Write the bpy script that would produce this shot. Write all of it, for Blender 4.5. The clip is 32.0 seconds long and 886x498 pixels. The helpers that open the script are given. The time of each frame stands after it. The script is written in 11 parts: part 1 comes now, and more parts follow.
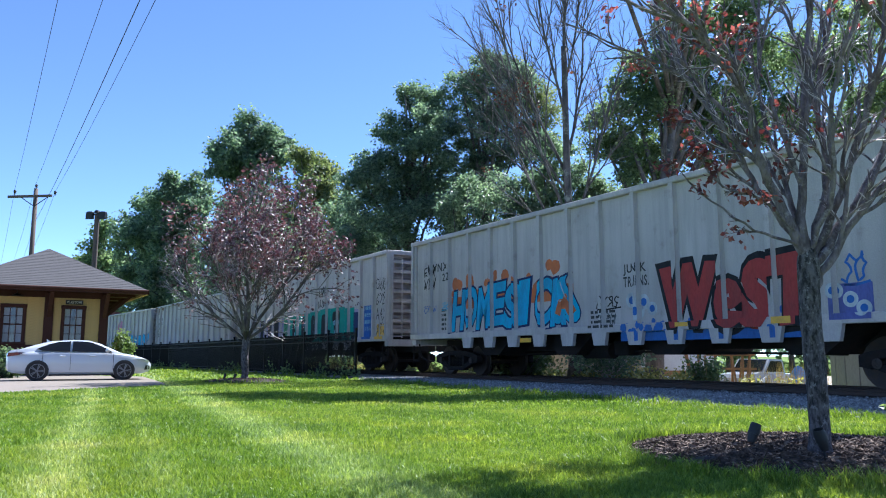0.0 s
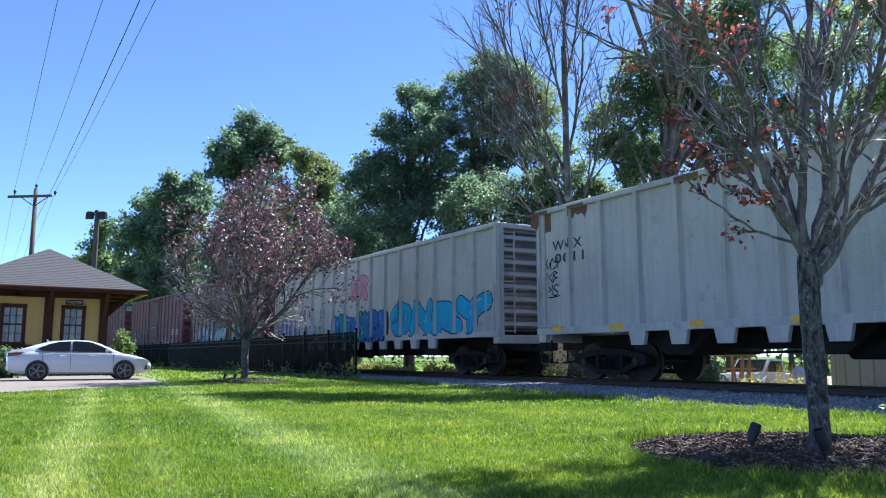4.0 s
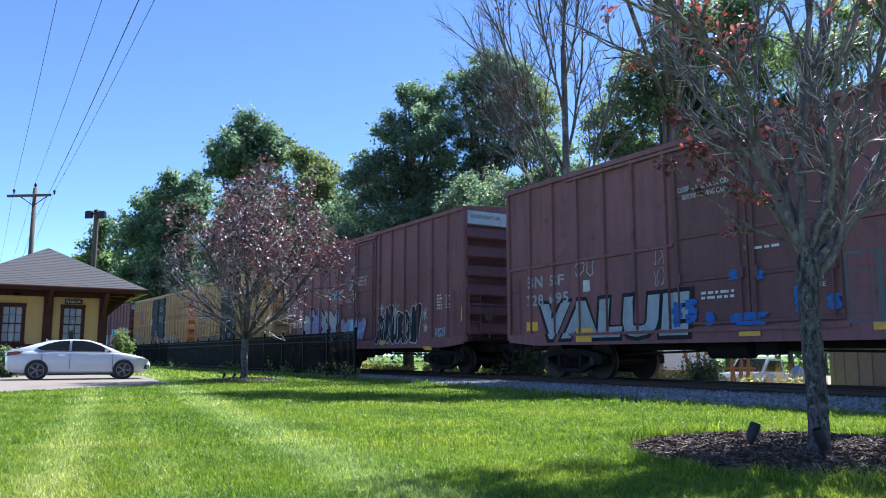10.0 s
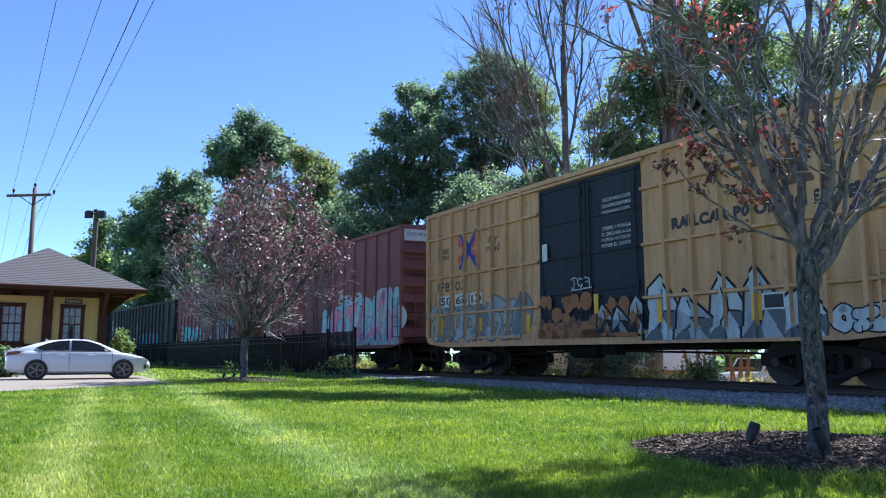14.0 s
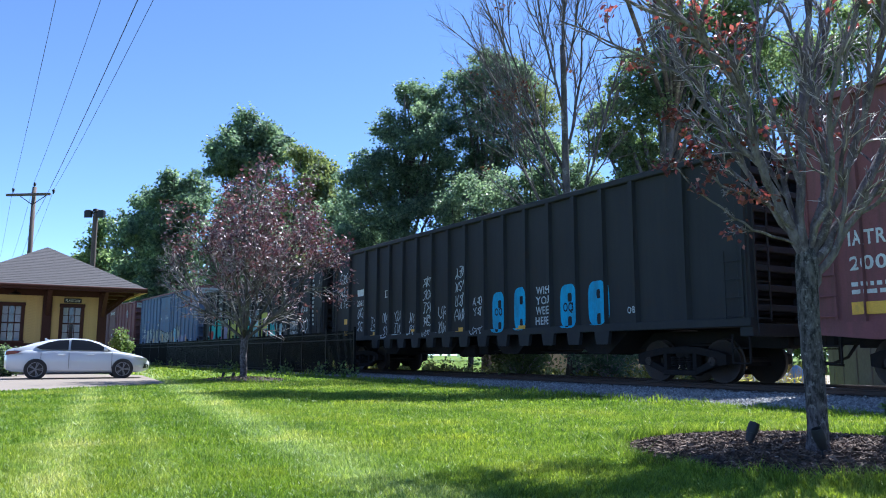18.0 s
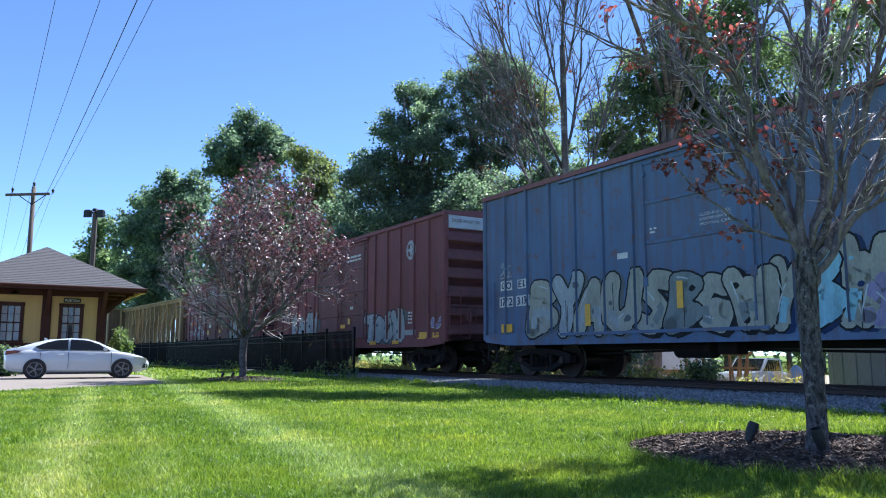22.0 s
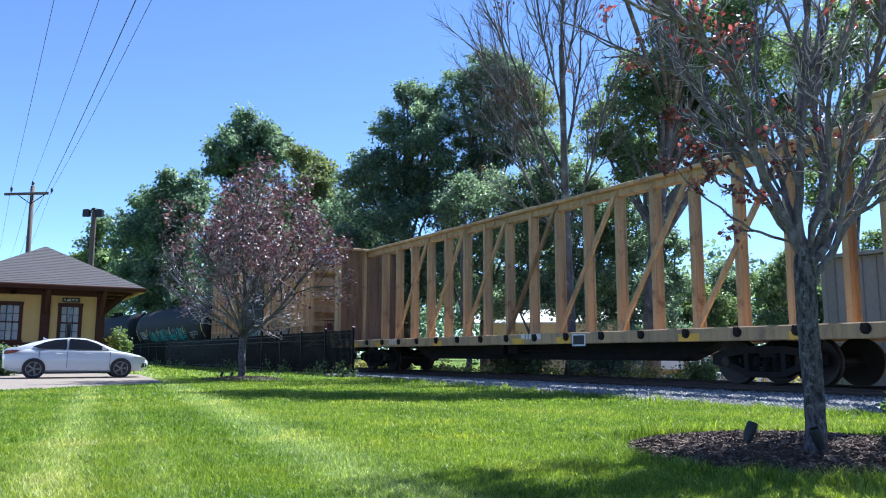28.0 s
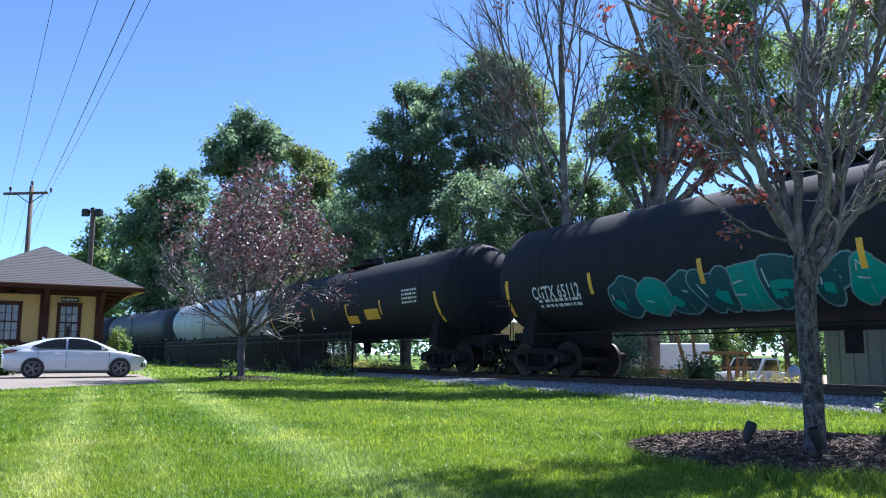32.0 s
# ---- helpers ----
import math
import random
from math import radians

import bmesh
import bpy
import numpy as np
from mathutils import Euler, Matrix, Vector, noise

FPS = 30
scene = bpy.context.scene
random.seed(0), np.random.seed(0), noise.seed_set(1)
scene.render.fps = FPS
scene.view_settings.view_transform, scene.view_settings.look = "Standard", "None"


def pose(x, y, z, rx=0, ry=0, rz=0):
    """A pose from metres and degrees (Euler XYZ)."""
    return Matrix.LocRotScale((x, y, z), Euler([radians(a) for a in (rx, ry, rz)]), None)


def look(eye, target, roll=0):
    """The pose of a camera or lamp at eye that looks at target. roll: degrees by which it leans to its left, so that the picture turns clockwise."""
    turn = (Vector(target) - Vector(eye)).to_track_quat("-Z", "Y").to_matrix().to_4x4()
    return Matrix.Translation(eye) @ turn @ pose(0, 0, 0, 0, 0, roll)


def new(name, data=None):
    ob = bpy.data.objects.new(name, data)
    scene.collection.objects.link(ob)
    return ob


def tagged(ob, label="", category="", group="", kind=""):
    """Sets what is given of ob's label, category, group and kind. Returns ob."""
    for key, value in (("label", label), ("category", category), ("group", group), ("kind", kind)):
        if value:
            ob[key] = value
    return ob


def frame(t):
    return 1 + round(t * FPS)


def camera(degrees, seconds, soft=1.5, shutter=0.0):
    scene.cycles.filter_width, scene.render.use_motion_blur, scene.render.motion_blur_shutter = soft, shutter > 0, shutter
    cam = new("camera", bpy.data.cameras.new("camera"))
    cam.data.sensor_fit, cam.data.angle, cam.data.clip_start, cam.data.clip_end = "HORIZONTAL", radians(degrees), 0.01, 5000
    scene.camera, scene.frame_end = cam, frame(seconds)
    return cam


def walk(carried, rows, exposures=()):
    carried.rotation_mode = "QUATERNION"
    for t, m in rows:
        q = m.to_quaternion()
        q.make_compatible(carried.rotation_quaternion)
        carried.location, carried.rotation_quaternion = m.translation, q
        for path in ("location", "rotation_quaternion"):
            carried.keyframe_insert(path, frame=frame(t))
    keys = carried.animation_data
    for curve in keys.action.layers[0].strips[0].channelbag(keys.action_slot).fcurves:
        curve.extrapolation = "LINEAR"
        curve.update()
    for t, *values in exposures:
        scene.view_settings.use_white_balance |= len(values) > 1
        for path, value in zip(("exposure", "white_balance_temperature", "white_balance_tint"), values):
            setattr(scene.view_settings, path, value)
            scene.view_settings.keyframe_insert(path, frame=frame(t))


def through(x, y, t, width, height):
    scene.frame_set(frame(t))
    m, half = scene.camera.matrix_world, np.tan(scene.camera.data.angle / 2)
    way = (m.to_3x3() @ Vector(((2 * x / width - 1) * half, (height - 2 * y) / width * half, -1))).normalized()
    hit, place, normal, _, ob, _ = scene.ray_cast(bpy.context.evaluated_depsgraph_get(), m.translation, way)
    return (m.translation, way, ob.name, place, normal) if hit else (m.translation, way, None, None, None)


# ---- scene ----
CLIP = 32.0
EYE = Vector((0.0, 0.0, 0.75))


def aim(yaw, pitch, roll):
    """The hand-held camera's pose: degrees to the right, degrees up, lean."""
    a, b = radians(yaw), radians(pitch)
    return look(EYE, EYE + Vector((math.sin(a) * math.cos(b), math.cos(a) * math.cos(b), math.sin(b))), roll)


cam = camera(60.0, CLIP, soft=1.05)
walk(cam, [(t, aim(y, 7.97 - p, r)) for t, y, p, r in (
    (0.0, 0.0, 0.0, 0.0), (3.5, 0.0, 0.0, 0.0), (7.0, 0.02, 0.025, 0.01), (10.0, 0.045, 0.04, 0.02),
    (13.0, 0.06, 0.045, 0.03), (17.0, 0.085, 0.08, 0.05), (20.0, 0.12, 0.09, 0.06), (23.0, 0.14, 0.095, 0.07),
    (25.0, 0.18, 0.10, 0.08), (28.0, 0.20, 0.115, 0.095), (30.0, 0.23, 0.12, 0.10), (32.0, 0.255, 0.13, 0.115))])

# ---- world, sun ----
SUN_AZ, SUN_EL = 39.7, 54.9
world = bpy.data.worlds.new("world")
scene.world = world
world.use_nodes = True
sky = world.node_tree.nodes.new("ShaderNodeTexSky")
sky.sky_type = "NISHITA"
sky.sun_disc = False
sky.sun_elevation, sky.sun_rotation = radians(SUN_EL), radians(SUN_AZ)
sky.air_density, sky.dust_density, sky.ozone_density = 0.7, 0.0, 2.3
sky.altitude = 2500
world.node_tree.nodes["Background"].inputs["Strength"].default_value = 0.090
world.node_tree.links.new(sky.outputs["Color"], world.node_tree.nodes["Background"].inputs["Color"])
sun = new("sun", bpy.data.lights.new("sun", "SUN"))
sun.data.energy, sun.data.angle, sun.data.color = 4.5, radians(0.53), (1.0, 0.95, 0.86)
sun_dir = Vector((math.sin(radians(SUN_AZ)) * math.cos(radians(SUN_EL)), math.cos(radians(SUN_AZ)) * math.cos(radians(SUN_EL)), math.sin(radians(SUN_EL))))
sun.matrix_basis = look(sun_dir * 60, (0, 0, 0))
scene.view_settings.exposure = 1.63
scene.view_settings.use_white_balance = True
scene.view_settings.white_balance_temperature, scene.view_settings.white_balance_tint = 5450, 12.5


# ---- materials ----
def nodes_of(name):
    m = bpy.data.materials.new(name)
    m.use_nodes = True
    return m, m.node_tree.nodes, m.node_tree.links, m.node_tree.nodes["Principled BSDF"]


def noise_node(n, l, coord, scale, detail=5.0, rough=0.6, stretch=(1, 1, 1)):
    mp = n.new("ShaderNodeMapping")
    mp.inputs["Scale"].default_value = stretch
    l.new(coord, mp.inputs["Vector"])
    t = n.new("ShaderNodeTexNoise")
    t.inputs["Scale"].default_value, t.inputs["Detail"].default_value, t.inputs["Roughness"].default_value = scale, detail, rough
    l.new(mp.outputs["Vector"], t.inputs["Vector"])
    return t.outputs["Fac"]


def ramp(n, l, fac, stops):
    r = n.new("ShaderNodeValToRGB")
    el = r.color_ramp.elements
    while len(el) < len(stops):
        el.new(0.5)
    for e, (p, c) in zip(el, stops):
        e.position, e.color = p, (*c, 1) if len(c) == 3 else c
    l.new(fac, r.inputs["Fac"])
    return r.outputs["Color"]


def mix(n, l, fac, a, b, mode="MIX"):
    x = n.new("ShaderNodeMix")
    x.data_type, x.blend_type = "RGBA", mode
    for sock, v in ((x.inputs[0], fac), (x.inputs[6], a), (x.inputs[7], b)):
        if isinstance(v, (int, float)):
            sock.default_value = v
        elif isinstance(v, tuple):
            sock.default_value = (*v, 1)
        else:
            l.new(v, sock)
    return x.outputs[2]


def bump(n, l, bsdf, height, strength=0.3, dist=0.02):
    b = n.new("ShaderNodeBump")
    b.inputs["Strength"].default_value, b.inputs["Distance"].default_value = strength, dist
    l.new(height, b.inputs["Height"])
    l.new(b.outputs["Normal"], bsdf.inputs["Normal"])


def surface(name, base, rough=0.6, metal=0.0, dirt=(0.08, 0.06, 0.05), amount=0.3, scale=1.2, grain=30.0, relief=0.15, stretch=(1, 1, 1), random_shade=0.0, spec=0.5):
    """A plain surface with stains (large noise) and grain (small noise)."""
    m, n, l, b = nodes_of(name)
    co = n.new("ShaderNodeTexCoord").outputs["Object"]
    big = noise_node(n, l, co, scale, 6.0, 0.65, stretch)
    small = noise_node(n, l, co, grain, 3.0, 0.6, stretch)
    stain = ramp(n, l, big, [(0.45, (0, 0, 0)), (0.75, (1, 1, 1))])
    f = n.new("ShaderNodeMath")
    f.operation = "MULTIPLY"
    f.inputs[1].default_value = amount
    l.new(stain, f.inputs[0])
    c = mix(n, l, f.outputs[0], base, dirt)
    tone = ramp(n, l, small, [(0.25, (0.82, 0.82, 0.82)), (0.75, (1.12, 1.12, 1.12))])
    c = mix(n, l, 1.0, c, tone, "MULTIPLY")
    if random_shade:
        info = n.new("ShaderNodeObjectInfo")
        sh = ramp(n, l, info.outputs["Random"], [(0, (1 - random_shade,) * 3), (1, (1 + random_shade,) * 3)])
        c = mix(n, l, 1.0, c, sh, "MULTIPLY")
    l.new(c, b.inputs["Base Color"])
    b.inputs["Roughness"].default_value, b.inputs["Metallic"].default_value = rough, metal
    b.inputs["Specular IOR Level"].default_value = spec
    if relief:
        bump(n, l, b, small, relief, 0.01)
    return m


def car_paint(name, base, rust=(0.10, 0.045, 0.025), rusty=0.35, streak=(0.07, 0.06, 0.05), rough=0.55, grime=0.45):
    """Weathered freight-car paint: rust patches, vertical streaks, road grime."""
    m, n, l, b = nodes_of(name)
    co = n.new("ShaderNodeTexCoord").outputs["Object"]
    info = n.new("ShaderNodeObjectInfo")
    shift = n.new("ShaderNodeVectorMath")
    shift.operation = "MULTIPLY_ADD"
    shift.inputs[1].default_value = (1, 1, 1)
    l.new(co, shift.inputs[0])
    l.new(info.outputs["Random"], shift.inputs[2])
    v = shift.outputs["Vector"]
    patch = ramp(n, l, noise_node(n, l, v, 2.6, 8.0, 0.7), [(0.56, (0, 0, 0)), (0.70, (1, 1, 1))])
    run = ramp(n, l, noise_node(n, l, v, 3.0, 4.0, 0.6, (2.2, 2.2, 0.16)), [(0.42, (0, 0, 0)), (0.72, (1, 1, 1))])
    fade = ramp(n, l, noise_node(n, l, v, 0.55, 3.0, 0.5), [(0.3, (0.86, 0.86, 0.86)), (0.7, (1.1, 1.1, 1.1))])
    speck = ramp(n, l, noise_node(n, l, v, 45.0, 2.0, 0.5), [(0.3, (0.9, 0.9, 0.9)), (0.7, (1.06, 1.06, 1.06))])
    a = n.new("ShaderNodeMath")
    a.operation = "MULTIPLY"
    a.inputs[1].default_value = rusty
    l.new(patch, a.inputs[0])
    g = n.new("ShaderNodeMath")
    g.operation = "MULTIPLY"
    g.inputs[1].default_value = grime
    l.new(run, g.inputs[0])
    c = mix(n, l, 1.0, base, fade, "MULTIPLY")
    c = mix(n, l, g.outputs[0], c, streak)
    c = mix(n, l, a.outputs[0], c, rust)
    c = mix(n, l, 1.0, c, speck, "MULTIPLY")
    l.new(c, b.inputs["Base Color"])
    b.inputs["Roughness"].default_value = rough + 0.12
    b.inputs["Specular IOR Level"].default_value = 0.22
    bump(n, l, b, noise_node(n, l, v, 6.0, 4.0, 0.6), 0.12, 0.03)
    return m


def leaf_mat(name, stops, through=0.45, rough=0.55, glow=(1.25, 1.2, 0.6), gloss=0.35):
    """Leaves: each leaf its own shade, lit through from behind."""
    m, n, l, b = nodes_of(name)
    geo = n.new("ShaderNodeNewGeometry")
    c = ramp(n, l, geo.outputs["Random Per Island"], stops)
    c = mix(n, l, 1.0, c, ramp(n, l, noise_node(n, l, geo.outputs["Position"], 0.75, 3.0, 0.6), [(0.32, (0.62, 0.68, 0.74)), (0.68, (1.30, 1.26, 1.10))]), "MULTIPLY")
    l.new(c, b.inputs["Base Color"])
    b.inputs["Roughness"].default_value = rough
    b.inputs["Specular IOR Level"].default_value = gloss
    tr = n.new("ShaderNodeBsdfTranslucent")
    warm = mix(n, l, 1.0, c, glow, "MULTIPLY")
    l.new(warm, tr.inputs["Color"])
    ms = n.new("ShaderNodeMixShader")
    ms.inputs[0].default_value = through
    l.new(b.outputs["BSDF"], ms.inputs[1])
    l.new(tr.outputs["BSDF"], ms.inputs[2])
    l.new(ms.outputs["Shader"], n["Material Output"].inputs["Surface"])
    return m


def glass_mat(name, tint, rough=0.03):
    m, n, l, b = nodes_of(name)
    b.inputs["Base Color"].default_value = (*tint, 1)
    b.inputs["Roughness"].default_value = rough
    b.inputs["Specular IOR Level"].default_value = 0.8
    return m


GREY_PAINT = car_paint("grey_hopper_paint", (0.485, 0.435, 0.42), rusty=0.25, grime=0.28, streak=(0.16, 0.15, 0.14))
BROWN_PAINT = car_paint("brown_boxcar_paint", (0.235, 0.100, 0.104), rust=(0.07, 0.03, 0.02), rusty=0.4)
RED_PAINT = car_paint("red_boxcar_paint", (0.215, 0.078, 0.082), rust=(0.07, 0.03, 0.02), rusty=0.3)
YELLOW_PAINT = car_paint("yellow_boxcar_paint", (0.61, 0.365, 0.160), rusty=0.28, grime=0.42, streak=(0.24, 0.15, 0.09))
DOOR_BROWN = car_paint("brown_door_paint", (0.175, 0.075, 0.076), rust=(0.07, 0.035, 0.025), rusty=0.5, grime=0.5)
AMBER_PAINT = car_paint("amber_boxcar_paint", (0.58, 0.325, 0.165), rusty=0.35, grime=0.5, streak=(0.22, 0.13, 0.08))
BLACK_PAINT = car_paint("black_gondola_paint", (0.030, 0.030, 0.033), rust=(0.05, 0.03, 0.02), rusty=0.35, streak=(0.05, 0.045, 0.04), grime=0.3)
DOOR_BLACK = car_paint("black_door_paint", (0.024, 0.028, 0.038), rusty=0.15, grime=0.25)
BLUE_PAINT = car_paint("blue_boxcar_paint", (0.115, 0.165, 0.28), rust=(0.20, 0.095, 0.06), rusty=0.8, streak=(0.15, 0.095, 0.085), grime=0.6)
TAN_PAINT = car_paint("tan_flatcar_paint", (0.43, 0.285, 0.150), rust=(0.13, 0.07, 0.045), rusty=0.75, streak=(0.17, 0.12, 0.085), grime=0.7)
TANK_BLACK = car_paint("black_tank_paint", (0.014, 0.014, 0.018), rust=(0.03, 0.025, 0.02), rusty=0.2, rough=0.62, streak=(0.035, 0.035, 0.035), grime=0.3)
TANK_GREY = car_paint("grey_tank_paint", (0.42, 0.46, 0.48), rusty=0.1, grime=0.3, rough=0.45)
TANK_DULL = car_paint("slate_tank_paint", (0.055, 0.06, 0.07), rusty=0.15, grime=0.3, rough=0.45)
UNDER = surface("underframe_steel", (0.022, 0.020, 0.020), 0.95, 0.0, (0.045, 0.030, 0.022), 0.5, 4, 40, spec=0.1)
WHEEL = surface("wheel_steel", (0.05, 0.04, 0.035), 0.6, 0.6, (0.08, 0.045, 0.025), 0.6, 5, 40)
RAIL = surface("rail_steel", (0.06, 0.045, 0.038), 0.55, 0.7, (0.08, 0.04, 0.02), 0.7, 3, 50)
WHITE_DECAL = surface("white_stencil_paint", (0.62, 0.62, 0.60), 0.6, 0, (0.2, 0.18, 0.16), 0.5, 5, 60, 0)
BLACK_DECAL = surface("black_stencil_paint", (0.02, 0.02, 0.022), 0.6, 0, (0.1, 0.1, 0.1), 0.4, 5, 60, 0)
YELLOW_DECAL = surface("yellow_reflective_sheet", (0.75, 0.40, 0.03), 0.5, 0, (0.25, 0.16, 0.06), 0.5, 5, 60, 0)


# ---- mesh helpers ----
class Shape:
    """Collects the corners and faces of one mesh."""

    def __init__(self):
        self.v, self.f = [], []

    def add(self, verts, faces):
        k = len(self.v)
        self.v += [tuple(p) for p in verts]
        self.f += [tuple(i + k for i in f) for f in faces]
        return self

    def box(self, x0, x1, y0, y1, z0, z1, b=0.0):
        """A box; b is the width of its chamfered edges."""
        b = min(b, (x1 - x0) * 0.45, (y1 - y0) * 0.45, (z1 - z0) * 0.45)
        if b <= 0:
            vs = [(x, y, z) for x in (x0, x1) for y in (y0, y1) for z in (z0, z1)]
            return self.add(vs, [(0, 1, 3, 2), (4, 6, 7, 5), (0, 4, 5, 1), (2, 3, 7, 6), (0, 2, 6, 4), (1, 5, 7, 3)])
        bm = bmesh.new()
        bmesh.ops.create_cube(bm, size=1.0, matrix=Matrix.Translation(((x0 + x1) / 2, (y0 + y1) / 2, (z0 + z1) / 2)) @ Matrix.Diagonal((x1 - x0, y1 - y0, z1 - z0, 1)))
        bmesh.ops.bevel(bm, geom=bm.edges[:], offset=b, segments=1, affect="EDGES")
        bm.verts.index_update()
        self.add([v.co[:] for v in bm.verts], [[v.index for v in f.verts] for f in bm.faces])
        bm.free()
        return self

    def prism(self, outline, axis, a, b):
        """An outline (u, w) swept along an axis from a to b: x -> (y, z), y -> (x, z), z -> (x, y)."""
        n = len(outline)
        put = {"x": lambda u, w, t: (t, u, w), "y": lambda u, w, t: (u, t, w), "z": lambda u, w, t: (u, w, t)}[axis]
        vs = [put(u, w, a) for u, w in outline] + [put(u, w, b) for u, w in outline]
        fs = [(i, (i + 1) % n, (i + 1) % n + n, i + n) for i in range(n)] + [tuple(range(n))[::-1], tuple(range(n, 2 * n))]
        return self.add(vs, fs)

    def rod(self, p, q, r, sides=8, r2=None):
        """A round bar from p to q."""
        return self.tube([p, q], [r, r if r2 is None else r2], sides)

    def tube(self, path, radii, sides=6, cap=True):
        P = np.array(path, float)
        R = np.array(radii, float) if np.ndim(radii) else np.full(len(P), radii)
        T = np.gradient(P, axis=0)
        T /= np.linalg.norm(T, axis=1)[:, None] + 1e-9
        ref = np.array((0, 0, 1.0)) if abs(T[0][2]) < 0.9 else np.array((1.0, 0, 0))
        U = np.cross(T, ref)
        U /= np.linalg.norm(U, axis=1)[:, None] + 1e-9
        V = np.cross(T, U)
        a = np.linspace(0, 2 * np.pi, sides, endpoint=False)
        ring = P[:, None] + R[:, None, None] * (U[:, None] * np.cos(a)[None, :, None] + V[:, None] * np.sin(a)[None, :, None])
        n = len(P)
        fs = [(i * sides + j, i * sides + (j + 1) % sides, (i + 1) * sides + (j + 1) % sides, (i + 1) * sides + j) for i in range(n - 1) for j in range(sides)]
        if cap:
            fs += [tuple(range(sides)), tuple(range((n - 1) * sides, n * sides))[::-1]]
        return self.add(ring.reshape(-1, 3).tolist(), fs)

    def lathe(self, profile, centre, axis="y", sides=24):
        """A profile of (radius, along) turned round an axis."""
        a = np.linspace(0, 2 * np.pi, sides, endpoint=False)
        vs = []
        for r, t in profile:
            for c, s in zip(np.cos(a), np.sin(a)):
                p = {"y": (r * c, t, r * s), "x": (t, r * c, r * s), "z": (r * c, r * s, t)}[axis]
                vs.append((p[0] + centre[0], p[1] + centre[1], p[2] + centre[2]))
        n = len(profile)
        fs = [(i * sides + j, i * sides + (j + 1) % sides, (i + 1) * sides + (j + 1) % sides, (i + 1) * sides + j) for i in range(n - 1) for j in range(sides)]
        if profile[0][0] > 1e-4:
            fs.append(tuple(range(sides)))
        if profile[-1][0] > 1e-4:
            fs.append(tuple(range((n - 1) * sides, n * sides))[::-1])
        return self.add(vs, fs)

    def mesh(self, name, material=None, smooth=False):
        me = bpy.data.meshes.new(name)
        me.from_pydata(self.v, [], self.f)
        bm = bmesh.new()
        bm.from_mesh(me)
        bmesh.ops.recalc_face_normals(bm, faces=bm.faces[:])
        bm.to_mesh(me)
        bm.free()
        if material:
            me.materials.append(material)
        if smooth:
            me.shade_smooth() if smooth is True else me.set_sharp_from_angle(angle=radians(smooth))
        return me


def raw_mesh(name, V, F, material, smooth=False):
    """A big mesh straight from arrays; all faces have the same number of corners."""
    me = bpy.data.meshes.new(name)
    V, F = np.asarray(V, np.float32), np.asarray(F, np.int32)
    k = F.shape[1]
    me.vertices.add(len(V))
    me.vertices.foreach_set("co", V.ravel())
    me.loops.add(F.size)
    me.loops.foreach_set("vertex_index", F.ravel())
    me.polygons.add(len(F))
    me.polygons.foreach_set("loop_start", np.arange(0, F.size, k, dtype=np.int32))
    me.polygons.foreach_set("use_smooth", np.full(len(F), smooth))
    me.update(calc_edges=True)
    me.materials.append(material)
    return me


def part(name, shape, material, parent, label="", at=None, smooth=False):
    """One mesh object under a thing or a part."""
    me = shape if isinstance(shape, bpy.types.Mesh) else shape.mesh(name, material, smooth)
    ob = new(name, me)
    ob.parent = parent
    if at is not None:
        ob.matrix_basis = at if isinstance(at, Matrix) else Matrix.Translation(at)
    return tagged(ob, label) if label else ob


def thing(name, label, category, at=None, group="", kind="", data=None):
    ob = new(name, data)
    if at is not None:
        ob.matrix_basis = at if isinstance(at, Matrix) else Matrix.Translation(at)
    return tagged(ob, label, category, group, kind)


def lettering(text, size, offset=0.0, gap=1.0):
    """Flat faces of a line of text: lower left corner at the origin, in the xy plane."""
    cu = bpy.data.curves.new("t", "FONT")
    cu.body, cu.size, cu.offset, cu.resolution_u, cu.space_character = text, size, offset, 3, gap
    ob = bpy.data.objects.new("t", cu)
    me = bpy.data.meshes.new_from_object(ob)
    vs, fs = [v.co[:] for v in me.vertices], [tuple(p.vertices) for p in me.polygons]
    bpy.data.objects.remove(ob)
    bpy.data.curves.remove(cu)
    bpy.data.meshes.remove(me)
    return vs, fs


# ---- the track's line ----
AWAY, OVER = Vector((-0.51773, 0.85555, 0)), Vector((0.85555, 0.51773, 0))  # along the track from the viewer, and across it
TRACK, RAIL_TOP = 14.30, 0.17
BEND_AT, BEND_R, BEND_MAX = 46.0, 300.0, radians(38)


def track_point(s):
    """The track's centre, s metres along it."""
    if s <= BEND_AT:
        return OVER * TRACK + AWAY * s
    a = min((s - BEND_AT) / BEND_R, BEND_MAX)
    p = OVER * TRACK + AWAY * (BEND_AT + BEND_R * math.sin(a)) - OVER * (BEND_R * (1 - math.cos(a)))
    rest = s - BEND_AT - a * BEND_R
    return p + (AWAY * math.cos(a) - OVER * math.sin(a)) * rest if rest > 0 else p


def sn(s, n, z=0.0):
    """The place s metres along the track and n metres across from the viewer."""
    p = AWAY * s + OVER * n
    return Vector((p.x, p.y, z))


TRACK_TURN = math.degrees(math.atan2(-AWAY.y, -AWAY.x))  # local x along the train's travel


def run(t):
    """How far the train has gone by t seconds."""
    return 12.05 * t + 0.005 * t * t + 0.0007 / 3 * t ** 3


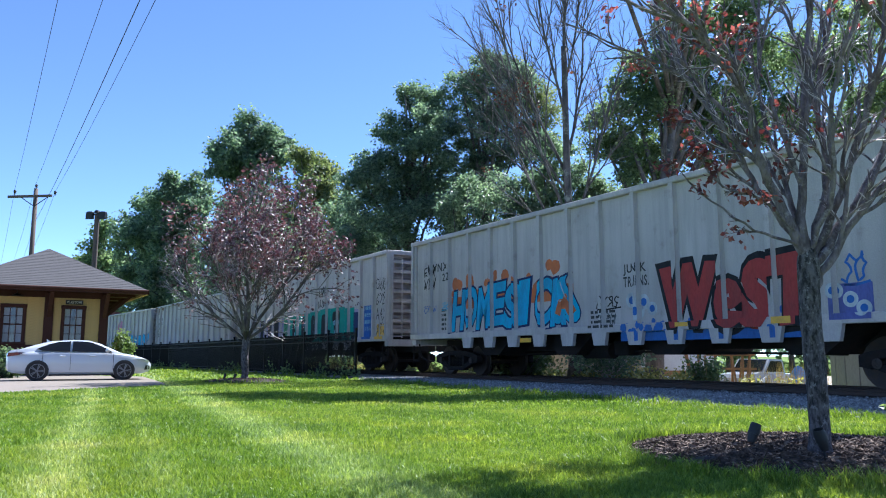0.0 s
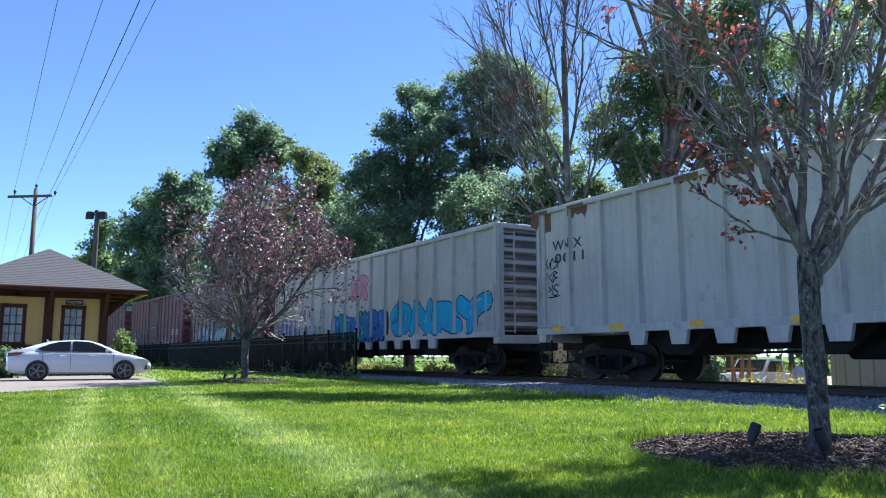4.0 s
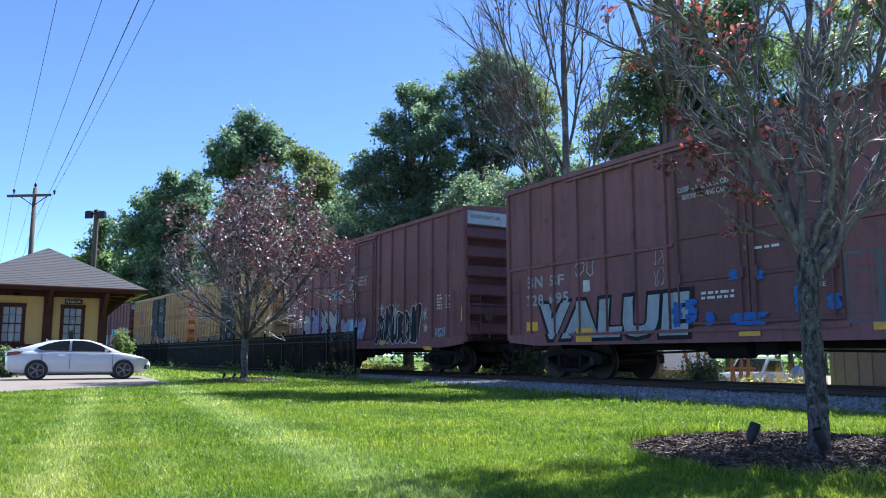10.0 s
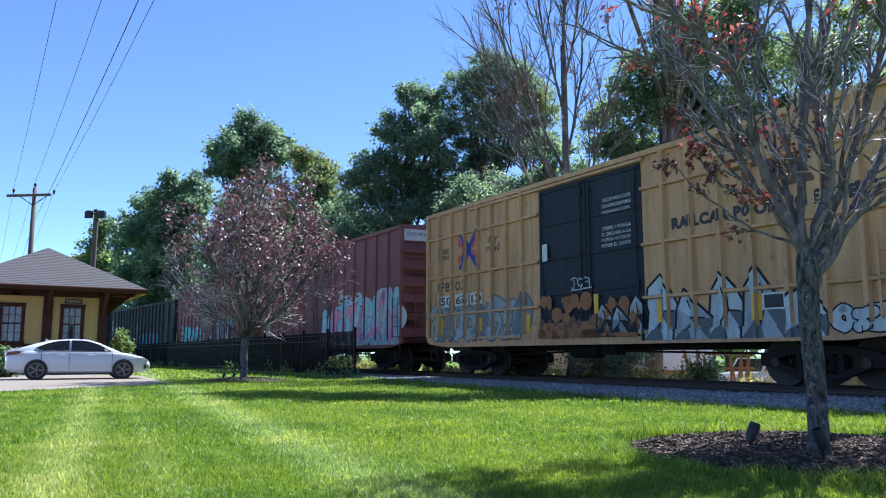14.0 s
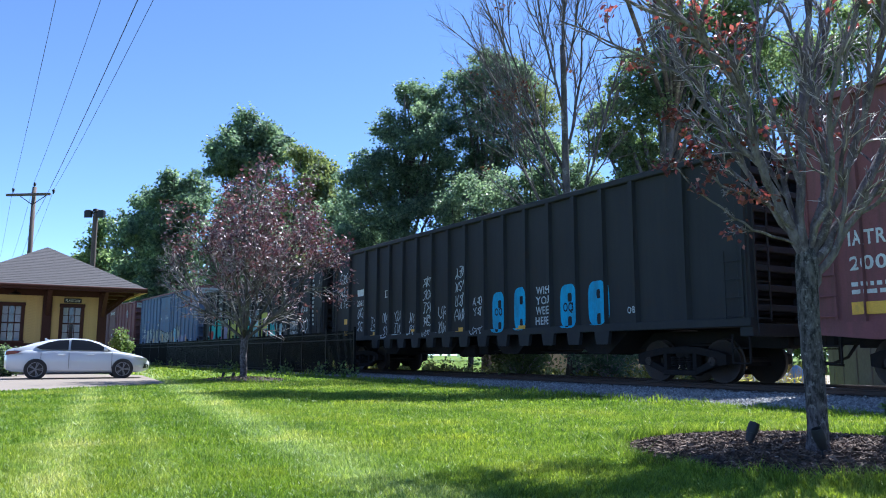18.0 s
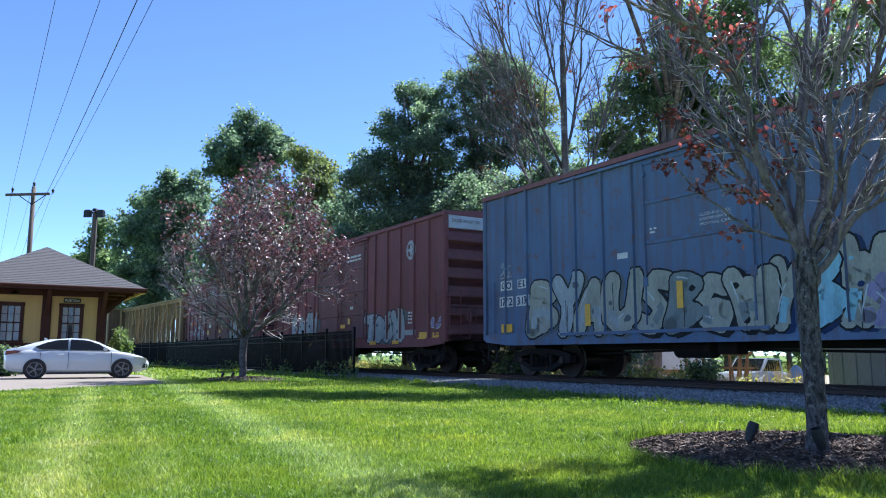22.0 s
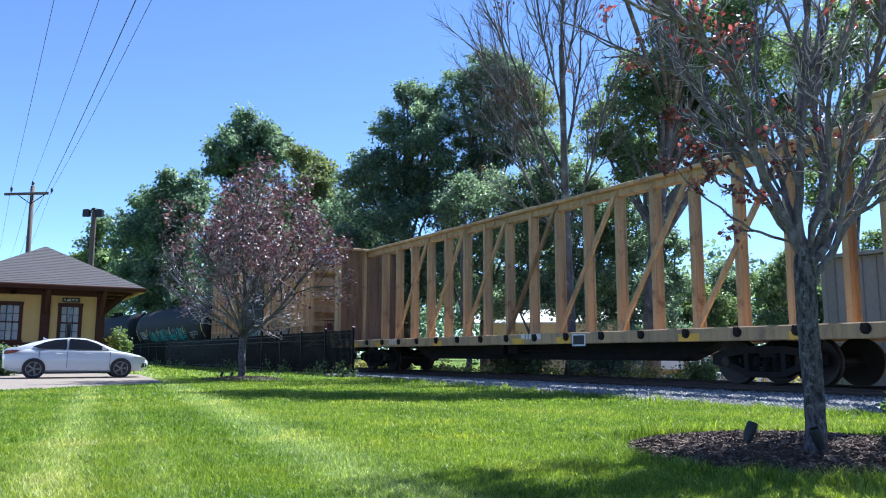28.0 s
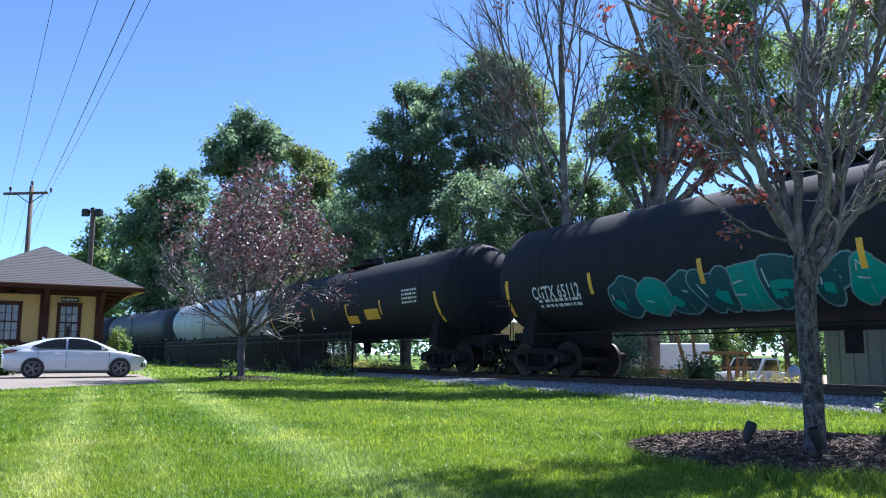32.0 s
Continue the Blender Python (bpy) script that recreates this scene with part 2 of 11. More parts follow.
# ---- ground, lawn, ballast, track ----
def lawn_material(name, blade):
    """Mown grass: stripes from the mower, their pale sheen painted into the colour; lush and dry patches."""
    m, n, l, b = nodes_of(name)
    geo = n.new("ShaderNodeNewGeometry")
    pos = geo.outputs["Position"]
    patch = noise_node(n, l, pos, 0.55, 4.0, 0.6)
    fine = noise_node(n, l, pos, 9.0, 5.0, 0.7)
    c = ramp(n, l, patch, [(0.30, (0.102, 0.180, 0.034)), (0.48, (0.165, 0.260, 0.044)), (0.60, (0.225, 0.305, 0.055)), (0.75, (0.290, 0.338, 0.095))])
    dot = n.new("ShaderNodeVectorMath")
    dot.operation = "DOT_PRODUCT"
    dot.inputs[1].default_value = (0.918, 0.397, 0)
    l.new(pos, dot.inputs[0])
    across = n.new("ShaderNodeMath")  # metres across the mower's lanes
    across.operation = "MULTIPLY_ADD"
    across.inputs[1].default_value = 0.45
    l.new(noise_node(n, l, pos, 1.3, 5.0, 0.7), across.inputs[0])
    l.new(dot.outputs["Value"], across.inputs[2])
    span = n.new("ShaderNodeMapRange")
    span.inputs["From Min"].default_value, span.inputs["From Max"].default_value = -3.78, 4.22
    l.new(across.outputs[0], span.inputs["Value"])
    # paler lanes: the sheen of blades bent by the mower, put into the colour
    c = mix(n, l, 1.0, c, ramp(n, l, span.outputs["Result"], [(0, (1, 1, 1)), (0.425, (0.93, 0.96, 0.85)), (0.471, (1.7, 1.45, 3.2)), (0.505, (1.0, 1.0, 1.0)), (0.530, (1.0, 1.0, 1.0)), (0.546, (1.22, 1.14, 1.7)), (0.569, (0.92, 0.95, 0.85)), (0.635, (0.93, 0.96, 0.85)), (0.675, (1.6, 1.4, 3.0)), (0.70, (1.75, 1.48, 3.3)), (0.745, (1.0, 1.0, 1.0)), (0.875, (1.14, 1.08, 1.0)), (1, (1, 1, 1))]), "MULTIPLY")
    c = mix(n, l, 1.0, c, ramp(n, l, fine, [(0.3, (0.78, 0.80, 0.75)), (0.7, (1.15, 1.12, 1.2))]), "MULTIPLY")
    if blade:
        c = mix(n, l, 1.0, c, ramp(n, l, geo.outputs["Random Per Island"], [(0, (0.45, 0.55, 0.4)), (0.8, (1.25, 1.2, 1.1)), (1, (1.9, 1.6, 2.2))]), "MULTIPLY")
    else:
        c = mix(n, l, 1.0, c, (0.62, 0.62, 0.6), "MULTIPLY")
        bump(n, l, b, fine, 0.6, 0.05)
    l.new(c, b.inputs["Base Color"])
    b.inputs["Roughness"].default_value = 0.5 if blade else 0.9
    b.inputs["Specular IOR Level"].default_value = 0.35 if blade else 0.1
    if blade:
        tr = n.new("ShaderNodeBsdfTranslucent")
        l.new(mix(n, l, 1.0, c, (1.3, 1.25, 0.5), "MULTIPLY"), tr.inputs["Color"])
        ms = n.new("ShaderNodeMixShader")
        ms.inputs[0].default_value = 0.45
        l.new(b.outputs["BSDF"], ms.inputs[1])
        l.new(tr.outputs["BSDF"], ms.inputs[2])
        l.new(ms.outputs["Shader"], n["Material Output"].inputs["Surface"])
    return m


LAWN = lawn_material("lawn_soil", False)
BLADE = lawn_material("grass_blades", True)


def stone_material(name, dark, light, scale):
    m, n, l, b = nodes_of(name)
    geo = n.new("ShaderNodeNewGeometry")
    v = n.new("ShaderNodeTexVoronoi")
    v.inputs["Scale"].default_value = scale
    l.new(geo.outputs["Position"], v.inputs["Vector"])
    sep = n.new("ShaderNodeSeparateColor")
    l.new(v.outputs["Color"], sep.inputs["Color"])
    c = ramp(n, l, sep.outputs[0], [(0, dark), (1, light)])
    c = mix(n, l, 1.0, c, ramp(n, l, noise_node(n, l, geo.outputs["Position"], 0.8, 4), [(0.3, (0.75, 0.74, 0.73)), (0.7, (1.15, 1.15, 1.15))]), "MULTIPLY")
    l.new(c, b.inputs["Base Color"])
    b.inputs["Roughness"].default_value = 0.85
    bump(n, l, b, v.outputs["Distance"], 0.9, 0.04)
    return m


BALLAST = stone_material("ballast_bed", (0.10, 0.098, 0.096), (0.28, 0.275, 0.27), 22.0)


def loose_material(name, stops, rough=0.9):
    m, n, l, b = nodes_of(name)
    geo = n.new("ShaderNodeNewGeometry")
    l.new(ramp(n, l, geo.outputs["Random Per Island"], stops), b.inputs["Base Color"])
    b.inputs["Roughness"].default_value = rough
    return m


STONE = loose_material("ballast_stone", [(0, (0.11, 0.108, 0.106)), (0.6, (0.225, 0.222, 0.218)), (1, (0.36, 0.355, 0.345))])
MULCH = surface("mulch_bed", (0.035, 0.022, 0.016), 0.95, 0, (0.015, 0.011, 0.01), 0.6, 6, 35, 0.6)
CHIP = loose_material("mulch_chip", [(0, (0.032, 0.021, 0.015)), (0.6, (0.095, 0.060, 0.040)), (0.9, (0.165, 0.112, 0.078)), (1, (0.27, 0.20, 0.15))])
CONCRETE = surface("driveway_concrete", (0.20, 0.165, 0.130), 0.9, 0, (0.14, 0.115, 0.09), 0.5, 0.7, 30, 0.2)
DIRT = surface("yard_dirt", (0.30, 0.25, 0.19), 0.95, 0, (0.18, 0.15, 0.10), 0.6, 0.5, 12, 0.4)
TIE = surface("creosoted_tie", (0.055, 0.042, 0.034), 0.85, 0, (0.10, 0.08, 0.065), 0.5, 3, 30, 0.5, (1, 6, 1), 0.25)


def fan(outline, z):
    s = Shape()
    return s.add([(x, y, z) for x, y in outline], [tuple(range(len(outline)))])


YARD_Z = -0.9


def ground_sheet():
    """One sheet to the horizon, sunk beyond the track where the yard lies."""
    a0, a1, n0, n1, far = -34, 66, 19.3, 84, 2500
    q = lambda a, n, z=0.0: sn(a, n, z)[:]
    V = [q(-far, -far), q(far, -far), q(far, far), q(-far, far), q(a0, n0), q(a1, n0), q(a1, n1), q(a0, n1), q(a0 + 2, n0 + 1.6, YARD_Z), q(a1 - 2, n0 + 1.6, YARD_Z), q(a1 - 2, n1 - 2, YARD_Z), q(a0 + 2, n1 - 2, YARD_Z)]
    F = [(0, 1, 5, 4), (1, 2, 6, 5), (2, 3, 7, 6), (3, 0, 4, 7), (4, 5, 9, 8), (5, 6, 10, 9), (6, 7, 11, 10), (7, 4, 8, 11), (8, 9, 10, 11)]
    return Shape().add(V, F).mesh("ground", LAWN)


thing("ground", "mown green lawn with mower stripes, their pale sheen painted in", "lawn", kind="structure", data=ground_sheet())


def edge_offset(s):
    """How far the stones reach from the track's centre towards the viewer."""
    return float(np.interp(s, [-400, 4, 10, 20, 26, 60, 500], [4.75, 4.78, 4.8, 3.55, 2.95, 2.5, 2.4]))


def ballast_bed():
    V, F = [], []
    ss = list(np.concatenate([np.arange(-420, -20, 20), np.arange(-20, 70, 2.0), np.arange(70, 480, 8.0)]))
    for s in ss:
        c = track_point(s)
        d = (track_point(s + 0.5) - track_point(s - 0.5)).normalized()
        o = Vector((d.y, -d.x, 0))
        e = edge_offset(s)
        for off, z in ((-e - 0.25, -0.03), (-e + 0.25, 0.015), (-1.9, 0.03), (1.9, 0.03), (3.6, 0.012), (4.2, -0.03)):
            p = c + o * off
            V.append((p.x, p.y, z))
    for i in range(len(ss) - 1):
        for j in range(5):
            a = i * 6 + j
            F.append((a, a + 1, a + 7, a + 6))
    return raw_mesh("ballast", V, F, BALLAST)


thing("ballast", "grey crushed-stone ballast bed under the track", "ballast", kind="structure", data=ballast_bed())


def stones():
    """Loose stones on the bed where the camera sees it."""
    r = np.random.default_rng(3)
    octa = np.array([(1, 0, 0), (-1, 0, 0), (0, 1, 0), (0, -1, 0), (0, 0, 1), (0, 0, -1)], float)
    tri = np.array([(0, 2, 4), (2, 1, 4), (1, 3, 4), (3, 0, 4), (2, 0, 5), (1, 2, 5), (3, 1, 5), (0, 3, 5)])
    N = 26000
    s = 3 + 30 * r.random(N) ** 1.4
    e = np.interp(s, [3, 10, 20, 26, 60], [4.95, 4.95, 3.55, 2.95, 2.5])
    off = -e - 0.12 + r.random(N) * (e + 0.1 - 0.3)
    keep = ~((np.abs(off + 0.72) < 0.12))
    s, off = s[keep], off[keep]
    N = len(s)
    P = np.outer(s, np.array(AWAY)) + np.outer(TRACK + off, np.array(OVER))
    P[:, 2] = np.where(off < -e[keep] + 0.2, 0.005, 0.03)
    size = 0.018 + 0.026 * r.random(N)
    Q = octa[None] * (size[:, None, None] * (0.6 + 0.7 * r.random((N, 6, 1)))) * np.array((1, 1, 0.75))
    a = r.random(N) * 6.28
    R = np.stack([np.stack([np.cos(a), -np.sin(a), 0 * a], 1), np.stack([np.sin(a), np.cos(a), 0 * a], 1), np.stack([0 * a, 0 * a, 1 + 0 * a], 1)], 1)
    V = np.einsum("nij,nkj->nki", R, Q) + P[:, None]
    F = tri[None] + 6 * np.arange(N)[:, None, None]
    return raw_mesh("ballast_stones", V.reshape(-1, 3), F.reshape(-1, 3), STONE)


thing("ballast_stones", "loose grey ballast stones beside the rails", "stones", kind="stuff", data=stones())


def rail_profile():
    return [(-0.07, 0.0), (-0.07, 0.012), (-0.012, 0.03), (-0.01, 0.095), (-0.036, 0.105), (-0.036, 0.13), (-0.028, 0.14), (0.028, 0.14), (0.036, 0.13), (0.036, 0.105), (0.01, 0.095), (0.012, 0.03), (0.07, 0.012), (0.07, 0.0)]


def track():
    t = thing("railway_track", "single railway track of steel rails on dark ties", "track", kind="structure")
    prof = rail_profile()
    k = len(prof)
    ss = list(np.concatenate([np.arange(-420, 44, 29), np.arange(44, 480, 6.0)]))
    for side in (-0.755, 0.755):
        V, F = [], []
        for s in ss:
            c = track_point(s)
            d = (track_point(s + 0.5) - track_point(s - 0.5)).normalized()
            o = Vector((d.y, -d.x, 0))
            for u, z in prof:
                p = c + o * (side + u)
                V.append((p.x, p.y, RAIL_TOP - 0.14 + z))
        for i in range(len(ss) - 1):
            for j in range(k):
                F.append((i * k + j, i * k + (j + 1) % k, (i + 1) * k + (j + 1) % k, (i + 1) * k + j))
        part("rail", raw_mesh("rail", V, F, RAIL), None, t, "worn steel rail")
    tie = Shape().box(-0.115, 0.115, -1.3, 1.3, -0.09, 0.045, 0.012).mesh("tie", TIE)
    plate = Shape().box(-0.10, 0.10, -0.16, 0.16, 0.0, 0.012).mesh("tie_plate", RAIL)
    far = Shape()
    for i in range(-40, 260):
        s = i * 0.52 + random.uniform(-0.03, 0.03)
        p = track_point(s)
        d = track_point(s - 0.5) - track_point(s + 0.5)
        turn = math.degrees(math.atan2(d.y, d.x)) + random.uniform(-1, 1)
        if -6 < i < 130:
            part("tie", tie, None, t, at=pose(p.x, p.y, random.uniform(-0.008, 0.004), 0, 0, turn))
        else:
            m = pose(p.x, p.y, 0, 0, 0, turn)
            far.add([m @ Vector(v) for v in [(x, y, z) for x in (-0.115, 0.115) for y in (-1.3, 1.3) for z in (-0.09, 0.04)]], [(0, 1, 3, 2), (4, 6, 7, 5), (0, 4, 5, 1), (2, 3, 7, 6), (0, 2, 6, 4), (1, 5, 7, 3)])
    tagged(part("ties_beyond", far, TIE, t), kind="stuff")


track()

DRIVE = [(-7.2, 20.3), (-8.0, 18.2), (-9.1, 15.9), (-11.5, 12.6), (-16, 10.0), (-45, 8), (-45, 31), (-14.5, 31.0), (-11.2, 29.0), (-9.4, 25.2), (-7.9, 22.0)]


def driveway():
    s = Shape().prism(DRIVE, "z", -0.05, 0.008)
    thing("driveway", "pale concrete driveway before the station", "driveway", kind="structure", data=s.mesh("driveway", CONCRETE))


driveway()
RING_R, RING_L = (2.85, 5.98, 1.42, 1.46), (-5.9, 23.2, 1.35, 1.1)


def mulch_ring(cx, cy, rx, ry, label, chips, seed):
    r = np.random.default_rng(seed)
    s = Shape()
    k, rings = 40, 5
    wob = 1 + 0.05 * np.sin(np.arange(k) * 0.9) + 0.03 * r.standard_normal(k)
    s.v = [(cx, cy, 0.10)]
    for i in range(1, rings + 1):
        u = i / rings
        for j in range(k):
            a = 2 * math.pi * j / k
            s.v.append((cx + rx * u * wob[j] * math.cos(a), cy + ry * u * wob[j] * math.sin(a), 0.10 * (1 - u ** 2.5) - 0.01 + 0.012 * r.standard_normal()))
    s.f = [(0, 1 + j, 1 + (j + 1) % k) for j in range(k)]
    for i in range(rings - 1):
        s.f += [(1 + i * k + j, 1 + (i + 1) * k + j, 1 + (i + 1) * k + (j + 1) % k, 1 + i * k + (j + 1) % k) for j in range(k)]
    bed = thing("mulch_ring", label, "mulch", kind="structure", data=s.mesh("mulch_ring", MULCH, True))
    N = chips
    a, u = r.random(N) * 6.283, np.sqrt(r.random(N)) * 1.06
    P = np.stack([cx + rx * u * np.cos(a), cy + ry * u * np.sin(a), 0.10 * (1 - np.minimum(u, 1) ** 2.5) + 0.004 + 0.02 * r.random(N)], 1)
    U = r.standard_normal((N, 3)) * (1, 1, 0.35)
    U /= np.linalg.norm(U, axis=1)[:, None]
    W = np.cross(U, r.standard_normal((N, 3)) * (0.4, 0.4, 1))
    W /= np.linalg.norm(W, axis=1)[:, None]
    T = np.cross(U, W)
    le, wi = (0.012 + 0.03 * r.random(N))[:, None], (0.004 + 0.009 * r.random(N))[:, None]
    V = np.stack([P - U * le, P + W * wi, P + U * le, P - W * wi, P + T * wi * 0.8], 1)
    F = np.array([(0, 1, 4), (1, 2, 4), (2, 3, 4), (3, 0, 4)])[None] + 5 * np.arange(N)[:, None, None]
    thing("mulch_chips", "dark brown shredded bark chips round a tree", "mulch", kind="stuff", data=raw_mesh("mulch_chips", V.reshape(-1, 3), F.reshape(-1, 3), CHIP))


mulch_ring(*RING_R, "round mound of dark brown mulch round a young tree", 15000, 1)
mulch_ring(*RING_L, "dark mulch ring round a purple-leaved tree", 1500, 2)


def grass():
    """Blades over the part of the lawn that the camera sees."""
    r = np.random.default_rng(11)
    out = []
    for y0, y1, count, ht, wd in ((3.6, 6.5, 130000, 0.042, 0.0030), (6.5, 12.0, 140000, 0.046, 0.0050), (12.0, 25.0, 120000, 0.055, 0.010), (25.0, 60.0, 30000, 0.08, 0.03)):
        y = y0 + (y1 - y0) * r.random(count)
        x = (r.random(count) * 2 - 1) * y * 0.62
        s, n = x * AWAY.x + y * AWAY.y, x * OVER.x + y * OVER.y
        edge = TRACK - np.interp(s, [-400, 4, 10, 20, 26, 60, 500], [4.75, 4.78, 4.8, 3.55, 2.95, 2.5, 2.4])
        clump = 0.8 + 0.25 * np.sin(x * 5.1 + 2.3 * np.sin(y * 3.3)) * np.cos(y * 4.7 + 1.9 * np.sin(x * 2.1)) + 0.3 * (r.random(count) < 0.04)
        k = (n < edge + 0.12 * r.standard_normal(count) - 0.05)
        for cx, cy, rx, ry in (RING_R, RING_L):
            k &= ((x - cx) / rx) ** 2 + ((y - cy) / ry) ** 2 > 0.94 + 0.1 * r.random(count)
        inside = np.zeros(count, bool)
        for (ax, ay), (bx, by) in zip(DRIVE, DRIVE[1:] + DRIVE[:1]):
            cross = ((ay > y) != (by > y)) & (x < (bx - ax) * (y - ay) / (by - ay + 1e-12) + ax)
            inside ^= cross
        k &= ~inside
        near = np.zeros(count)
        for cx, cy, rx, ry in (RING_R, RING_L):
            near = np.maximum(near, np.exp(-((np.sqrt(((x - cx) / rx) ** 2 + ((y - cy) / ry) ** 2) - 1.05) / 0.07) ** 2))
        near = np.maximum(near, 0.8 * np.exp(-((n - edge + 0.15) / 0.22) ** 2))
        h = ht * (0.55 + 0.8 * r.random(count)) * clump * (1 + 1.9 * near)
        out.append(np.stack([x, y, h, wd * (0.7 + 0.6 * r.random(count))], 1)[k])
    A = np.concatenate(out)
    N = len(A)
    ang, bend = r.random(N) * 6.283, r.standard_normal((N, 2)) * 0.45
    side = np.stack([np.cos(ang), np.sin(ang), 0 * ang], 1) * A[:, 3:4]
    base = np.stack([A[:, 0], A[:, 1], 0 * ang - 0.004], 1)
    h = A[:, 2:3]
    mid = base + np.concatenate([bend * h * 0.35, h * 0.6], 1)
    tip = base + np.concatenate([bend * h, h], 1)
    V = np.stack([base - side, base + side, mid + side * 0.75, tip, mid - side * 0.75], 1).reshape(-1, 3)
    k = 5 * np.arange(N)[:, None]
    F = np.concatenate([k + np.array((0, 1, 2)), k + np.array((0, 2, 4)), k + np.array((4, 2, 3))])
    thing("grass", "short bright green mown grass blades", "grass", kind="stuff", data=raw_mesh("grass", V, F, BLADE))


grass()


# ---- trees ----
def bark_material(name, dark, light, scale=9.0, lichen_tone=(0.30, 0.31, 0.25)):
    m, n, l, b = nodes_of(name)
    co = n.new("ShaderNodeTexCoord").outputs["Object"]
    plates = noise_node(n, l, co, scale, 6, 0.7, (1, 1, 0.35))
    lichen = noise_node(n, l, co, scale * 0.8, 6, 0.75)
    c = ramp(n, l, plates, [(0.40, dark), (0.60, light)])
    spot = ramp(n, l, lichen, [(0.56, (0, 0, 0)), (0.64, (1, 1, 1))])
    f = n.new("ShaderNodeMath")
    f.operation = "MULTIPLY"
    f.inputs[1].default_value = 0.75
    l.new(spot, f.inputs[0])
    c = mix(n, l, f.outputs[0], c, lichen_tone)
    l.new(c, b.inputs["Base Color"])
    b.inputs["Roughness"].default_value = 0.9
    bump(n, l, b, plates, 1.0, 0.05)
    return m


BARK = bark_material("plum_bark", (0.022, 0.018, 0.020), (0.165, 0.142, 0.148), 34.0, (0.34, 0.31, 0.31))
LIMB_BARK = bark_material("plum_limb_bark", (0.080, 0.060, 0.068), (0.21, 0.170, 0.182), 14.0, (0.33, 0.285, 0.30))
BARK_FAR = bark_material("forest_bark", (0.05, 0.045, 0.042), (0.15, 0.13, 0.12), 3.0)
TWIG = surface("twig_bark", (0.42, 0.35, 0.37), 0.5, 0, (0.50, 0.44, 0.455), 0.5, 6, 40, 0)
TWIG_DEAD = surface("dead_twig", (0.12, 0.105, 0.10), 0.9, 0, (0.17, 0.15, 0.14), 0.5, 5, 40, 0)
PLUM = leaf_mat("purple_leaf", [(0, (0.066, 0.036, 0.045)), (0.45, (0.120, 0.068, 0.078)), (0.8, (0.19, 0.120, 0.128)), (1, (0.32, 0.225, 0.23))], 0.22, 0.45, (1.4, 0.75, 0.8), 0.4)
RUST_LEAF = leaf_mat("red_dry_leaf", [(0, (0.085, 0.034, 0.040)), (0.5, (0.165, 0.060, 0.062)), (1, (0.33, 0.14, 0.12))], 0.45, 0.45, (1.5, 0.85, 0.8))
DRY_LEAF = leaf_mat("withered_leaf", [(0, (0.06, 0.022, 0.022)), (0.7, (0.12, 0.045, 0.04)), (1, (0.18, 0.08, 0.06))], 0.4)
DARK_GREEN = leaf_mat("dark_green_leaf", [(0, (0.085, 0.132, 0.105)), (0.5, (0.145, 0.208, 0.155)), (1, (0.24, 0.315, 0.225))], 0.60, 0.42, (1.2, 1.25, 0.9), 0.5)
MID_GREEN = leaf_mat("mid_green_leaf", [(0, (0.095, 0.138, 0.090)), (0.5, (0.155, 0.220, 0.125)), (1, (0.26, 0.345, 0.20))], 0.65, 0.5, (1.3, 1.3, 0.85), 0.4)
LIGHT_GREEN = leaf_mat("light_green_leaf", [(0, (0.085, 0.130, 0.065)), (0.5, (0.135, 0.205, 0.095)), (1, (0.22, 0.30, 0.145))], 0.5, 0.45, (1.2, 1.15, 0.65), 0.4)
YELLOW_GREEN = leaf_mat("yellow_green_leaf", [(0, (0.11, 0.15, 0.085)), (0.5, (0.175, 0.225, 0.13)), (1, (0.27, 0.31, 0.18))], 0.5)


def grow(rng, start, way, length, radius, depth, spec, out):
    """One branch and, in turn, its side branches: polylines with radii. spec[depth]: (children, from, spread, shorten, rise, wander)."""
    n = 5 if depth < len(spec) - 1 else 4
    kids, frm, spread, shorten, rise, wander = spec[depth]
    P, d = [np.array(start, float)], np.array(way, float)
    for i in range(n):
        d = d + rng.standard_normal(3) * wander + np.array((0, 0, rise))
        d /= np.linalg.norm(d)
        P.append(P[-1] + d * length / n)
    R = np.linspace(radius, radius * (0.55 if depth < len(spec) - 1 else 0.3), n + 1)
    out.append((np.array(P), R, depth))
    if depth + 1 < len(spec):
        sprout(rng, P, length, radius, kids, depth, spec, out)


def sprout(rng, P, length, radius, kids, depth, spec, out):
    """The side branches of one branch."""
    n, (_, frm, spread, shorten, _, _) = len(P) - 1, spec[depth]
    for k in range(kids):
        t = frm + (1 - frm) * (k + rng.random()) / kids
        u = t * n
        i = min(int(u), n - 1)
        p = P[i] + (P[i + 1] - P[i]) * (u - i)
        ax = P[i + 1] - P[i]
        ax /= np.linalg.norm(ax)
        a = k * 2.4 + rng.random() * 1.2
        ref = np.cross(ax, (0.3, 0.2, 1.0))
        ref /= np.linalg.norm(ref)
        side = ref * math.cos(a) + np.cross(ax, ref) * math.sin(a)
        sp = spread * (0.75 + 0.5 * rng.random())
        w = ax * math.cos(sp) + side * math.sin(sp)
        grow(rng, p, w, length * shorten * (0.7 + 0.5 * rng.random()) * (1.15 - 0.45 * t), max(radius * (0.62 - 0.22 * t), 0.002), depth + 1, spec, out)


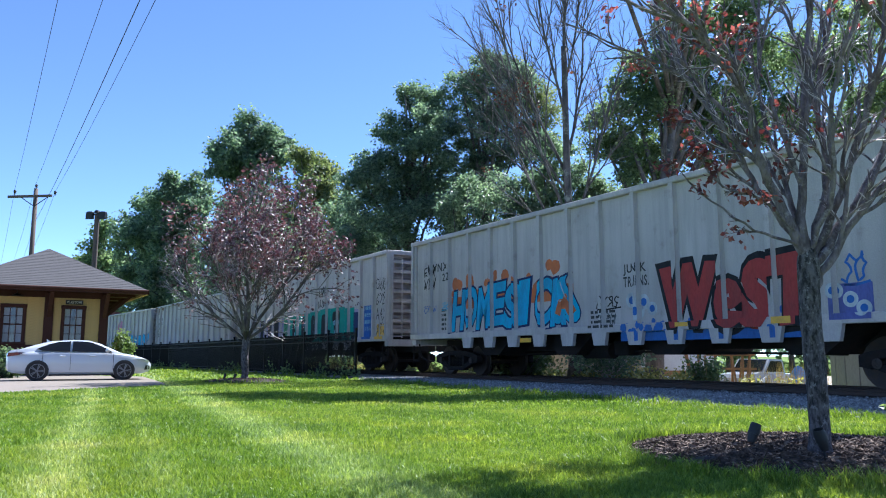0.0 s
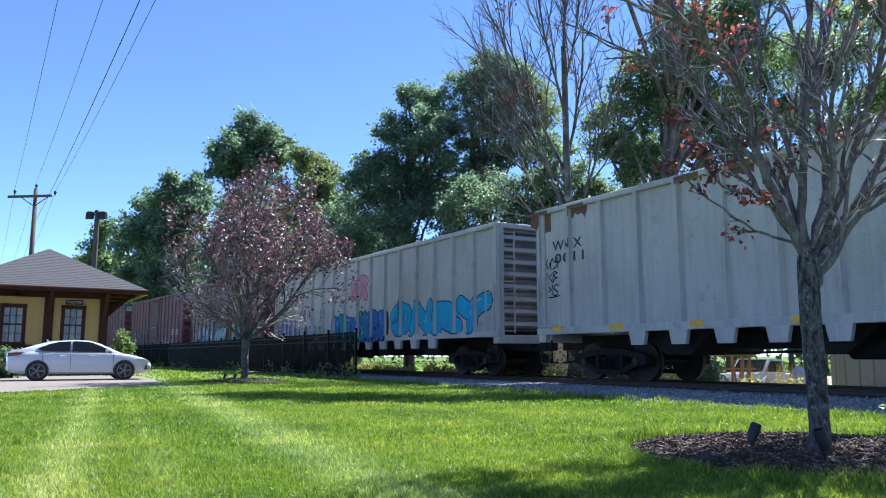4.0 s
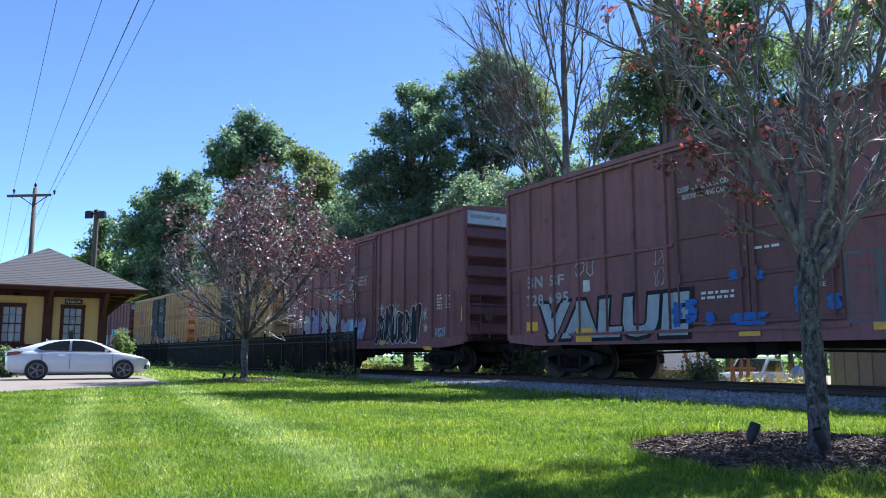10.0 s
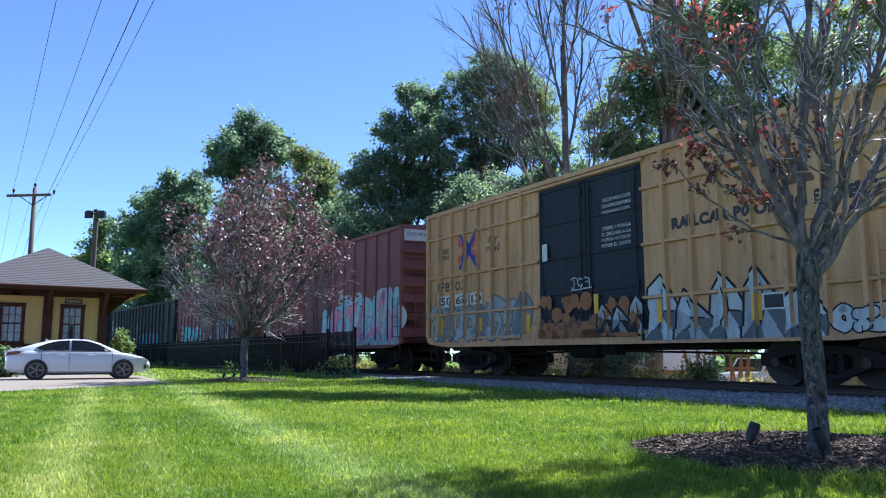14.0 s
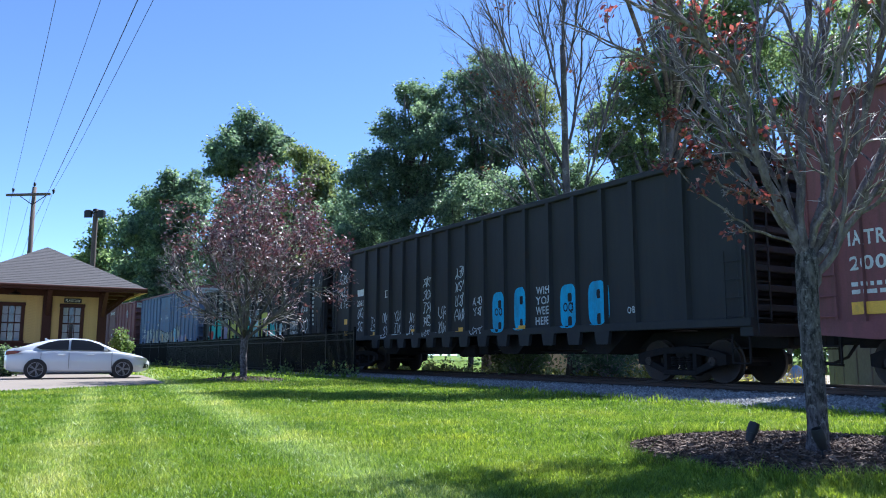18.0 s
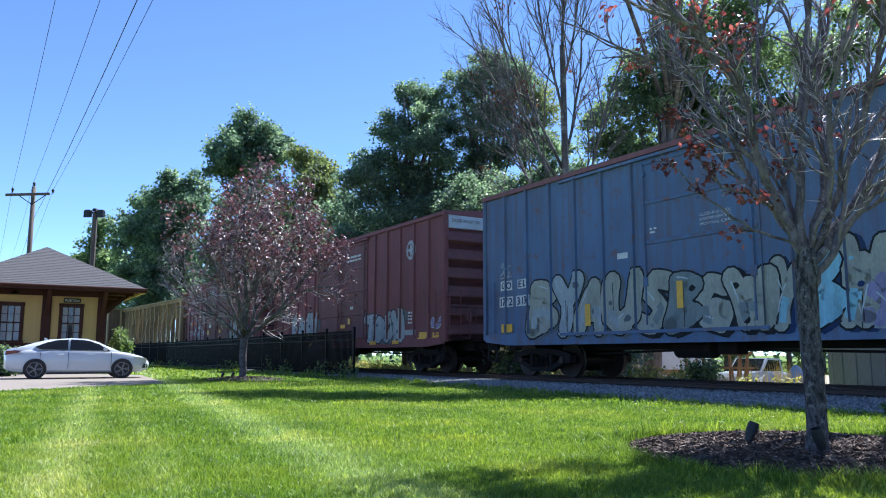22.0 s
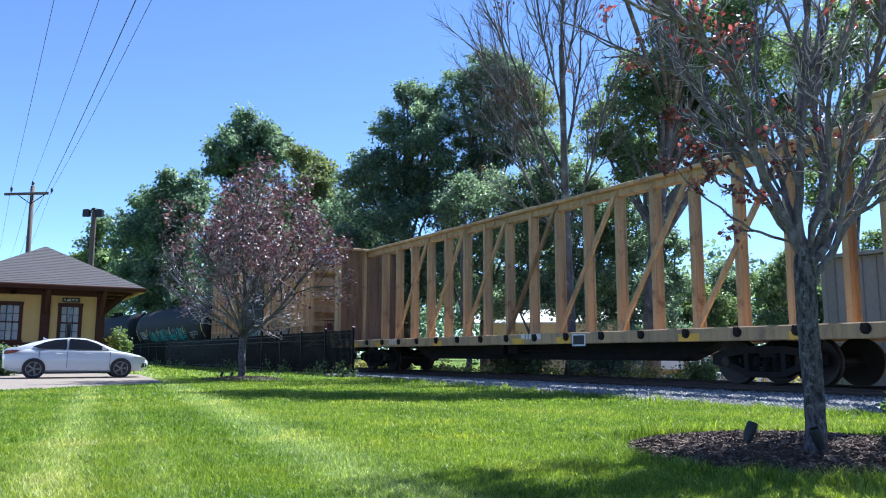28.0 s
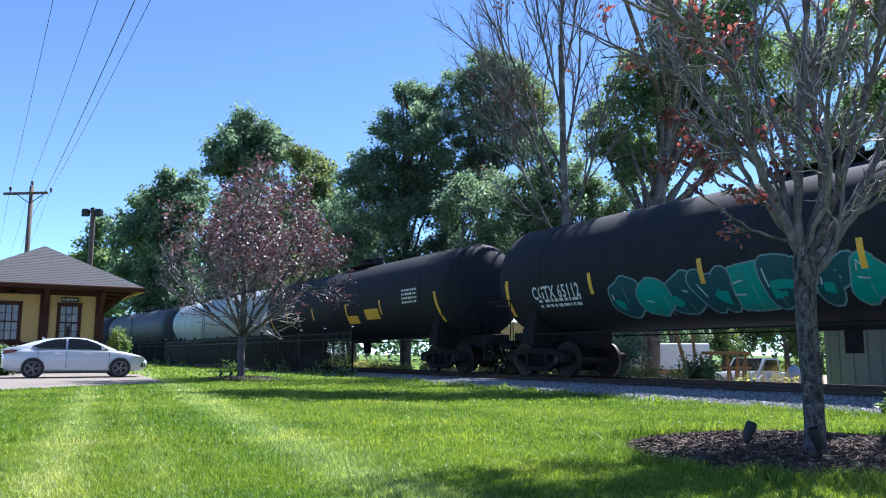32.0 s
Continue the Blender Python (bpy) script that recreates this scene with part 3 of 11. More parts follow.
def leaves_at(rng, centres, per, spread, size, flat=0.5, droop=0.0):
    """Leaf quads scattered round centres, each bent along its middle."""
    C = np.repeat(np.asarray(centres, float), per, axis=0)
    N = len(C)
    P = C + rng.standard_normal((N, 3)) * spread
    U = rng.standard_normal((N, 3)) * (1, 1, flat)
    U[:, 2] -= droop
    U /= np.linalg.norm(U, axis=1)[:, None]
    W = np.cross(U, rng.standard_normal((N, 3)) * (0.6, 0.6, 1.0))
    W /= np.linalg.norm(W, axis=1)[:, None] + 1e-9
    T = np.cross(U, W)
    s = (size * (0.6 + 0.7 * rng.random(N)))[:, None]
    V = np.stack([P, P + U * s * 0.55 + W * s * 0.36 + T * s * 0.10, P + U * s * 1.1, P + U * s * 0.55 - W * s * 0.36 + T * s * 0.10], 1)
    F = np.array([(0, 1, 2), (0, 2, 3)])[None] + 4 * np.arange(N)[:, None, None]
    return V.reshape(-1, 3), F.reshape(-1, 3)


def wood(branches, depths, sides):
    s = Shape()
    for P, R, d in branches:
        if d in depths:
            s.tube(P, R, sides.get(d, 3), cap=d < 2)
    return s


def bare_tree(name, label, at, trunk_top, trunk_r, limbs, spec, seed, leaf, leaf_pick, leaf_args, bark, twig, lean=(0, 0), group="", taper=0.0, limb_bark=None):
    """A tree whose twigs show: trunk, limbs, twigs and a thin crown of leaves."""
    rng = np.random.default_rng(seed)
    t = thing(name, label, "tree", at=at, group=group)
    top = np.array((lean[0], lean[1], trunk_top))
    k = 26
    path = [top * (i / k) + (0.10 * trunk_r * math.sin(i * 0.3), 0.10 * trunk_r * math.cos(i * 0.27), -0.05 * (i == 0)) for i in range(k + 1)]
    trunk = Shape().tube(path, [trunk_r * (0.97 + 0.5 * math.exp(-i * 0.9) + 0.12 * (i / k) ** 3 - taper * i / k - (0.35 if taper == 0 and i == k else 0.1 if taper == 0 and i == k - 1 else 0.0)) for i in range(k + 1)], 18)
    for i, (x, y, z) in enumerate(trunk.v):
        f = 1 + 0.09 * noise.noise(Vector((x * 9, y * 9, z * 6)) / trunk_r * 0.09) + 0.05 * noise.noise(Vector((x * 30, y * 30, z * 14)))
        c = path[min(i // 18, k)]
        trunk.v[i] = (c[0] + (x - c[0]) * f, c[1] + (y - c[1]) * f, z)
    br = []
    for way, length, r, z in limbs:
        if isinstance(way, list):  # a limb with its own bends
            P = np.array(way + [tuple(2 * np.array(way[-1]) - np.array(way[-2]))] * (length > 0.6), float)
            n = len(P) - 1
            Q = [P[0]]
            for i in range(n):
                m0, m1 = (P[i + 1] - P[max(i - 1, 0)]) / 2, (P[min(i + 2, n)] - P[i]) / 2
                for u in (1 / 3, 2 / 3, 1.0):
                    Q.append((2 * u ** 3 - 3 * u * u + 1) * P[i] + (u ** 3 - 2 * u * u + u) * m0 + (3 * u * u - 2 * u ** 3) * P[i + 1] + (u ** 3 - u * u) * m1 + rng.standard_normal(3) * 0.009)
            br.append((np.array(Q), np.linspace(r, 0.34 * r, len(Q)), 0))
            sprout(rng, Q, length, r, int(z), 0, spec, br)
            continue
        w = np.array(way, float)
        grow(rng, top * (z - 0.07), w / np.linalg.norm(w), length, r, 0, spec, br)
    part("trunk", trunk, bark, t, smooth=True)
    for P, R, d in br:
        if d == 0:
            part("limb", Shape().tube(P, R, 9), limb_bark or bark, t, smooth=True)
    last = len(spec) - 1
    V = wood(br, set(range(1, last)), {1: 6, 2: 4})
    tagged(part("branch_mass", raw_shape("branch_mass", V, limb_bark or bark), None, t), kind="stuff")
    V = wood(br, {last}, {})
    tagged(part("twig_mass", raw_shape("twig_mass", V, twig), None, t), kind="stuff")
    ends = [P[-1] for P, R, d in br if d == last and leaf_pick(P[-1], rng)]
    if ends:
        tagged(part("leaves", raw_mesh("leaves", *leaves_at(rng, ends, *leaf_args), leaf), None, t), kind="stuff")
    return t


def raw_shape(name, s, mat):
    me = bpy.data.meshes.new(name)
    me.from_pydata(s.v, [], s.f)
    me.materials.append(mat)
    return me


def leafy_tree(label, x, y, boughs, leaf, seed, clump=0.34, size=0.15, per=34, trunk=0.2, low=0.0, deep=1.0, foot=(0.0, 0.0), group="trees behind the track"):
    """A full-grown tree. boughs: (across, height, radius and, where it leans, how far back) of the masses of its crown, each hung on a limb of its own; foot: where the trunk stands off the crown's middle."""
    rng = np.random.default_rng(seed)
    t = thing("tree", label, "tree", at=(x + foot[0], y + foot[1], 0), group=group)
    top = max(boughs, key=lambda b: b[1])
    zt = top[1] - 0.3 * top[2]
    tp = []
    for i in range(7):
        u = i / 6
        tp.append(np.array(((top[0] - foot[0]) * u ** 1.3 + rng.normal() * 0.12 * (i > 0), -foot[1] * u ** 1.3 + rng.normal() * 0.12 * (i > 0), zt * u)))
    tp[0] = tp[0] + np.array((0, 0, -1.2))
    part("trunk", Shape().tube(tp, [trunk * k for k in (1.35, 1.0, 0.86, 0.70, 0.52, 0.34, 0.15)], 10), BARK_FAR, t, smooth=True)
    C = []
    for bx, bz, r, *back in boughs:
        c = np.array((bx - foot[0], (back[0] if back else rng.uniform(-0.9, 0.9) * deep) - foot[1], bz))
        z0 = max(low, 0.55 * bz - 0.3 * r + 0.08 * abs(bx))
        k = min(z0 / zt, 0.93) * 6
        i = int(k)
        p0 = tp[i] + (tp[i + 1] - tp[i]) * (k - i)
        m = p0 * 0.45 + c * 0.55 + np.array((rng.normal() * 0.2, rng.normal() * 0.2, 0.15 * r))
        part("limb", Shape().tube([p0, m, c, c + np.array((rng.normal() * 0.3, rng.normal() * 0.3, 0.6)) * r], [trunk * 0.40, trunk * 0.28, trunk * 0.15, 0.02], 6), BARK_FAR, t, smooth=True)
        # smaller lobes over the mass, each a cloud of leaf clumps, so that the outline is broken
        n = 4 + int(1.9 * r / clump)
        d = rng.standard_normal((n, 3))
        d /= np.linalg.norm(d, axis=1)[:, None]
        lobes = c + d * (r * (0.55 + 0.55 * rng.random((n, 1)))) * (1, 1, 0.85)
        lr = r * (0.17 + 0.20 * rng.random(n)) + 0.3 * clump
        for q, w in zip(lobes, lr):
            k = max(3, int(3.0 * (w / clump) ** 2 + 2))
            e = rng.standard_normal((k, 3))
            e /= np.linalg.norm(e, axis=1)[:, None]
            C.append(q + e * (w * (0.35 + 0.75 * rng.random((k, 1)))) * (1.15, 1.15, 0.7) - (0, 0, 0.2 * w))
        k = int(1.3 * (r / clump) ** 2)
        e = rng.standard_normal((k, 3))
        e /= np.linalg.norm(e, axis=1)[:, None]
        C.append(c + e * (r * 0.72 * rng.random((k, 1)) ** 0.45))
    C = np.concatenate(C)
    part("crown", raw_mesh("crown", *leaves_at(rng, C, per, clump * 0.46, size, 0.75, 0.35), leaf), None, t)
    return t


def in_tufts(p, r, scale, limit):
    """Leaves left in tufts here and there."""
    return noise.noise(Vector((p[0] * scale, p[1] * scale, p[2] * scale + 7.3))) > limit and r.random() < 0.8


# the young tree beside the camera, mostly bare, with a few red leaves
def on_young_tree(p, r):
    """Where leaves are left: thick on the low shoots and the inner fork, in tufts above."""
    if p[2] < 2.5 and p[0] < -0.60:
        return p[2] > 1.86 and p[0] < -0.68 and p[1] < 0.0 and p[2] > 1.42 - 0.52 * p[0] and r.random() < 0.46
    if p[2] < 2.45 and p[0] < -0.08:
        return r.random() < 0.24
    return in_tufts(p, r, 2.3, 0.34 - 0.04 * (p[0] < -0.6) - 0.40 * (p[2] > 3.7))


bare_tree("young_tree", "young purple-leaf tree, mostly bare, with a few red leaves", (2.62, 5.47, 0.05), 1.47, 0.071,
          [([(-0.02, 0.0, 1.36), (-0.06, 0.0, 1.51), (-0.19, 0.0, 1.84), (-0.34, -0.05, 2.17), (-0.39, -0.1, 2.42), (-0.49, -0.15, 2.64), (-0.75, -0.2, 2.97), (-1.05, -0.3, 3.19)], 1.15, 0.040, 11),
           ([(-0.29, -0.02, 2.11), (-0.38, 0.05, 2.32), (-0.51, 0.1, 2.54), (-0.7, 0.2, 2.8), (-0.91, 0.3, 2.97), (-1.16, 0.4, 3.14)], 0.95, 0.020, 9),
           ([(-0.02, 0.02, 1.42), (-0.07, 0.02, 1.59), (-0.23, 0.1, 1.85), (-0.34, 0.2, 2.12), (-0.44, 0.3, 2.39), (-0.6, 0.4, 2.76), (-0.73, 0.5, 3.12)], 1.1, 0.027, 11),
           ([(0.0, 0.0, 1.36), (-0.02, 0.0, 1.56), (0.0, 0.0, 2.0), (0.07, 0.05, 2.47), (0.15, 0.1, 2.99), (0.24, 0.2, 3.46)], 1.2, 0.038, 10),
           ([(0.03, 0.02, 1.40), (0.07, 0.02, 1.53), (0.21, 0.1, 1.92), (0.27, 0.2, 2.32), (0.3, 0.3, 2.69), (0.44, 0.4, 3.2)], 1.2, 0.030, 9),
           ([(0.03, 0.0, 1.36), (0.09, 0.0, 1.51), (0.24, -0.05, 1.83), (0.31, -0.1, 2.08), (0.41, -0.15, 2.41), (0.49, -0.2, 2.78), (0.55, -0.3, 3.11)], 1.15, 0.034, 10),
           ([(0.03, 0.0, 1.34), (0.13, 0.0, 1.48), (0.42, 0.1, 1.81), (0.72, 0.2, 2.24), (0.98, 0.3, 2.64), (1.25, 0.4, 3.2)], 1.2, 0.036, 10),
           ([(0.02, 0.0, 1.14), (0.09, 0.0, 1.28), (0.22, -0.05, 1.52), (0.42, -0.1, 1.8), (0.6, -0.15, 1.99), (0.86, -0.25, 2.25)], 1.0, 0.033, 9),
           ([(-0.02, 0.0, 1.40), (-0.1, -0.02, 1.5), (-0.35, -0.1, 1.57), (-0.57, -0.15, 1.67), (-0.82, -0.2, 1.84), (-1.03, -0.25, 2.03)], 0.30, 0.013, 4),
           ([(-0.01, 0.0, 1.44), (-0.07, -0.02, 1.58), (-0.31, -0.15, 1.76), (-0.54, -0.22, 1.83), (-0.73, -0.28, 1.91), (-0.84, -0.32, 2.1), (-0.94, -0.35, 2.3)], 0.26, 0.013, 9),
           ([(0.0, 0.0, 1.38), (0.02, 0.03, 1.51), (-0.04, 0.2, 1.99), (-0.10, 0.4, 2.67), (-0.04, 0.5, 3.24)], 1.2, 0.028, 10),
           ([(0.0, 0.0, 1.38), (0.02, -0.03, 1.48), (0.12, -0.2, 1.9), (0.05, -0.35, 2.34), (0.13, -0.45, 2.76), (0.26, -0.5, 3.22)], 1.1, 0.026, 9)],
          [(8, 0.30, 0.42, 0.50, 0.06, 0.07), (5, 0.10, 0.50, 0.52, 0.06, 0.10), (4, 0.12, 0.55, 0.55, 0.05, 0.13), (0, 0, 0, 0, 0.03, 0.14)],
          21, RUST_LEAF, on_young_tree, (4, 0.030, 0.046, 0.6, 0.6), BARK, TWIG, group="young purple-leaf trees", limb_bark=LIMB_BARK)
# the same kind further back, with its crown still purple
bare_tree("young_tree", "young tree with thin purple leaves over bare lower branches", (-5.92, 23.2, 0.05), 1.30, 0.105,
          [((-0.80, 0.1, 0.8), 3.0, 0.05, 0.95), ((-0.42, -0.5, 1.0), 3.1, 0.055, 1.0), ((-0.12, 0.4, 1.0), 3.8, 0.06, 1.0), ((0.25, -0.3, 1.0), 3.9, 0.06, 1.0), ((0.70, 0.3, 0.95), 3.9, 0.055, 1.0), ((1.0, -0.1, 0.75), 3.5, 0.05, 0.96), ((0.2, 0.9, 0.9), 3.0, 0.045, 0.95), ((-0.1, -0.95, 0.9), 3.0, 0.045, 0.95)],
          [(8, 0.12, 0.55, 0.52, 0.07, 0.07), (6, 0.12, 0.6, 0.55, 0.06, 0.11), (5, 0.1, 0.65, 0.55, 0.04, 0.14), (0, 0, 0, 0, 0.02, 0.15)],
          8, PLUM, lambda p, r: r.random() < min(0.88, max(0.05, (p[2] - 2.3 + 0.5 * p[0]) / 2.2)), (8, 0.09, 0.100, 0.6, 0.4), BARK, TWIG, group="young purple-leaf trees", limb_bark=BARK_FAR)
# the tall dead tree behind the track
bare_tree("dead_tree", "tall bare tree with a few withered leaf tufts", (4.75, 28.0, 0.0), 12.5, 0.20,
          [((-0.60, 0.1, 1.0), 7.4, 0.05, 0.42), ((-0.45, -0.3, 1.0), 8.0, 0.06, 0.52), ((-0.62, -0.2, 1.0), 6.5, 0.05, 0.60), ((0.42, -0.2, 1.0), 6.5, 0.06, 0.50), ((-0.45, 0.2, 1.0), 6.6, 0.06, 0.66), ((0.30, 0.3, 1.0), 6.0, 0.06, 0.72), ((-0.28, -0.2, 1.0), 5.6, 0.055, 0.84), ((0.1, 0.2, 1.0), 5.0, 0.07, 1.0), ((0.3, -0.1, 1.0), 5.0, 0.05, 0.95)],
          [(9, 0.15, 0.42, 0.46, 0.07, 0.05), (6, 0.15, 0.48, 0.5, 0.06, 0.08), (5, 0.12, 0.55, 0.55, 0.05, 0.1), (0, 0, 0, 0, 0.03, 0.12)],
          4, DRY_LEAF, lambda p, r: in_tufts(p, r, 0.7, 0.52), (6, 0.10, 0.13, 0.8, 0.7), BARK_FAR, TWIG_DEAD, lean=(-0.15, 0), taper=0.55)

WEED = leaf_mat("dry_weed_leaf", [(0, (0.15, 0.16, 0.06)), (0.5, (0.26, 0.26, 0.11)), (1, (0.42, 0.38, 0.20))], 0.5)
DARK_TREE, GREEN_TREE, YELLOW_TREE = "tall dense dark green tree behind the railway", "green broadleaf tree with gaps in its crown", "yellow-green broadleaf tree among darker trees"
# the dense dark tree and its neighbours behind the track
leafy_tree(DARK_TREE, -1.8, 41.0, [(-1.0, 7.1, 2.5), (-2.2, 9.7, 1.6), (-0.2, 9.9, 2.1), (1.8, 9.3, 1.9), (-0.8, 11.8, 1.6), (-1.9, 11.4, 1.0), (1.2, 11.8, 1.7), (0.4, 13.5, 1.5), (1.7, 13.4, 1.3), (-1.0, 13.4, 0.9), (0.5, 15.0, 1.0), (1.5, 14.9, 0.9), (-0.2, 15.4, 0.65), (-2.6, 7.8, 1.3), (-0.6, 4.4, 2.3), (1.6, 5.4, 2.1), (2.6, 7.4, 1.6)], DARK_GREEN, 1, trunk=0.26)
leafy_tree(DARK_TREE, 2.5, 42.0, [(-0.4, 7.9, 2.2), (-0.9, 10.6, 1.5), (0.3, 12.0, 1.4), (-0.6, 13.3, 1.5), (1.0, 14.4, 1.5), (-0.4, 15.2, 1.6), (-1.5, 16.2, 0.9), (-0.1, 17.1, 1.1), (0.8, 17.1, 1.0), (1.7, 16.2, 1.2), (0.2, 4.6, 2.1), (1.8, 7.0, 1.6), (1.7, 12.6, 0.9)], DARK_GREEN, 2, trunk=0.28)
leafy_tree(YELLOW_TREE, 5.3, 43.5, [(-0.2, 16.4, 1.3), (0.3, 14.6, 1.2), (-0.5, 17.6, 0.8), (0.7, 13.2, 1.0), (-0.6, 12.8, 1.0), (0.3, 10.8, 1.2), (-0.4, 8.6, 1.5), (0.8, 6.4, 1.6)], YELLOW_GREEN, 3, per=28)
# thinner growth before them, along the far edge of the track
leafy_tree("small green tree beside the track", 1.2, 35.0, [(-0.1, 8.7, 0.8), (-0.7, 7.6, 0.9), (0.8, 7.7, 0.9), (0.4, 6.2, 1.1), (-0.5, 5.0, 1.1), (0.3, 3.2, 1.1)], DARK_GREEN, 4, trunk=0.12, per=22)
leafy_tree(GREEN_TREE, 4.2, 36.0, [(-1.1, 8.9, 1.1), (0.1, 8.6, 1.3), (0.8, 10.3, 1.0), (-0.5, 6.6, 1.5), (0.7, 6.8, 1.4), (0.4, 4.8, 1.5), (-0.8, 3.6, 1.4)], DARK_GREEN, 5, trunk=0.16, per=30)
leafy_tree(GREEN_TREE, 6.5, 36.5, [(-0.9, 9.8, 1.1), (0.2, 9.2, 1.0), (-0.5, 7.8, 1.4), (0.8, 8.5, 0.9), (1.3, 7.5, 1.1), (0.0, 5.8, 1.6), (0.9, 4.4, 1.5), (-0.6, 3.4, 1.4)], DARK_GREEN, 6, trunk=0.18, per=30)
leafy_tree(DARK_TREE, 9.3, 38.5, [(0.0, 8.7, 1.0), (-0.9, 7.2, 1.3), (0.9, 6.8, 1.3), (0.0, 5.2, 1.6), (0.7, 3.4, 1.5), (-1.0, 3.6, 1.4), (0.2, 1.6, 1.4)], DARK_GREEN, 17, clump=0.38, size=0.17, trunk=0.16)
leafy_tree(DARK_TREE, 12.2, 41.0, [(-0.2, 8.9, 0.9), (-0.9, 7.4, 1.0), (0.5, 6.9, 0.8), (-0.1, 5.4, 1.2), (-0.5, 3.6, 1.3), (0.6, 2.2, 1.2)], DARK_GREEN, 18, clump=0.38, size=0.17, trunk=0.15)
# the big leaning tree whose crown hangs over the track
leafy_tree("tall leaning green tree with a thick dark trunk", 11.0, 33.0, [(-3.4, 11.5, 1.3), (-2.6, 12.9, 1.2), (-3.8, 10.2, 0.9), (-2.6, 10.1, 1.3), (-1.6, 11.8, 1.4), (-2.3, 8.8, 1.0), (-1.2, 9.0, 1.0), (-0.6, 10.5, 1.4), (-1.3, 14.0, 1.4), (0.0, 12.5, 1.5), (0.3, 14.5, 1.6), (1.4, 11.5, 1.5), (1.8, 14.0, 1.6), (2.6, 10.6, 1.2), (1.1, 9.5, 0.9), (3.3, 12.6, 1.5), (2.2, 16.2, 1.6), (4.4, 14.7, 1.6), (0.1, 16.2, 1.3), (4.7, 11.6, 1.1), (0.0, 17.9, 1.4), (3.6, 17.7, 1.6), (-1.6, 18.6, 1.3, -4.5), (-4.6, 19.5, 1.3, -8.0), (-2.9, 20.4, 1.5, -8.4), (-1.1, 20.0, 1.5, -8.0), (0.7, 20.6, 1.5, -7.6), (-6.2, 19.0, 1.1, -7.6)], MID_GREEN, 14, trunk=0.30, foot=(-2.6, -2.0), per=30)
leafy_tree(GREEN_TREE, 20.4, 38.0, [(-1.0, 15.5, 2.0), (0.9, 13.1, 1.7), (0.6, 17.4, 1.8), (-1.3, 11.3, 1.6), (1.4, 10.4, 1.4), (2.8, 14.5, 1.8), (-0.4, 8.6, 1.2)], MID_GREEN, 16, clump=0.42, size=0.19, trunk=0.26)
# the tall tree at the lawn's edge that shades the grass
leafy_tree("tall green tree at the lawn's edge, shading the grass", 4.9, 8.8, [(0.0, 7.2, 0.75), (-0.9, 7.6, 0.55), (0.8, 7.0, 0.6), (0.1, 8.2, 0.6), (-1.6, 7.4, 0.45)], MID_GREEN, 60, clump=0.26, size=0.10, per=16, trunk=0.14, low=4.6, foot=(1.9, 0.9), group="trees on the lawn")
# smaller trees beyond the yard
for k, (tx, ty, th, tr, tl) in enumerate(((19.5, 68.0, 9.0, 2.4, MID_GREEN), (23.0, 66.0, 6.6, 2.0, LIGHT_GREEN), (26.5, 72.0, 9.4, 2.6, DARK_GREEN), (31.5, 70.0, 10.2, 2.6, MID_GREEN), (36.5, 74.0, 9.0, 2.6, DARK_GREEN), (15.5, 62.0, 6.8, 2.0, MID_GREEN), (41.5, 72.0, 12.5, 2.8, MID_GREEN))):
    leafy_tree("rounded green tree beyond the yard", tx, ty, [(0.0, th - tr * 0.4, tr * 0.55), (-tr * 0.5, th * 0.72, tr * 0.7), (tr * 0.5, th * 0.66, tr * 0.75), (0.1, th * 0.5, tr * 0.9), (-tr * 0.6, th * 0.32, tr * 0.8), (tr * 0.6, th * 0.28, tr * 0.8)], tl, 40 + k, clump=0.6, size=0.28, per=30, group="trees beyond the yard")
# the row beyond the bend, behind the station
leafy_tree(DARK_TREE, -17.1, 66.0, [(0.1, 20.4, 2.0), (-1.6, 19.1, 1.8), (1.9, 19.6, 2.0), (-0.6, 17.6, 2.4), (1.9, 17.6, 2.0), (-2.0, 17.1, 1.5), (3.1, 18.9, 0.9), (-2.9, 18.9, 0.7), (0.0, 21.7, 0.9), (0.0, 14.4, 2.6), (0.4, 10.6, 2.8), (-0.5, 6.8, 2.6)], DARK_GREEN, 7, clump=0.58, size=0.29, trunk=0.32)
leafy_tree(YELLOW_TREE, -8.4, 54.0, [(-0.8, 14.5, 1.5), (0.5, 13.3, 1.5), (-0.3, 12.0, 2.0), (1.3, 10.8, 1.2), (-1.5, 12.4, 1.6), (0.5, 9.2, 2.0), (2.2, 9.2, 1.0), (-1.8, 15.2, 0.6), (-0.6, 6.4, 2.2), (1.2, 4.6, 2.0)], YELLOW_GREEN, 8, clump=0.50, size=0.23, trunk=0.24)
leafy_tree(DARK_TREE, -24.8, 76.0, [(-3.9, 16.6, 1.7), (-2.2, 17.2, 1.7), (-0.5, 17.8, 1.9), (-4.3, 13.7, 2.8), (-0.9, 13.7, 3.1), (-3.1, 18.4, 0.9), (-1.9, 10.3, 3.1), (-3.4, 6.6, 3.0), (0.0, 6.4, 3.0)], DARK_GREEN, 9, clump=0.66, size=0.34, trunk=0.32)
leafy_tree(DARK_TREE, -17.6, 73.0, [(-1.6, 13.8, 2.7), (-2.6, 10.0, 3.2), (1.8, 12.2, 3.2), (3.0, 8.9, 3.2), (0.0, 6.4, 3.2)], DARK_GREEN, 10, clump=0.66, size=0.34, trunk=0.32)
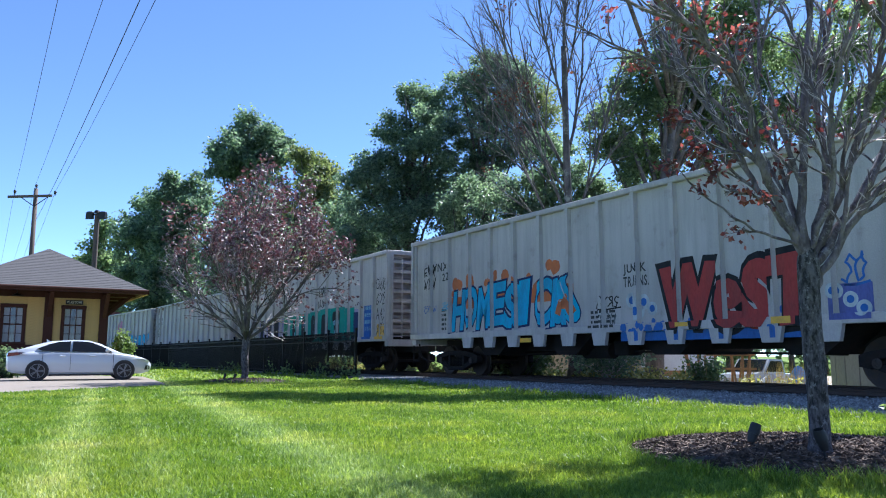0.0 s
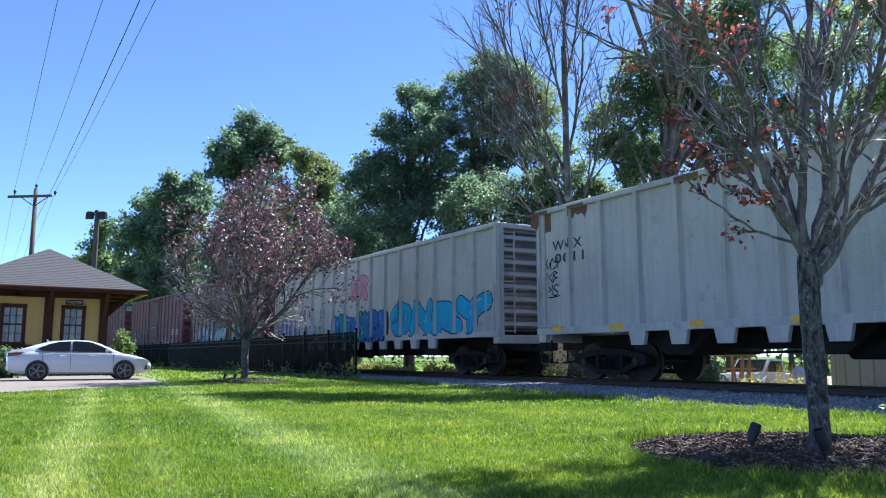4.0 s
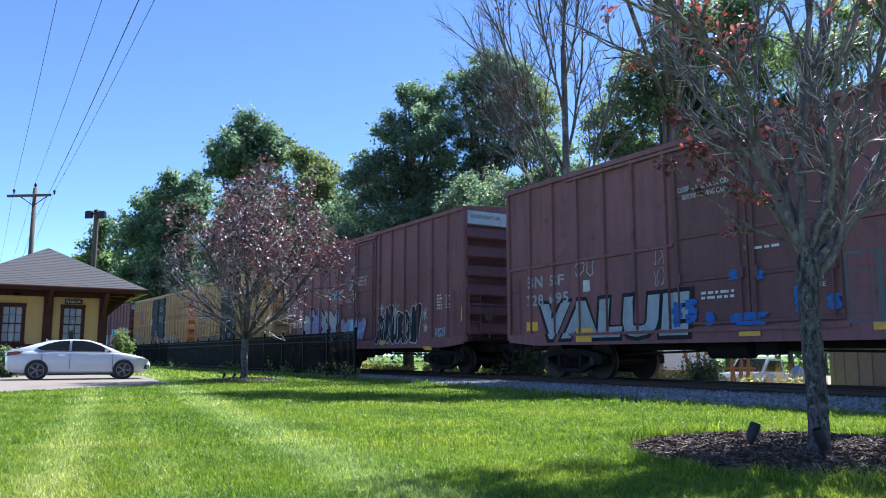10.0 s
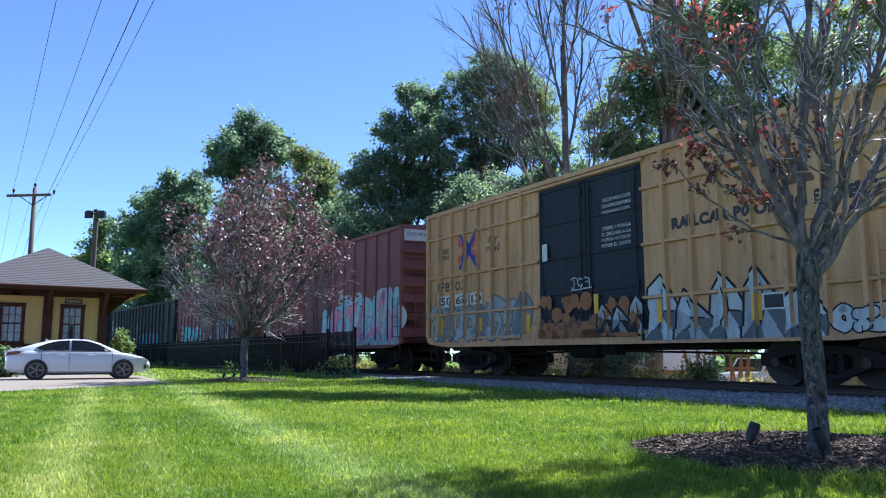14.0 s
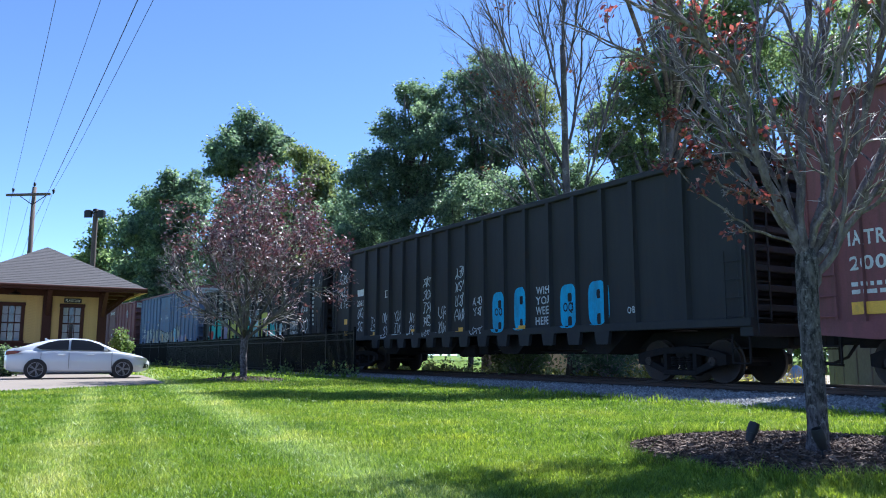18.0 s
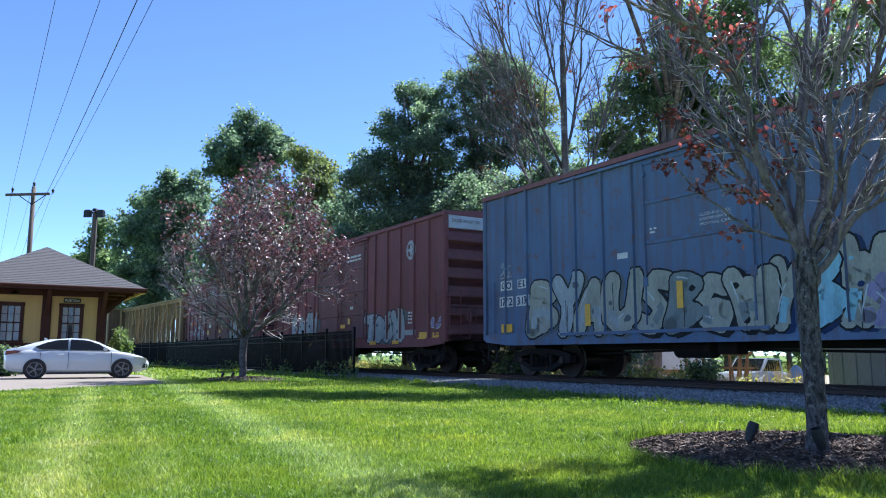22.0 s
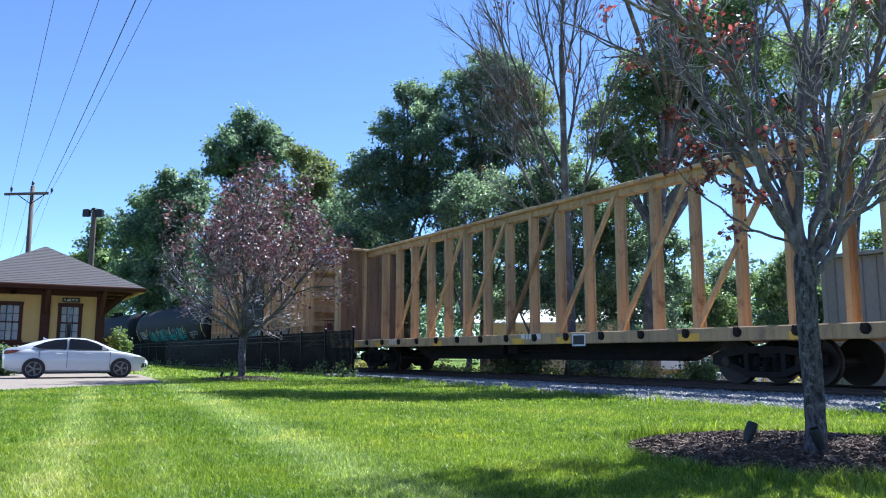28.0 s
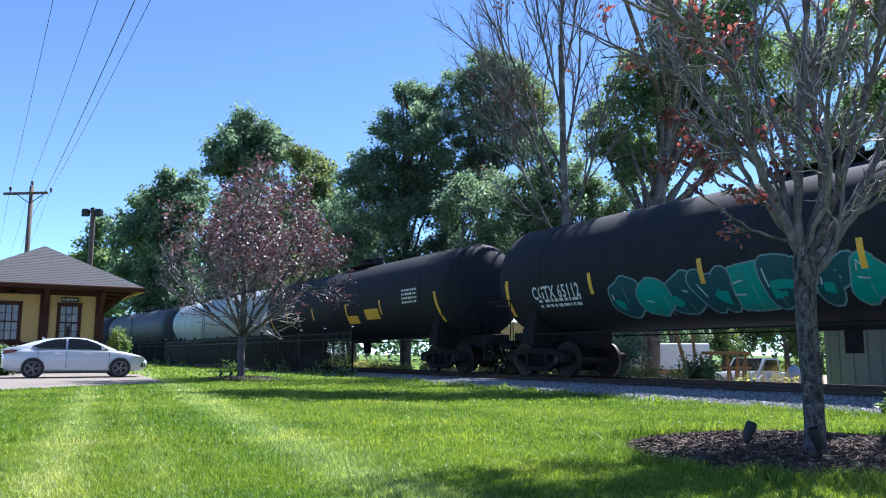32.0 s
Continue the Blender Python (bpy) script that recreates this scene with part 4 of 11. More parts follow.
leafy_tree(DARK_TREE, -33.3, 85.0, [(0.3, 17.2, 1.5), (-1.2, 15.3, 1.9), (0.7, 14.0, 2.5), (-2.4, 14.0, 1.5), (-0.4, 10.8, 2.8), (2.8, 10.2, 2.8), (0.2, 18.5, 0.8), (1.2, 6.6, 3.2)], DARK_GREEN, 11, clump=0.72, size=0.38, trunk=0.32)
leafy_tree(GREEN_TREE, -44.7, 100.0, [(0.1, 16.3, 1.6), (-0.5, 14.1, 2.1), (1.4, 13.3, 2.2), (-2.3, 13.0, 1.3), (0.3, 17.8, 0.9), (2.2, 11.1, 2.6), (-1.1, 11.5, 1.9), (1.8, 7.4, 3.0)], MID_GREEN, 12, clump=0.85, size=0.44, trunk=0.32)
leafy_tree(DARK_TREE, -12.6, 60.5, [(-0.6, 11.5, 2.2), (1.2, 10.2, 2.2), (-1.8, 8.6, 2.2), (0.4, 6.6, 2.6), (2.0, 5.4, 2.2)], DARK_GREEN, 13, clump=0.55, size=0.28, trunk=0.26)
leafy_tree(DARK_TREE, -5.4, 49.0, [(-0.8, 9.6, 1.7), (0.9, 9.0, 1.6), (-0.2, 6.8, 2.0), (1.2, 5.0, 1.8), (-1.4, 5.0, 1.7)], DARK_GREEN, 15, clump=0.48, size=0.22, trunk=0.2)


def far_woods():
    """Woods all round the place, seen between nearer things."""
    rng = np.random.default_rng(33)
    C, R = [], []
    for k in range(420):
        a = radians(-75 + 150 * k / 420)
        d = rng.uniform(85, 125)
        h = rng.uniform(7.0, 13.0)
        for _ in range(9):
            C.append((d * math.sin(a) + rng.normal() * 2.2, d * math.cos(a) + rng.normal() * 2.2, h * rng.random() ** 0.7 + 0.3))
    C = np.array(C)
    C = C[C[:, 0] > -30]
    thing("far_woods", "distant green woods beyond the station and the yard", "woods", kind="stuff", data=raw_mesh("far_woods", *leaves_at(rng, C, 24, 0.85, 0.70, 0.8, 0.2), DARK_GREEN))


far_woods()


def weeds():
    """Rank weeds and saplings along the far side of the track, and tufts by the fence."""
    rng = np.random.default_rng(12)
    C = []
    for k in range(430):
        s = rng.uniform(-2, 60)
        if s < 17 and rng.random() > 0.12:
            continue
        n = rng.uniform(17.2, 19.4)
        h = (0.08 + 0.42 * rng.random() ** 2 * (0.4 + 0.6 * abs(math.sin(s * 0.45)))) * (1.0 if s > 16.5 else 0.12)
        for j in range(4):
            p = sn(s + rng.normal() * 0.12, n + rng.normal() * 0.12, h * (j + 0.6) / 4)
            C.append(p[:])
    thing("weeds", "rank yellow-green weeds along the far side of the track", "weeds", kind="stuff", data=raw_mesh("weeds", *leaves_at(rng, C, 10, 0.10, 0.11, 0.9, -0.2), WEED))
    C = []
    for k in range(34):
        s = rng.uniform(24, 62)
        n = TRACK - 2.95 - max(0, s - 46) ** 2 / 600 + rng.normal() * 0.12
        h = 0.18 + 0.4 * rng.random() ** 2
        for j in range(3):
            C.append(sn(s, n, h * (j + 0.5) / 3)[:])
    thing("fence_weeds", "green weeds growing along the foot of the fence", "weeds", kind="stuff", data=raw_mesh("fence_weeds", *leaves_at(rng, C, 8, 0.10, 0.12, 0.9, -0.3), LIGHT_GREEN))


weeds()


def bush(label, x, y, r, h, leaf, seed, base=0.0):
    rng = np.random.default_rng(seed)
    b = thing("bush", label, "bush", at=(x, y, base))
    st = Shape()
    C = []
    for k in range(40):
        a, u = rng.random() * 6.28, rng.random() ** 0.5
        tip = np.array((r * u * math.cos(a), r * u * math.sin(a), h * (1 - 0.55 * u * u) * (0.75 + 0.3 * rng.random())))
        st.tube([(0.1 * tip[0], 0.1 * tip[1], 0.0), tip * 0.55 + (0, 0, 0.08), tip], [0.018, 0.012, 0.005], 4)
        for q in (0.45, 0.7, 0.95):
            C.append(tip * q + rng.normal(size=3) * 0.06 * r)
    tagged(part("stems", st, TWIG, b), kind="stuff")
    part("foliage", raw_mesh("foliage", *leaves_at(rng, C, 24, 0.16 * r, 0.13, 0.8, 0.1), leaf), None, b)


bush("bright green bush behind the station's corner", -15.2, 36.6, 0.55, 2.1, LIGHT_GREEN, 1)
bush("clipped green shrub before the station", -15.3, 27.2, 0.7, 0.95, MID_GREEN, 2)
bush("low dark evergreen bush beside the track", 5.6, 26.0, 1.5, 1.7, DARK_GREEN, 3)
bush("yellow-green bush beside the track", 2.7, 26.2, 1.2, 1.2, YELLOW_GREEN, 4)
bush("green bush beside the track", 9.0, 27.0, 0.9, 1.7, MID_GREEN, 5, YARD_Z)
bush("young green sapling by the ballast edge", 5.7, 9.35, 0.24, 0.22, LIGHT_GREEN, 6)


# ---- the freight train: flat paint on the cars ----
def spray(name, colour, rough=0.55):
    m = bpy.data.materials.get(name)
    return m or surface(name, colour, rough + 0.15, 0, tuple(c * 0.40 + 0.035 for c in colour), 0.75, 3.2, 30, 0, (1, 1, 0.35), spec=0.2)


INK = {"cyan": (0.05, 0.36, 0.62), "navy": (0.02, 0.035, 0.11), "red": (0.36, 0.05, 0.045), "orange": (0.55, 0.16, 0.06), "teal": (0.02, 0.27, 0.22),
       "black": (0.015, 0.015, 0.018), "white": (0.50, 0.53, 0.56), "silver": (0.36, 0.38, 0.40), "blue": (0.05, 0.14, 0.42), "violet": (0.12, 0.13, 0.36),
       "yellow": (0.62, 0.45, 0.06), "pink": (0.62, 0.25, 0.36), "green": (0.10, 0.34, 0.18), "sky": (0.30, 0.52, 0.62), "ash": (0.21, 0.235, 0.235), "lilac": (0.37, 0.34, 0.42), "aqua": (0.05, 0.42, 0.42), "lime": (0.50, 0.52, 0.12),
       "grey": (0.13, 0.14, 0.15), "mauve": (0.30, 0.26, 0.42), "brown": (0.16, 0.08, 0.05), "deep": (0.018, 0.075, 0.085), "mist": (0.17, 0.26, 0.28), "rosy": (0.19, 0.085, 0.085), "azure": (0.045, 0.40, 0.62), "bone": (0.36, 0.35, 0.30), "rust": (0.30, 0.13, 0.055)}
# sills and chords that stand out from a car's side: from height to height, by how much
HOPPER_BANDS, BOX_BANDS = ((1.14, 1.32, 0.113), (4.34, 4.48, 0.123)), ((0.83, 1.15, 0.058),)


def ink(name):
    return spray("spray_paint_" + name, INK[name])


def clip(poly, lo, hi, k):
    """The piece of a flat polygon with lo <= coordinate k <= hi."""
    for side, lim in ((1, lo), (-1, hi)):
        out = []
        for i in range(len(poly)):
            a, b = poly[i - 1], poly[i]
            da, db = side * (a[k] - lim), side * (b[k] - lim)
            if (da < 0) != (db < 0):
                t = da / (da - db)
                out.append(tuple(a[j] + t * (b[j] - a[j]) for j in (0, 1)))
            if db >= 0:
                out.append(b)
        poly = out
        if len(poly) < 3:
            return []
    return poly


# strokes of swollen spray-can forms, in a unit box
FORMS = [[[(0.05, 1), (0.1, 0.2), (0.5, 0), (0.9, 0.25), (0.95, 1)]], [[(0.1, 0), (0.1, 1), (0.8, 0.85), (0.2, 0.55), (0.95, 0.3), (0.15, 0.0)]], [[(0.0, 1), (0.5, 0.5), (0.95, 1)], [(0.5, 0.5), (0.45, 0)]], [[(0.9, 0.8), (0.5, 1), (0.08, 0.6), (0.15, 0.15), (0.6, 0), (0.92, 0.3), (0.55, 0.4)]],
         [[(0.05, 0), (0.45, 1), (0.95, 0)], [(0.25, 0.36), (0.75, 0.30)]], [[(0.08, 0), (0.15, 1), (0.80, 0.05), (0.95, 1)]], [[(0.95, 0.85), (0.45, 1), (0.1, 0.72), (0.85, 0.36), (0.55, 0), (0.0, 0.12)]],
         [[(0.95, 1), (0.15, 0.92), (0.1, 0), (1.0, 0.06)], [(0.15, 0.5), (0.75, 0.55)]], [[(0.5, 1), (0.08, 0.65), (0.12, 0.2), (0.55, 0), (0.95, 0.35), (0.88, 0.8), (0.5, 1)]], [[(0.1, 1), (0.12, 0)], [(0.95, 1), (0.2, 0.5), (1.0, 0)]],
         [[(0.1, 0), (0.1, 1), (0.85, 0.85), (0.2, 0.48), (1.0, 0)]], [[(0.0, 1), (0.25, 0), (0.5, 0.75), (0.75, 0), (1, 1)]], [[(0.0, 0.95), (1.0, 1.0)], [(0.5, 0.9), (0.45, 0.0), (0.9, 0.1)]]]


class Art:
    """Flat polygons in (x, z) with a paint and a layer, laid on a car's near side."""

    def __init__(self):
        self.p = []

    def poly(self, pts, mat, layer=0):
        self.p.append((list(pts), mat, layer))
        return self

    def bar(self, x, z, w, h, mat, layer=0, lean=0.0):
        return self.poly([(x, z), (x + w, z), (x + w + lean, z + h), (x + lean, z + h)], mat, layer)

    def stencil(self, x, z, w, rows, mat, rnd, h=0.07, gap=0.05):
        """Small lettering too small to read: bars."""
        for r in range(rows):
            u = x
            while u < x + w - 0.05:
                k = rnd.uniform(0.05, 0.22)
                self.bar(u, z - r * (h + gap), min(k, x + w - u), h, mat)
                u += k + 0.05
        return self

    def ribbon(self, pts, width, mat, layer=0):
        P = np.array(pts, float)
        T = np.gradient(P, axis=0)
        T /= np.linalg.norm(T, axis=1)[:, None] + 1e-9
        N = np.stack([-T[:, 1], T[:, 0]], 1) * width / 2
        for i in range(len(P) - 1):
            self.poly([tuple(P[i] - N[i]), tuple(P[i + 1] - N[i + 1]), tuple(P[i + 1] + N[i + 1]), tuple(P[i] + N[i])], mat, layer + 0.12 * (i % 2))
        return self

    def scrawl(self, x, z, w, h, mat, rnd, width=0.045, turns=5):
        """A quick spray-can tag: thin hooked strokes, in one row or several."""
        rows = max(1, round(h / max(0.42, 0.62 * w)))
        rh = h / rows
        for r in range(rows):
            n = max(2, min(turns, round(w / (0.55 * rh))))
            lw = w / n
            for c in range(n):
                u0, v0, flip, tilt = x + lw * c, z + rh * r + rh * rnd.uniform(0.0, 0.12), rnd.random() < 0.5, rnd.uniform(-0.05, 0.2)
                for skel in rnd.choice(FORMS):
                    P = [(u0 + lw * 0.92 * ((1 - u if flip else u) + rnd.uniform(-0.08, 0.08)) + tilt * rh * (v - 0.5), v0 + rh * 0.78 * (v + rnd.uniform(-0.08, 0.08))) for u, v in skel]
                    Q = [P[0]]
                    for (ax, az), (bx, bz) in zip(P, P[1:]):
                        bow = rnd.uniform(-0.2, 0.2)
                        Q += [(ax + (bx - ax) * q + bow * (bz - az) * 4 * q * (1 - q), az + (bz - az) * q - bow * (bx - ax) * 4 * q * (1 - q)) for q in (0.25, 0.5, 0.75, 1.0)]
                    self.ribbon(Q, min(width * 0.75, 0.10 * rh), mat)
        if rnd.random() < 0.5:
            self.ribbon([(x, z - 0.02), (x + w * 0.5, z - 0.05 * rh), (x + w * 1.05, z + 0.04 * rh)], width * 0.7, mat)
        return self

    def throwup(self, x, z, w, h, count, fill, edge, rnd, glow=None, shade=None, second=None):
        """A row of swollen, overlapping letter-like forms with outlines, as on a spray-painted car side."""
        count = max(1, round(count * 1.1))
        step = w / count
        foot = max(z - 0.03, 0.95)
        if glow is not None:  # a cloud of soft round puffs behind the letters
            for i in range(int(w / 0.16)):
                r = h * rnd.uniform(0.12, 0.26)
                gx, gz = x - 0.1 + (w + 0.2) * rnd.random(), max(foot + r * 0.3, foot + h * rnd.uniform(0.05, 1.0))
                self.poly([(gx + r * 1.3 * math.cos(t), max(foot, gz + r * math.sin(t))) for t in np.linspace(0, 6.283, 12, endpoint=False)], glow, 0.1 * (i % 8))
        for c in range(count):
            wide = step * rnd.uniform(1.0, 1.22)
            x0, lean = x + step * c, rnd.uniform(-0.10, 0.20)
            stroke = min(0.50 * step, 0.42 * h) * rnd.uniform(0.9, 1.15)
            line = 0.022 + 0.014 * h
            flip = rnd.random() < 0.12
            lo, hi = foot + stroke / 2 + line, z + h * rnd.uniform(0.86, 1.10) - stroke / 2
            body = second if second is not None and c % 3 == 1 else fill
            for part_no, skel in enumerate(rnd.choice(FORMS)):
                P = []
                for u, v in skel:
                    u, v = (1 - u if flip else u) + rnd.uniform(-0.05, 0.05), v + rnd.uniform(-0.04, 0.04)
                    P.append((x0 + wide * 0.80 * u + lean * h * (v - 0.5), min(max(lo + (hi - lo) * v, lo), hi + 0.1)))
                Q = [P[0]]
                for (ax, az), (bx, bz) in zip(P, P[1:]):  # bowed strokes, in short steps
                    bow = rnd.uniform(-0.08, 0.08)
                    Q += [(ax + (bx - ax) * q + bow * (bz - az) * 4 * q * (1 - q), az + (bz - az) * q - bow * (bx - ax) * 4 * q * (1 - q)) for q in (0.2, 0.4, 0.6, 0.8, 1.0)]
                Q = [(px, max(pz, lo)) for px, pz in Q]
                def swell(width, mat, lay, ox=0.0, oz=0.0):
                    lay += 0.42 * part_no
                    self.ribbon([(px + ox, pz + oz) for px, pz in Q], width, mat, lay)
                    for px, pz in Q[::5]:
                        self.poly([(px + ox + width / 2 * math.cos(t), max(foot, pz + oz + width / 2 * math.sin(t))) for t in np.linspace(0, 6.283, 10, endpoint=False)], mat, lay + 0.26)
                if shade is not None:
                    swell(stroke + 2 * line, shade, 1, 0.10, -0.05)
                swell(stroke + 2 * line, edge, 2 + 2 * (c % 2))
                swell(stroke, body, 3 + 2 * (c % 2))
                if second is not None and body is not second:
                    low = [p for p in Q if p[1] < lo + 0.45 * (hi - lo)]
                    if len(low) > 3:
                        self.ribbon(low[:6], stroke * 0.45, second, 6)
                for _ in range(3):  # patches of paint inside the letter
                    px, pz = rnd.choice(Q)
                    r = stroke * rnd.uniform(0.10, 0.30)
                    tone = rnd.choice([second, shade, glow])
                    if tone is None:
                        continue
                    self.poly([(px + r * (0.8 + 0.4 * rnd.random()) * math.cos(t), max(foot, pz + 0.8 * r * (0.8 + 0.4 * rnd.random()) * math.sin(t))) for t in np.linspace(0, 6.283, 9, endpoint=False)], tone, 5.6)
                k = rnd.randint(0, max(0, len(Q) - 5))
                self.ribbon([(px - stroke * 0.25, pz + stroke * 0.22) for px, pz in Q[k:k + 4]], 0.03, ink("white"), 6)
                if rnd.random() < 0.5:
                    px, pz = rnd.choice(Q)
                    self.ribbon([(px, pz), (px + 0.01, (pz + foot) / 2), (px, max(foot, pz - rnd.uniform(0.2, 0.5) * h))], 0.02, edge, 6)
        return self

    def peaks(self, x, z, w, h, count, fill, edge, rnd, second=None, base=None):
        """Sharp, interlocking letter-like blades with bevelled facets, dark at the foot."""
        step, foot = w / count, max(z, 0.90)
        for c in range(count):
            x0, k = x + step * c, 4 * (c % 2)
            tall, lean = h * (rnd.uniform(0.80, 1.05) if c % 3 != 1 else rnd.uniform(0.5, 0.75)), rnd.uniform(-0.12, 0.18) * step
            a, b, d = x0 - 0.08 * step, x0 + step * rnd.uniform(0.25, 0.55), x0 + step * 1.12
            P = [(a, foot), (a + 0.10 * step + lean, foot + tall * rnd.uniform(0.55, 0.8)), (b + lean, foot + tall), (b + 0.38 * step + lean, foot + tall * rnd.uniform(0.66, 0.82)), (d, foot + tall * rnd.uniform(0.30, 0.5)), (d - 0.1 * step, foot)]
            m = (sum(p[0] for p in P) / 6, foot + tall * 0.42)
            self.poly(P, fill if c % 2 or second is None else second, k)
            self.poly([P[1], P[2], m], second or fill, k + 1).poly([P[4], P[5], m], base or edge, k + 1)
            self.poly([P[0], (m[0], foot), (m[0] - 0.12 * step, foot + tall * 0.30)], base or edge, k + 1.3)
            ring = P[:5]
            for p, q in zip(ring, ring[1:]):
                self.ribbon([p, ((p[0] + q[0]) / 2, (p[1] + q[1]) / 2), q], 0.055, edge, k + 2)
            for p in (P[2], P[4], (a + 0.3 * step, foot)):
                q = (m[0] + 0.6 * (p[0] - m[0]), m[1] + 0.6 * (p[1] - m[1]))
                self.ribbon([m, ((m[0] + q[0]) / 2 + 0.02, (m[1] + q[1]) / 2), q], 0.035, edge, k + 2.4)
            self.ribbon([(P[1][0] + 0.06, P[1][1] - 0.06), (P[2][0], P[2][1] - 0.10), (P[3][0] - 0.06, P[3][1] - 0.06)], 0.028, ink("white"), k + 2.8)
        return self

    def word(self, s, x, z, w, h, mat, layer=0, offset=0.0, wave=0.0, lean=0.0):
        """A word fitted into a box."""
        vs, fs = lettering(s, 1.0, 0.0)
        if offset:
            vs, fs = lettering(s, 1.0, 0.0, 1.12)
            big, fs = lettering(s, 1.0, offset / max(h, 0.1) * 0.72, 1.12)
        else:
            big = vs
        x0, x1, z0, z1 = min(v[0] for v in vs), max(v[0] for v in vs), min(v[1] for v in vs), max(v[1] for v in vs)
        kx, kz = w / (x1 - x0), h / (z1 - z0)
        for f in fs:
            self.poly([(x + (big[i][0] - x0) * kx + lean * (big[i][1] - z0) * kz, z + (big[i][1] - z0) * kz + wave * math.sin((big[i][0] - x0) * kx * 2.0)) for i in f], mat, layer)
        return self

    def disc(self, x, z, r, mat, layer=0):
        return self.poly([(x + r * math.cos(a), z + r * math.sin(a)) for a in np.linspace(0, 6.283, 20, endpoint=False)], mat, layer)

    def curl(self, x, z, r, mat, width=0.04, turns=2.0, flip=1):
        """A spiral."""
        return self.ribbon([(x + flip * r * (1 - 0.8 * a) * math.cos(a * turns * 6.283), z + r * (1 - 0.8 * a) * math.sin(a * turns * 6.283)) for a in np.linspace(0, 1, int(14 * turns))], width, mat, 1)

    def eye(self, x, z, w, h, mat, width=0.035):
        for s in (1, 0.62, 0.25):
            self.ribbon([(x - w / 2 + w * q, z + s * h / 2 * math.sin(q * 3.1416)) for q in np.linspace(0, 1, 9)], width, mat, 1)
            self.ribbon([(x - w / 2 + w * q, z - s * h / 2 * math.sin(q * 3.1416)) for q in np.linspace(0, 1, 9)], width, mat, 1)
        return self

    def ring(self, x, z, r, w, mat, layer=0):
        return self.ribbon([(x + r * math.cos(a), z + r * math.sin(a)) for a in np.linspace(0, 6.283, 21)], w, mat, layer)

    def border(self, x, z, w, h, t, mat, layer=0):
        return self.bar(x, z, w, t, mat, layer).bar(x, z + h - t, w, t, mat, layer).bar(x, z + t, t, h - 2 * t, mat, layer).bar(x + w - t, z + t, t, h - 2 * t, mat, layer)

    def blob(self, x, z, w, h, mat, layer=0):
        """A rounded block."""
        pts = []
        for a in np.linspace(0, 6.283, 24, endpoint=False):
            c, s = math.cos(a), math.sin(a)
            pts.append((x + w / 2 + w / 2 * math.copysign(abs(c) ** 0.5, c), z + h / 2 + h / 2 * math.copysign(abs(s) ** 0.5, s)))
        return self.poly(pts, mat, layer)

    def rust(self, x, z, w, h, rnd):
        k = 7
        low = [(x + w * i / k, z + h * rnd.uniform(0.0, 0.55)) for i in range(k + 1)]
        for i in range(k):
            self.poly([low[i], low[i + 1], (low[i + 1][0], z + h), (low[i][0], z + h)], ink("brown"), 0)
        return self

    def flames(self, x, z, w, h, mat, rnd):
        """Sprayed puffs and licks of colour."""
        for i in range(int(w / 0.09)):
            r = h * rnd.uniform(0.07, 0.20)
            gx, gz = x + w * rnd.random(), z + h * rnd.random() ** 1.3 * 0.9
            self.poly([(gx + r * math.cos(t), max(z, gz + r * rnd.uniform(0.8, 1.2) * math.sin(t))) for t in np.linspace(0, 6.283, 9, endpoint=False)], mat, 0.1 * (i % 8))
        return self.bar(x, z, w, 0.35 * h, mat, 0)

    def smear(self, x, z, w, h, mat, rnd):
        """A rolled or wiped patch of paint with ragged ends."""
        for i in range(5):
            v = z + h * (i + 0.5) / 5
            a, b = x + w * rnd.uniform(-0.15, 0.25), x + w * rnd.uniform(0.75, 1.15)
            self.ribbon([(a, v), (a + (b - a) * 0.3, v + h * rnd.uniform(-0.06, 0.06)), (a + (b - a) * 0.7, v + h * rnd.uniform(-0.06, 0.06)), (b, v)], h * rnd.uniform(0.16, 0.26), mat, 6 + 0.3 * i)
        return self

    def burst(self, x, z, r, mat, rnd):
        for k in range(8):
            a = k * 0.785 + rnd.uniform(-0.1, 0.1)
            q = r * rnd.uniform(0.7, 1.1)
            self.ribbon([(x, z), (x + q * 0.5 * math.cos(a), z + q * 0.5 * math.sin(a)), (x + q * math.cos(a), z + q * math.sin(a))], 0.035, mat, 1)
        return self

    def cross_logo(self, x, z, w, h):
        """A red and blue crossed-rails emblem."""
        r, b = spray("emblem_red", (0.62, 0.12, 0.09)), spray("emblem_blue", (0.03, 0.07, 0.34))
        t = w * 0.22
        self.poly([(x + w * 0.78, z), (x + w, z), (x + t, z + h), (x, z + h)], b, 1).poly([(x, z), (x + t, z), (x + w, z + h), (x + w * 0.78, z + h)], b, 2)
        for s in (1, -1):
            e, m = (x, x + w * 0.40) if s > 0 else (x + w, x + w * 0.60)
            self.poly([(e, z + h * 0.10), (e, z + h * 0.34), (m, z + h * 0.5 + 0.02), (m, z + h * 0.40)], r, 3)
            self.poly([(e, z + h * 0.90), (e, z + h * 0.66), (m, z + h * 0.5 - 0.02), (m, z + h * 0.60)], r, 3)
        return self

    def pooling_mark(self, x, z, k):
        """Three heavy brown letters, k metres high."""
        m = ink("brown")
        for u in (0.0, 0.97):
            self.bar(x + u * k, z + 0.74 * k, 0.86 * k, 0.26 * k, m, 2).bar(x + (u + 0.28) * k, z, 0.30 * k, 0.76 * k, m, 2.2)
        return self.bar(x + 1.85 * k, z, 0.29 * k, k, m, 2, 0.62 * k).bar(x + 2.47 * k, z, 0.29 * k, k, m, 2.2, -0.62 * k)

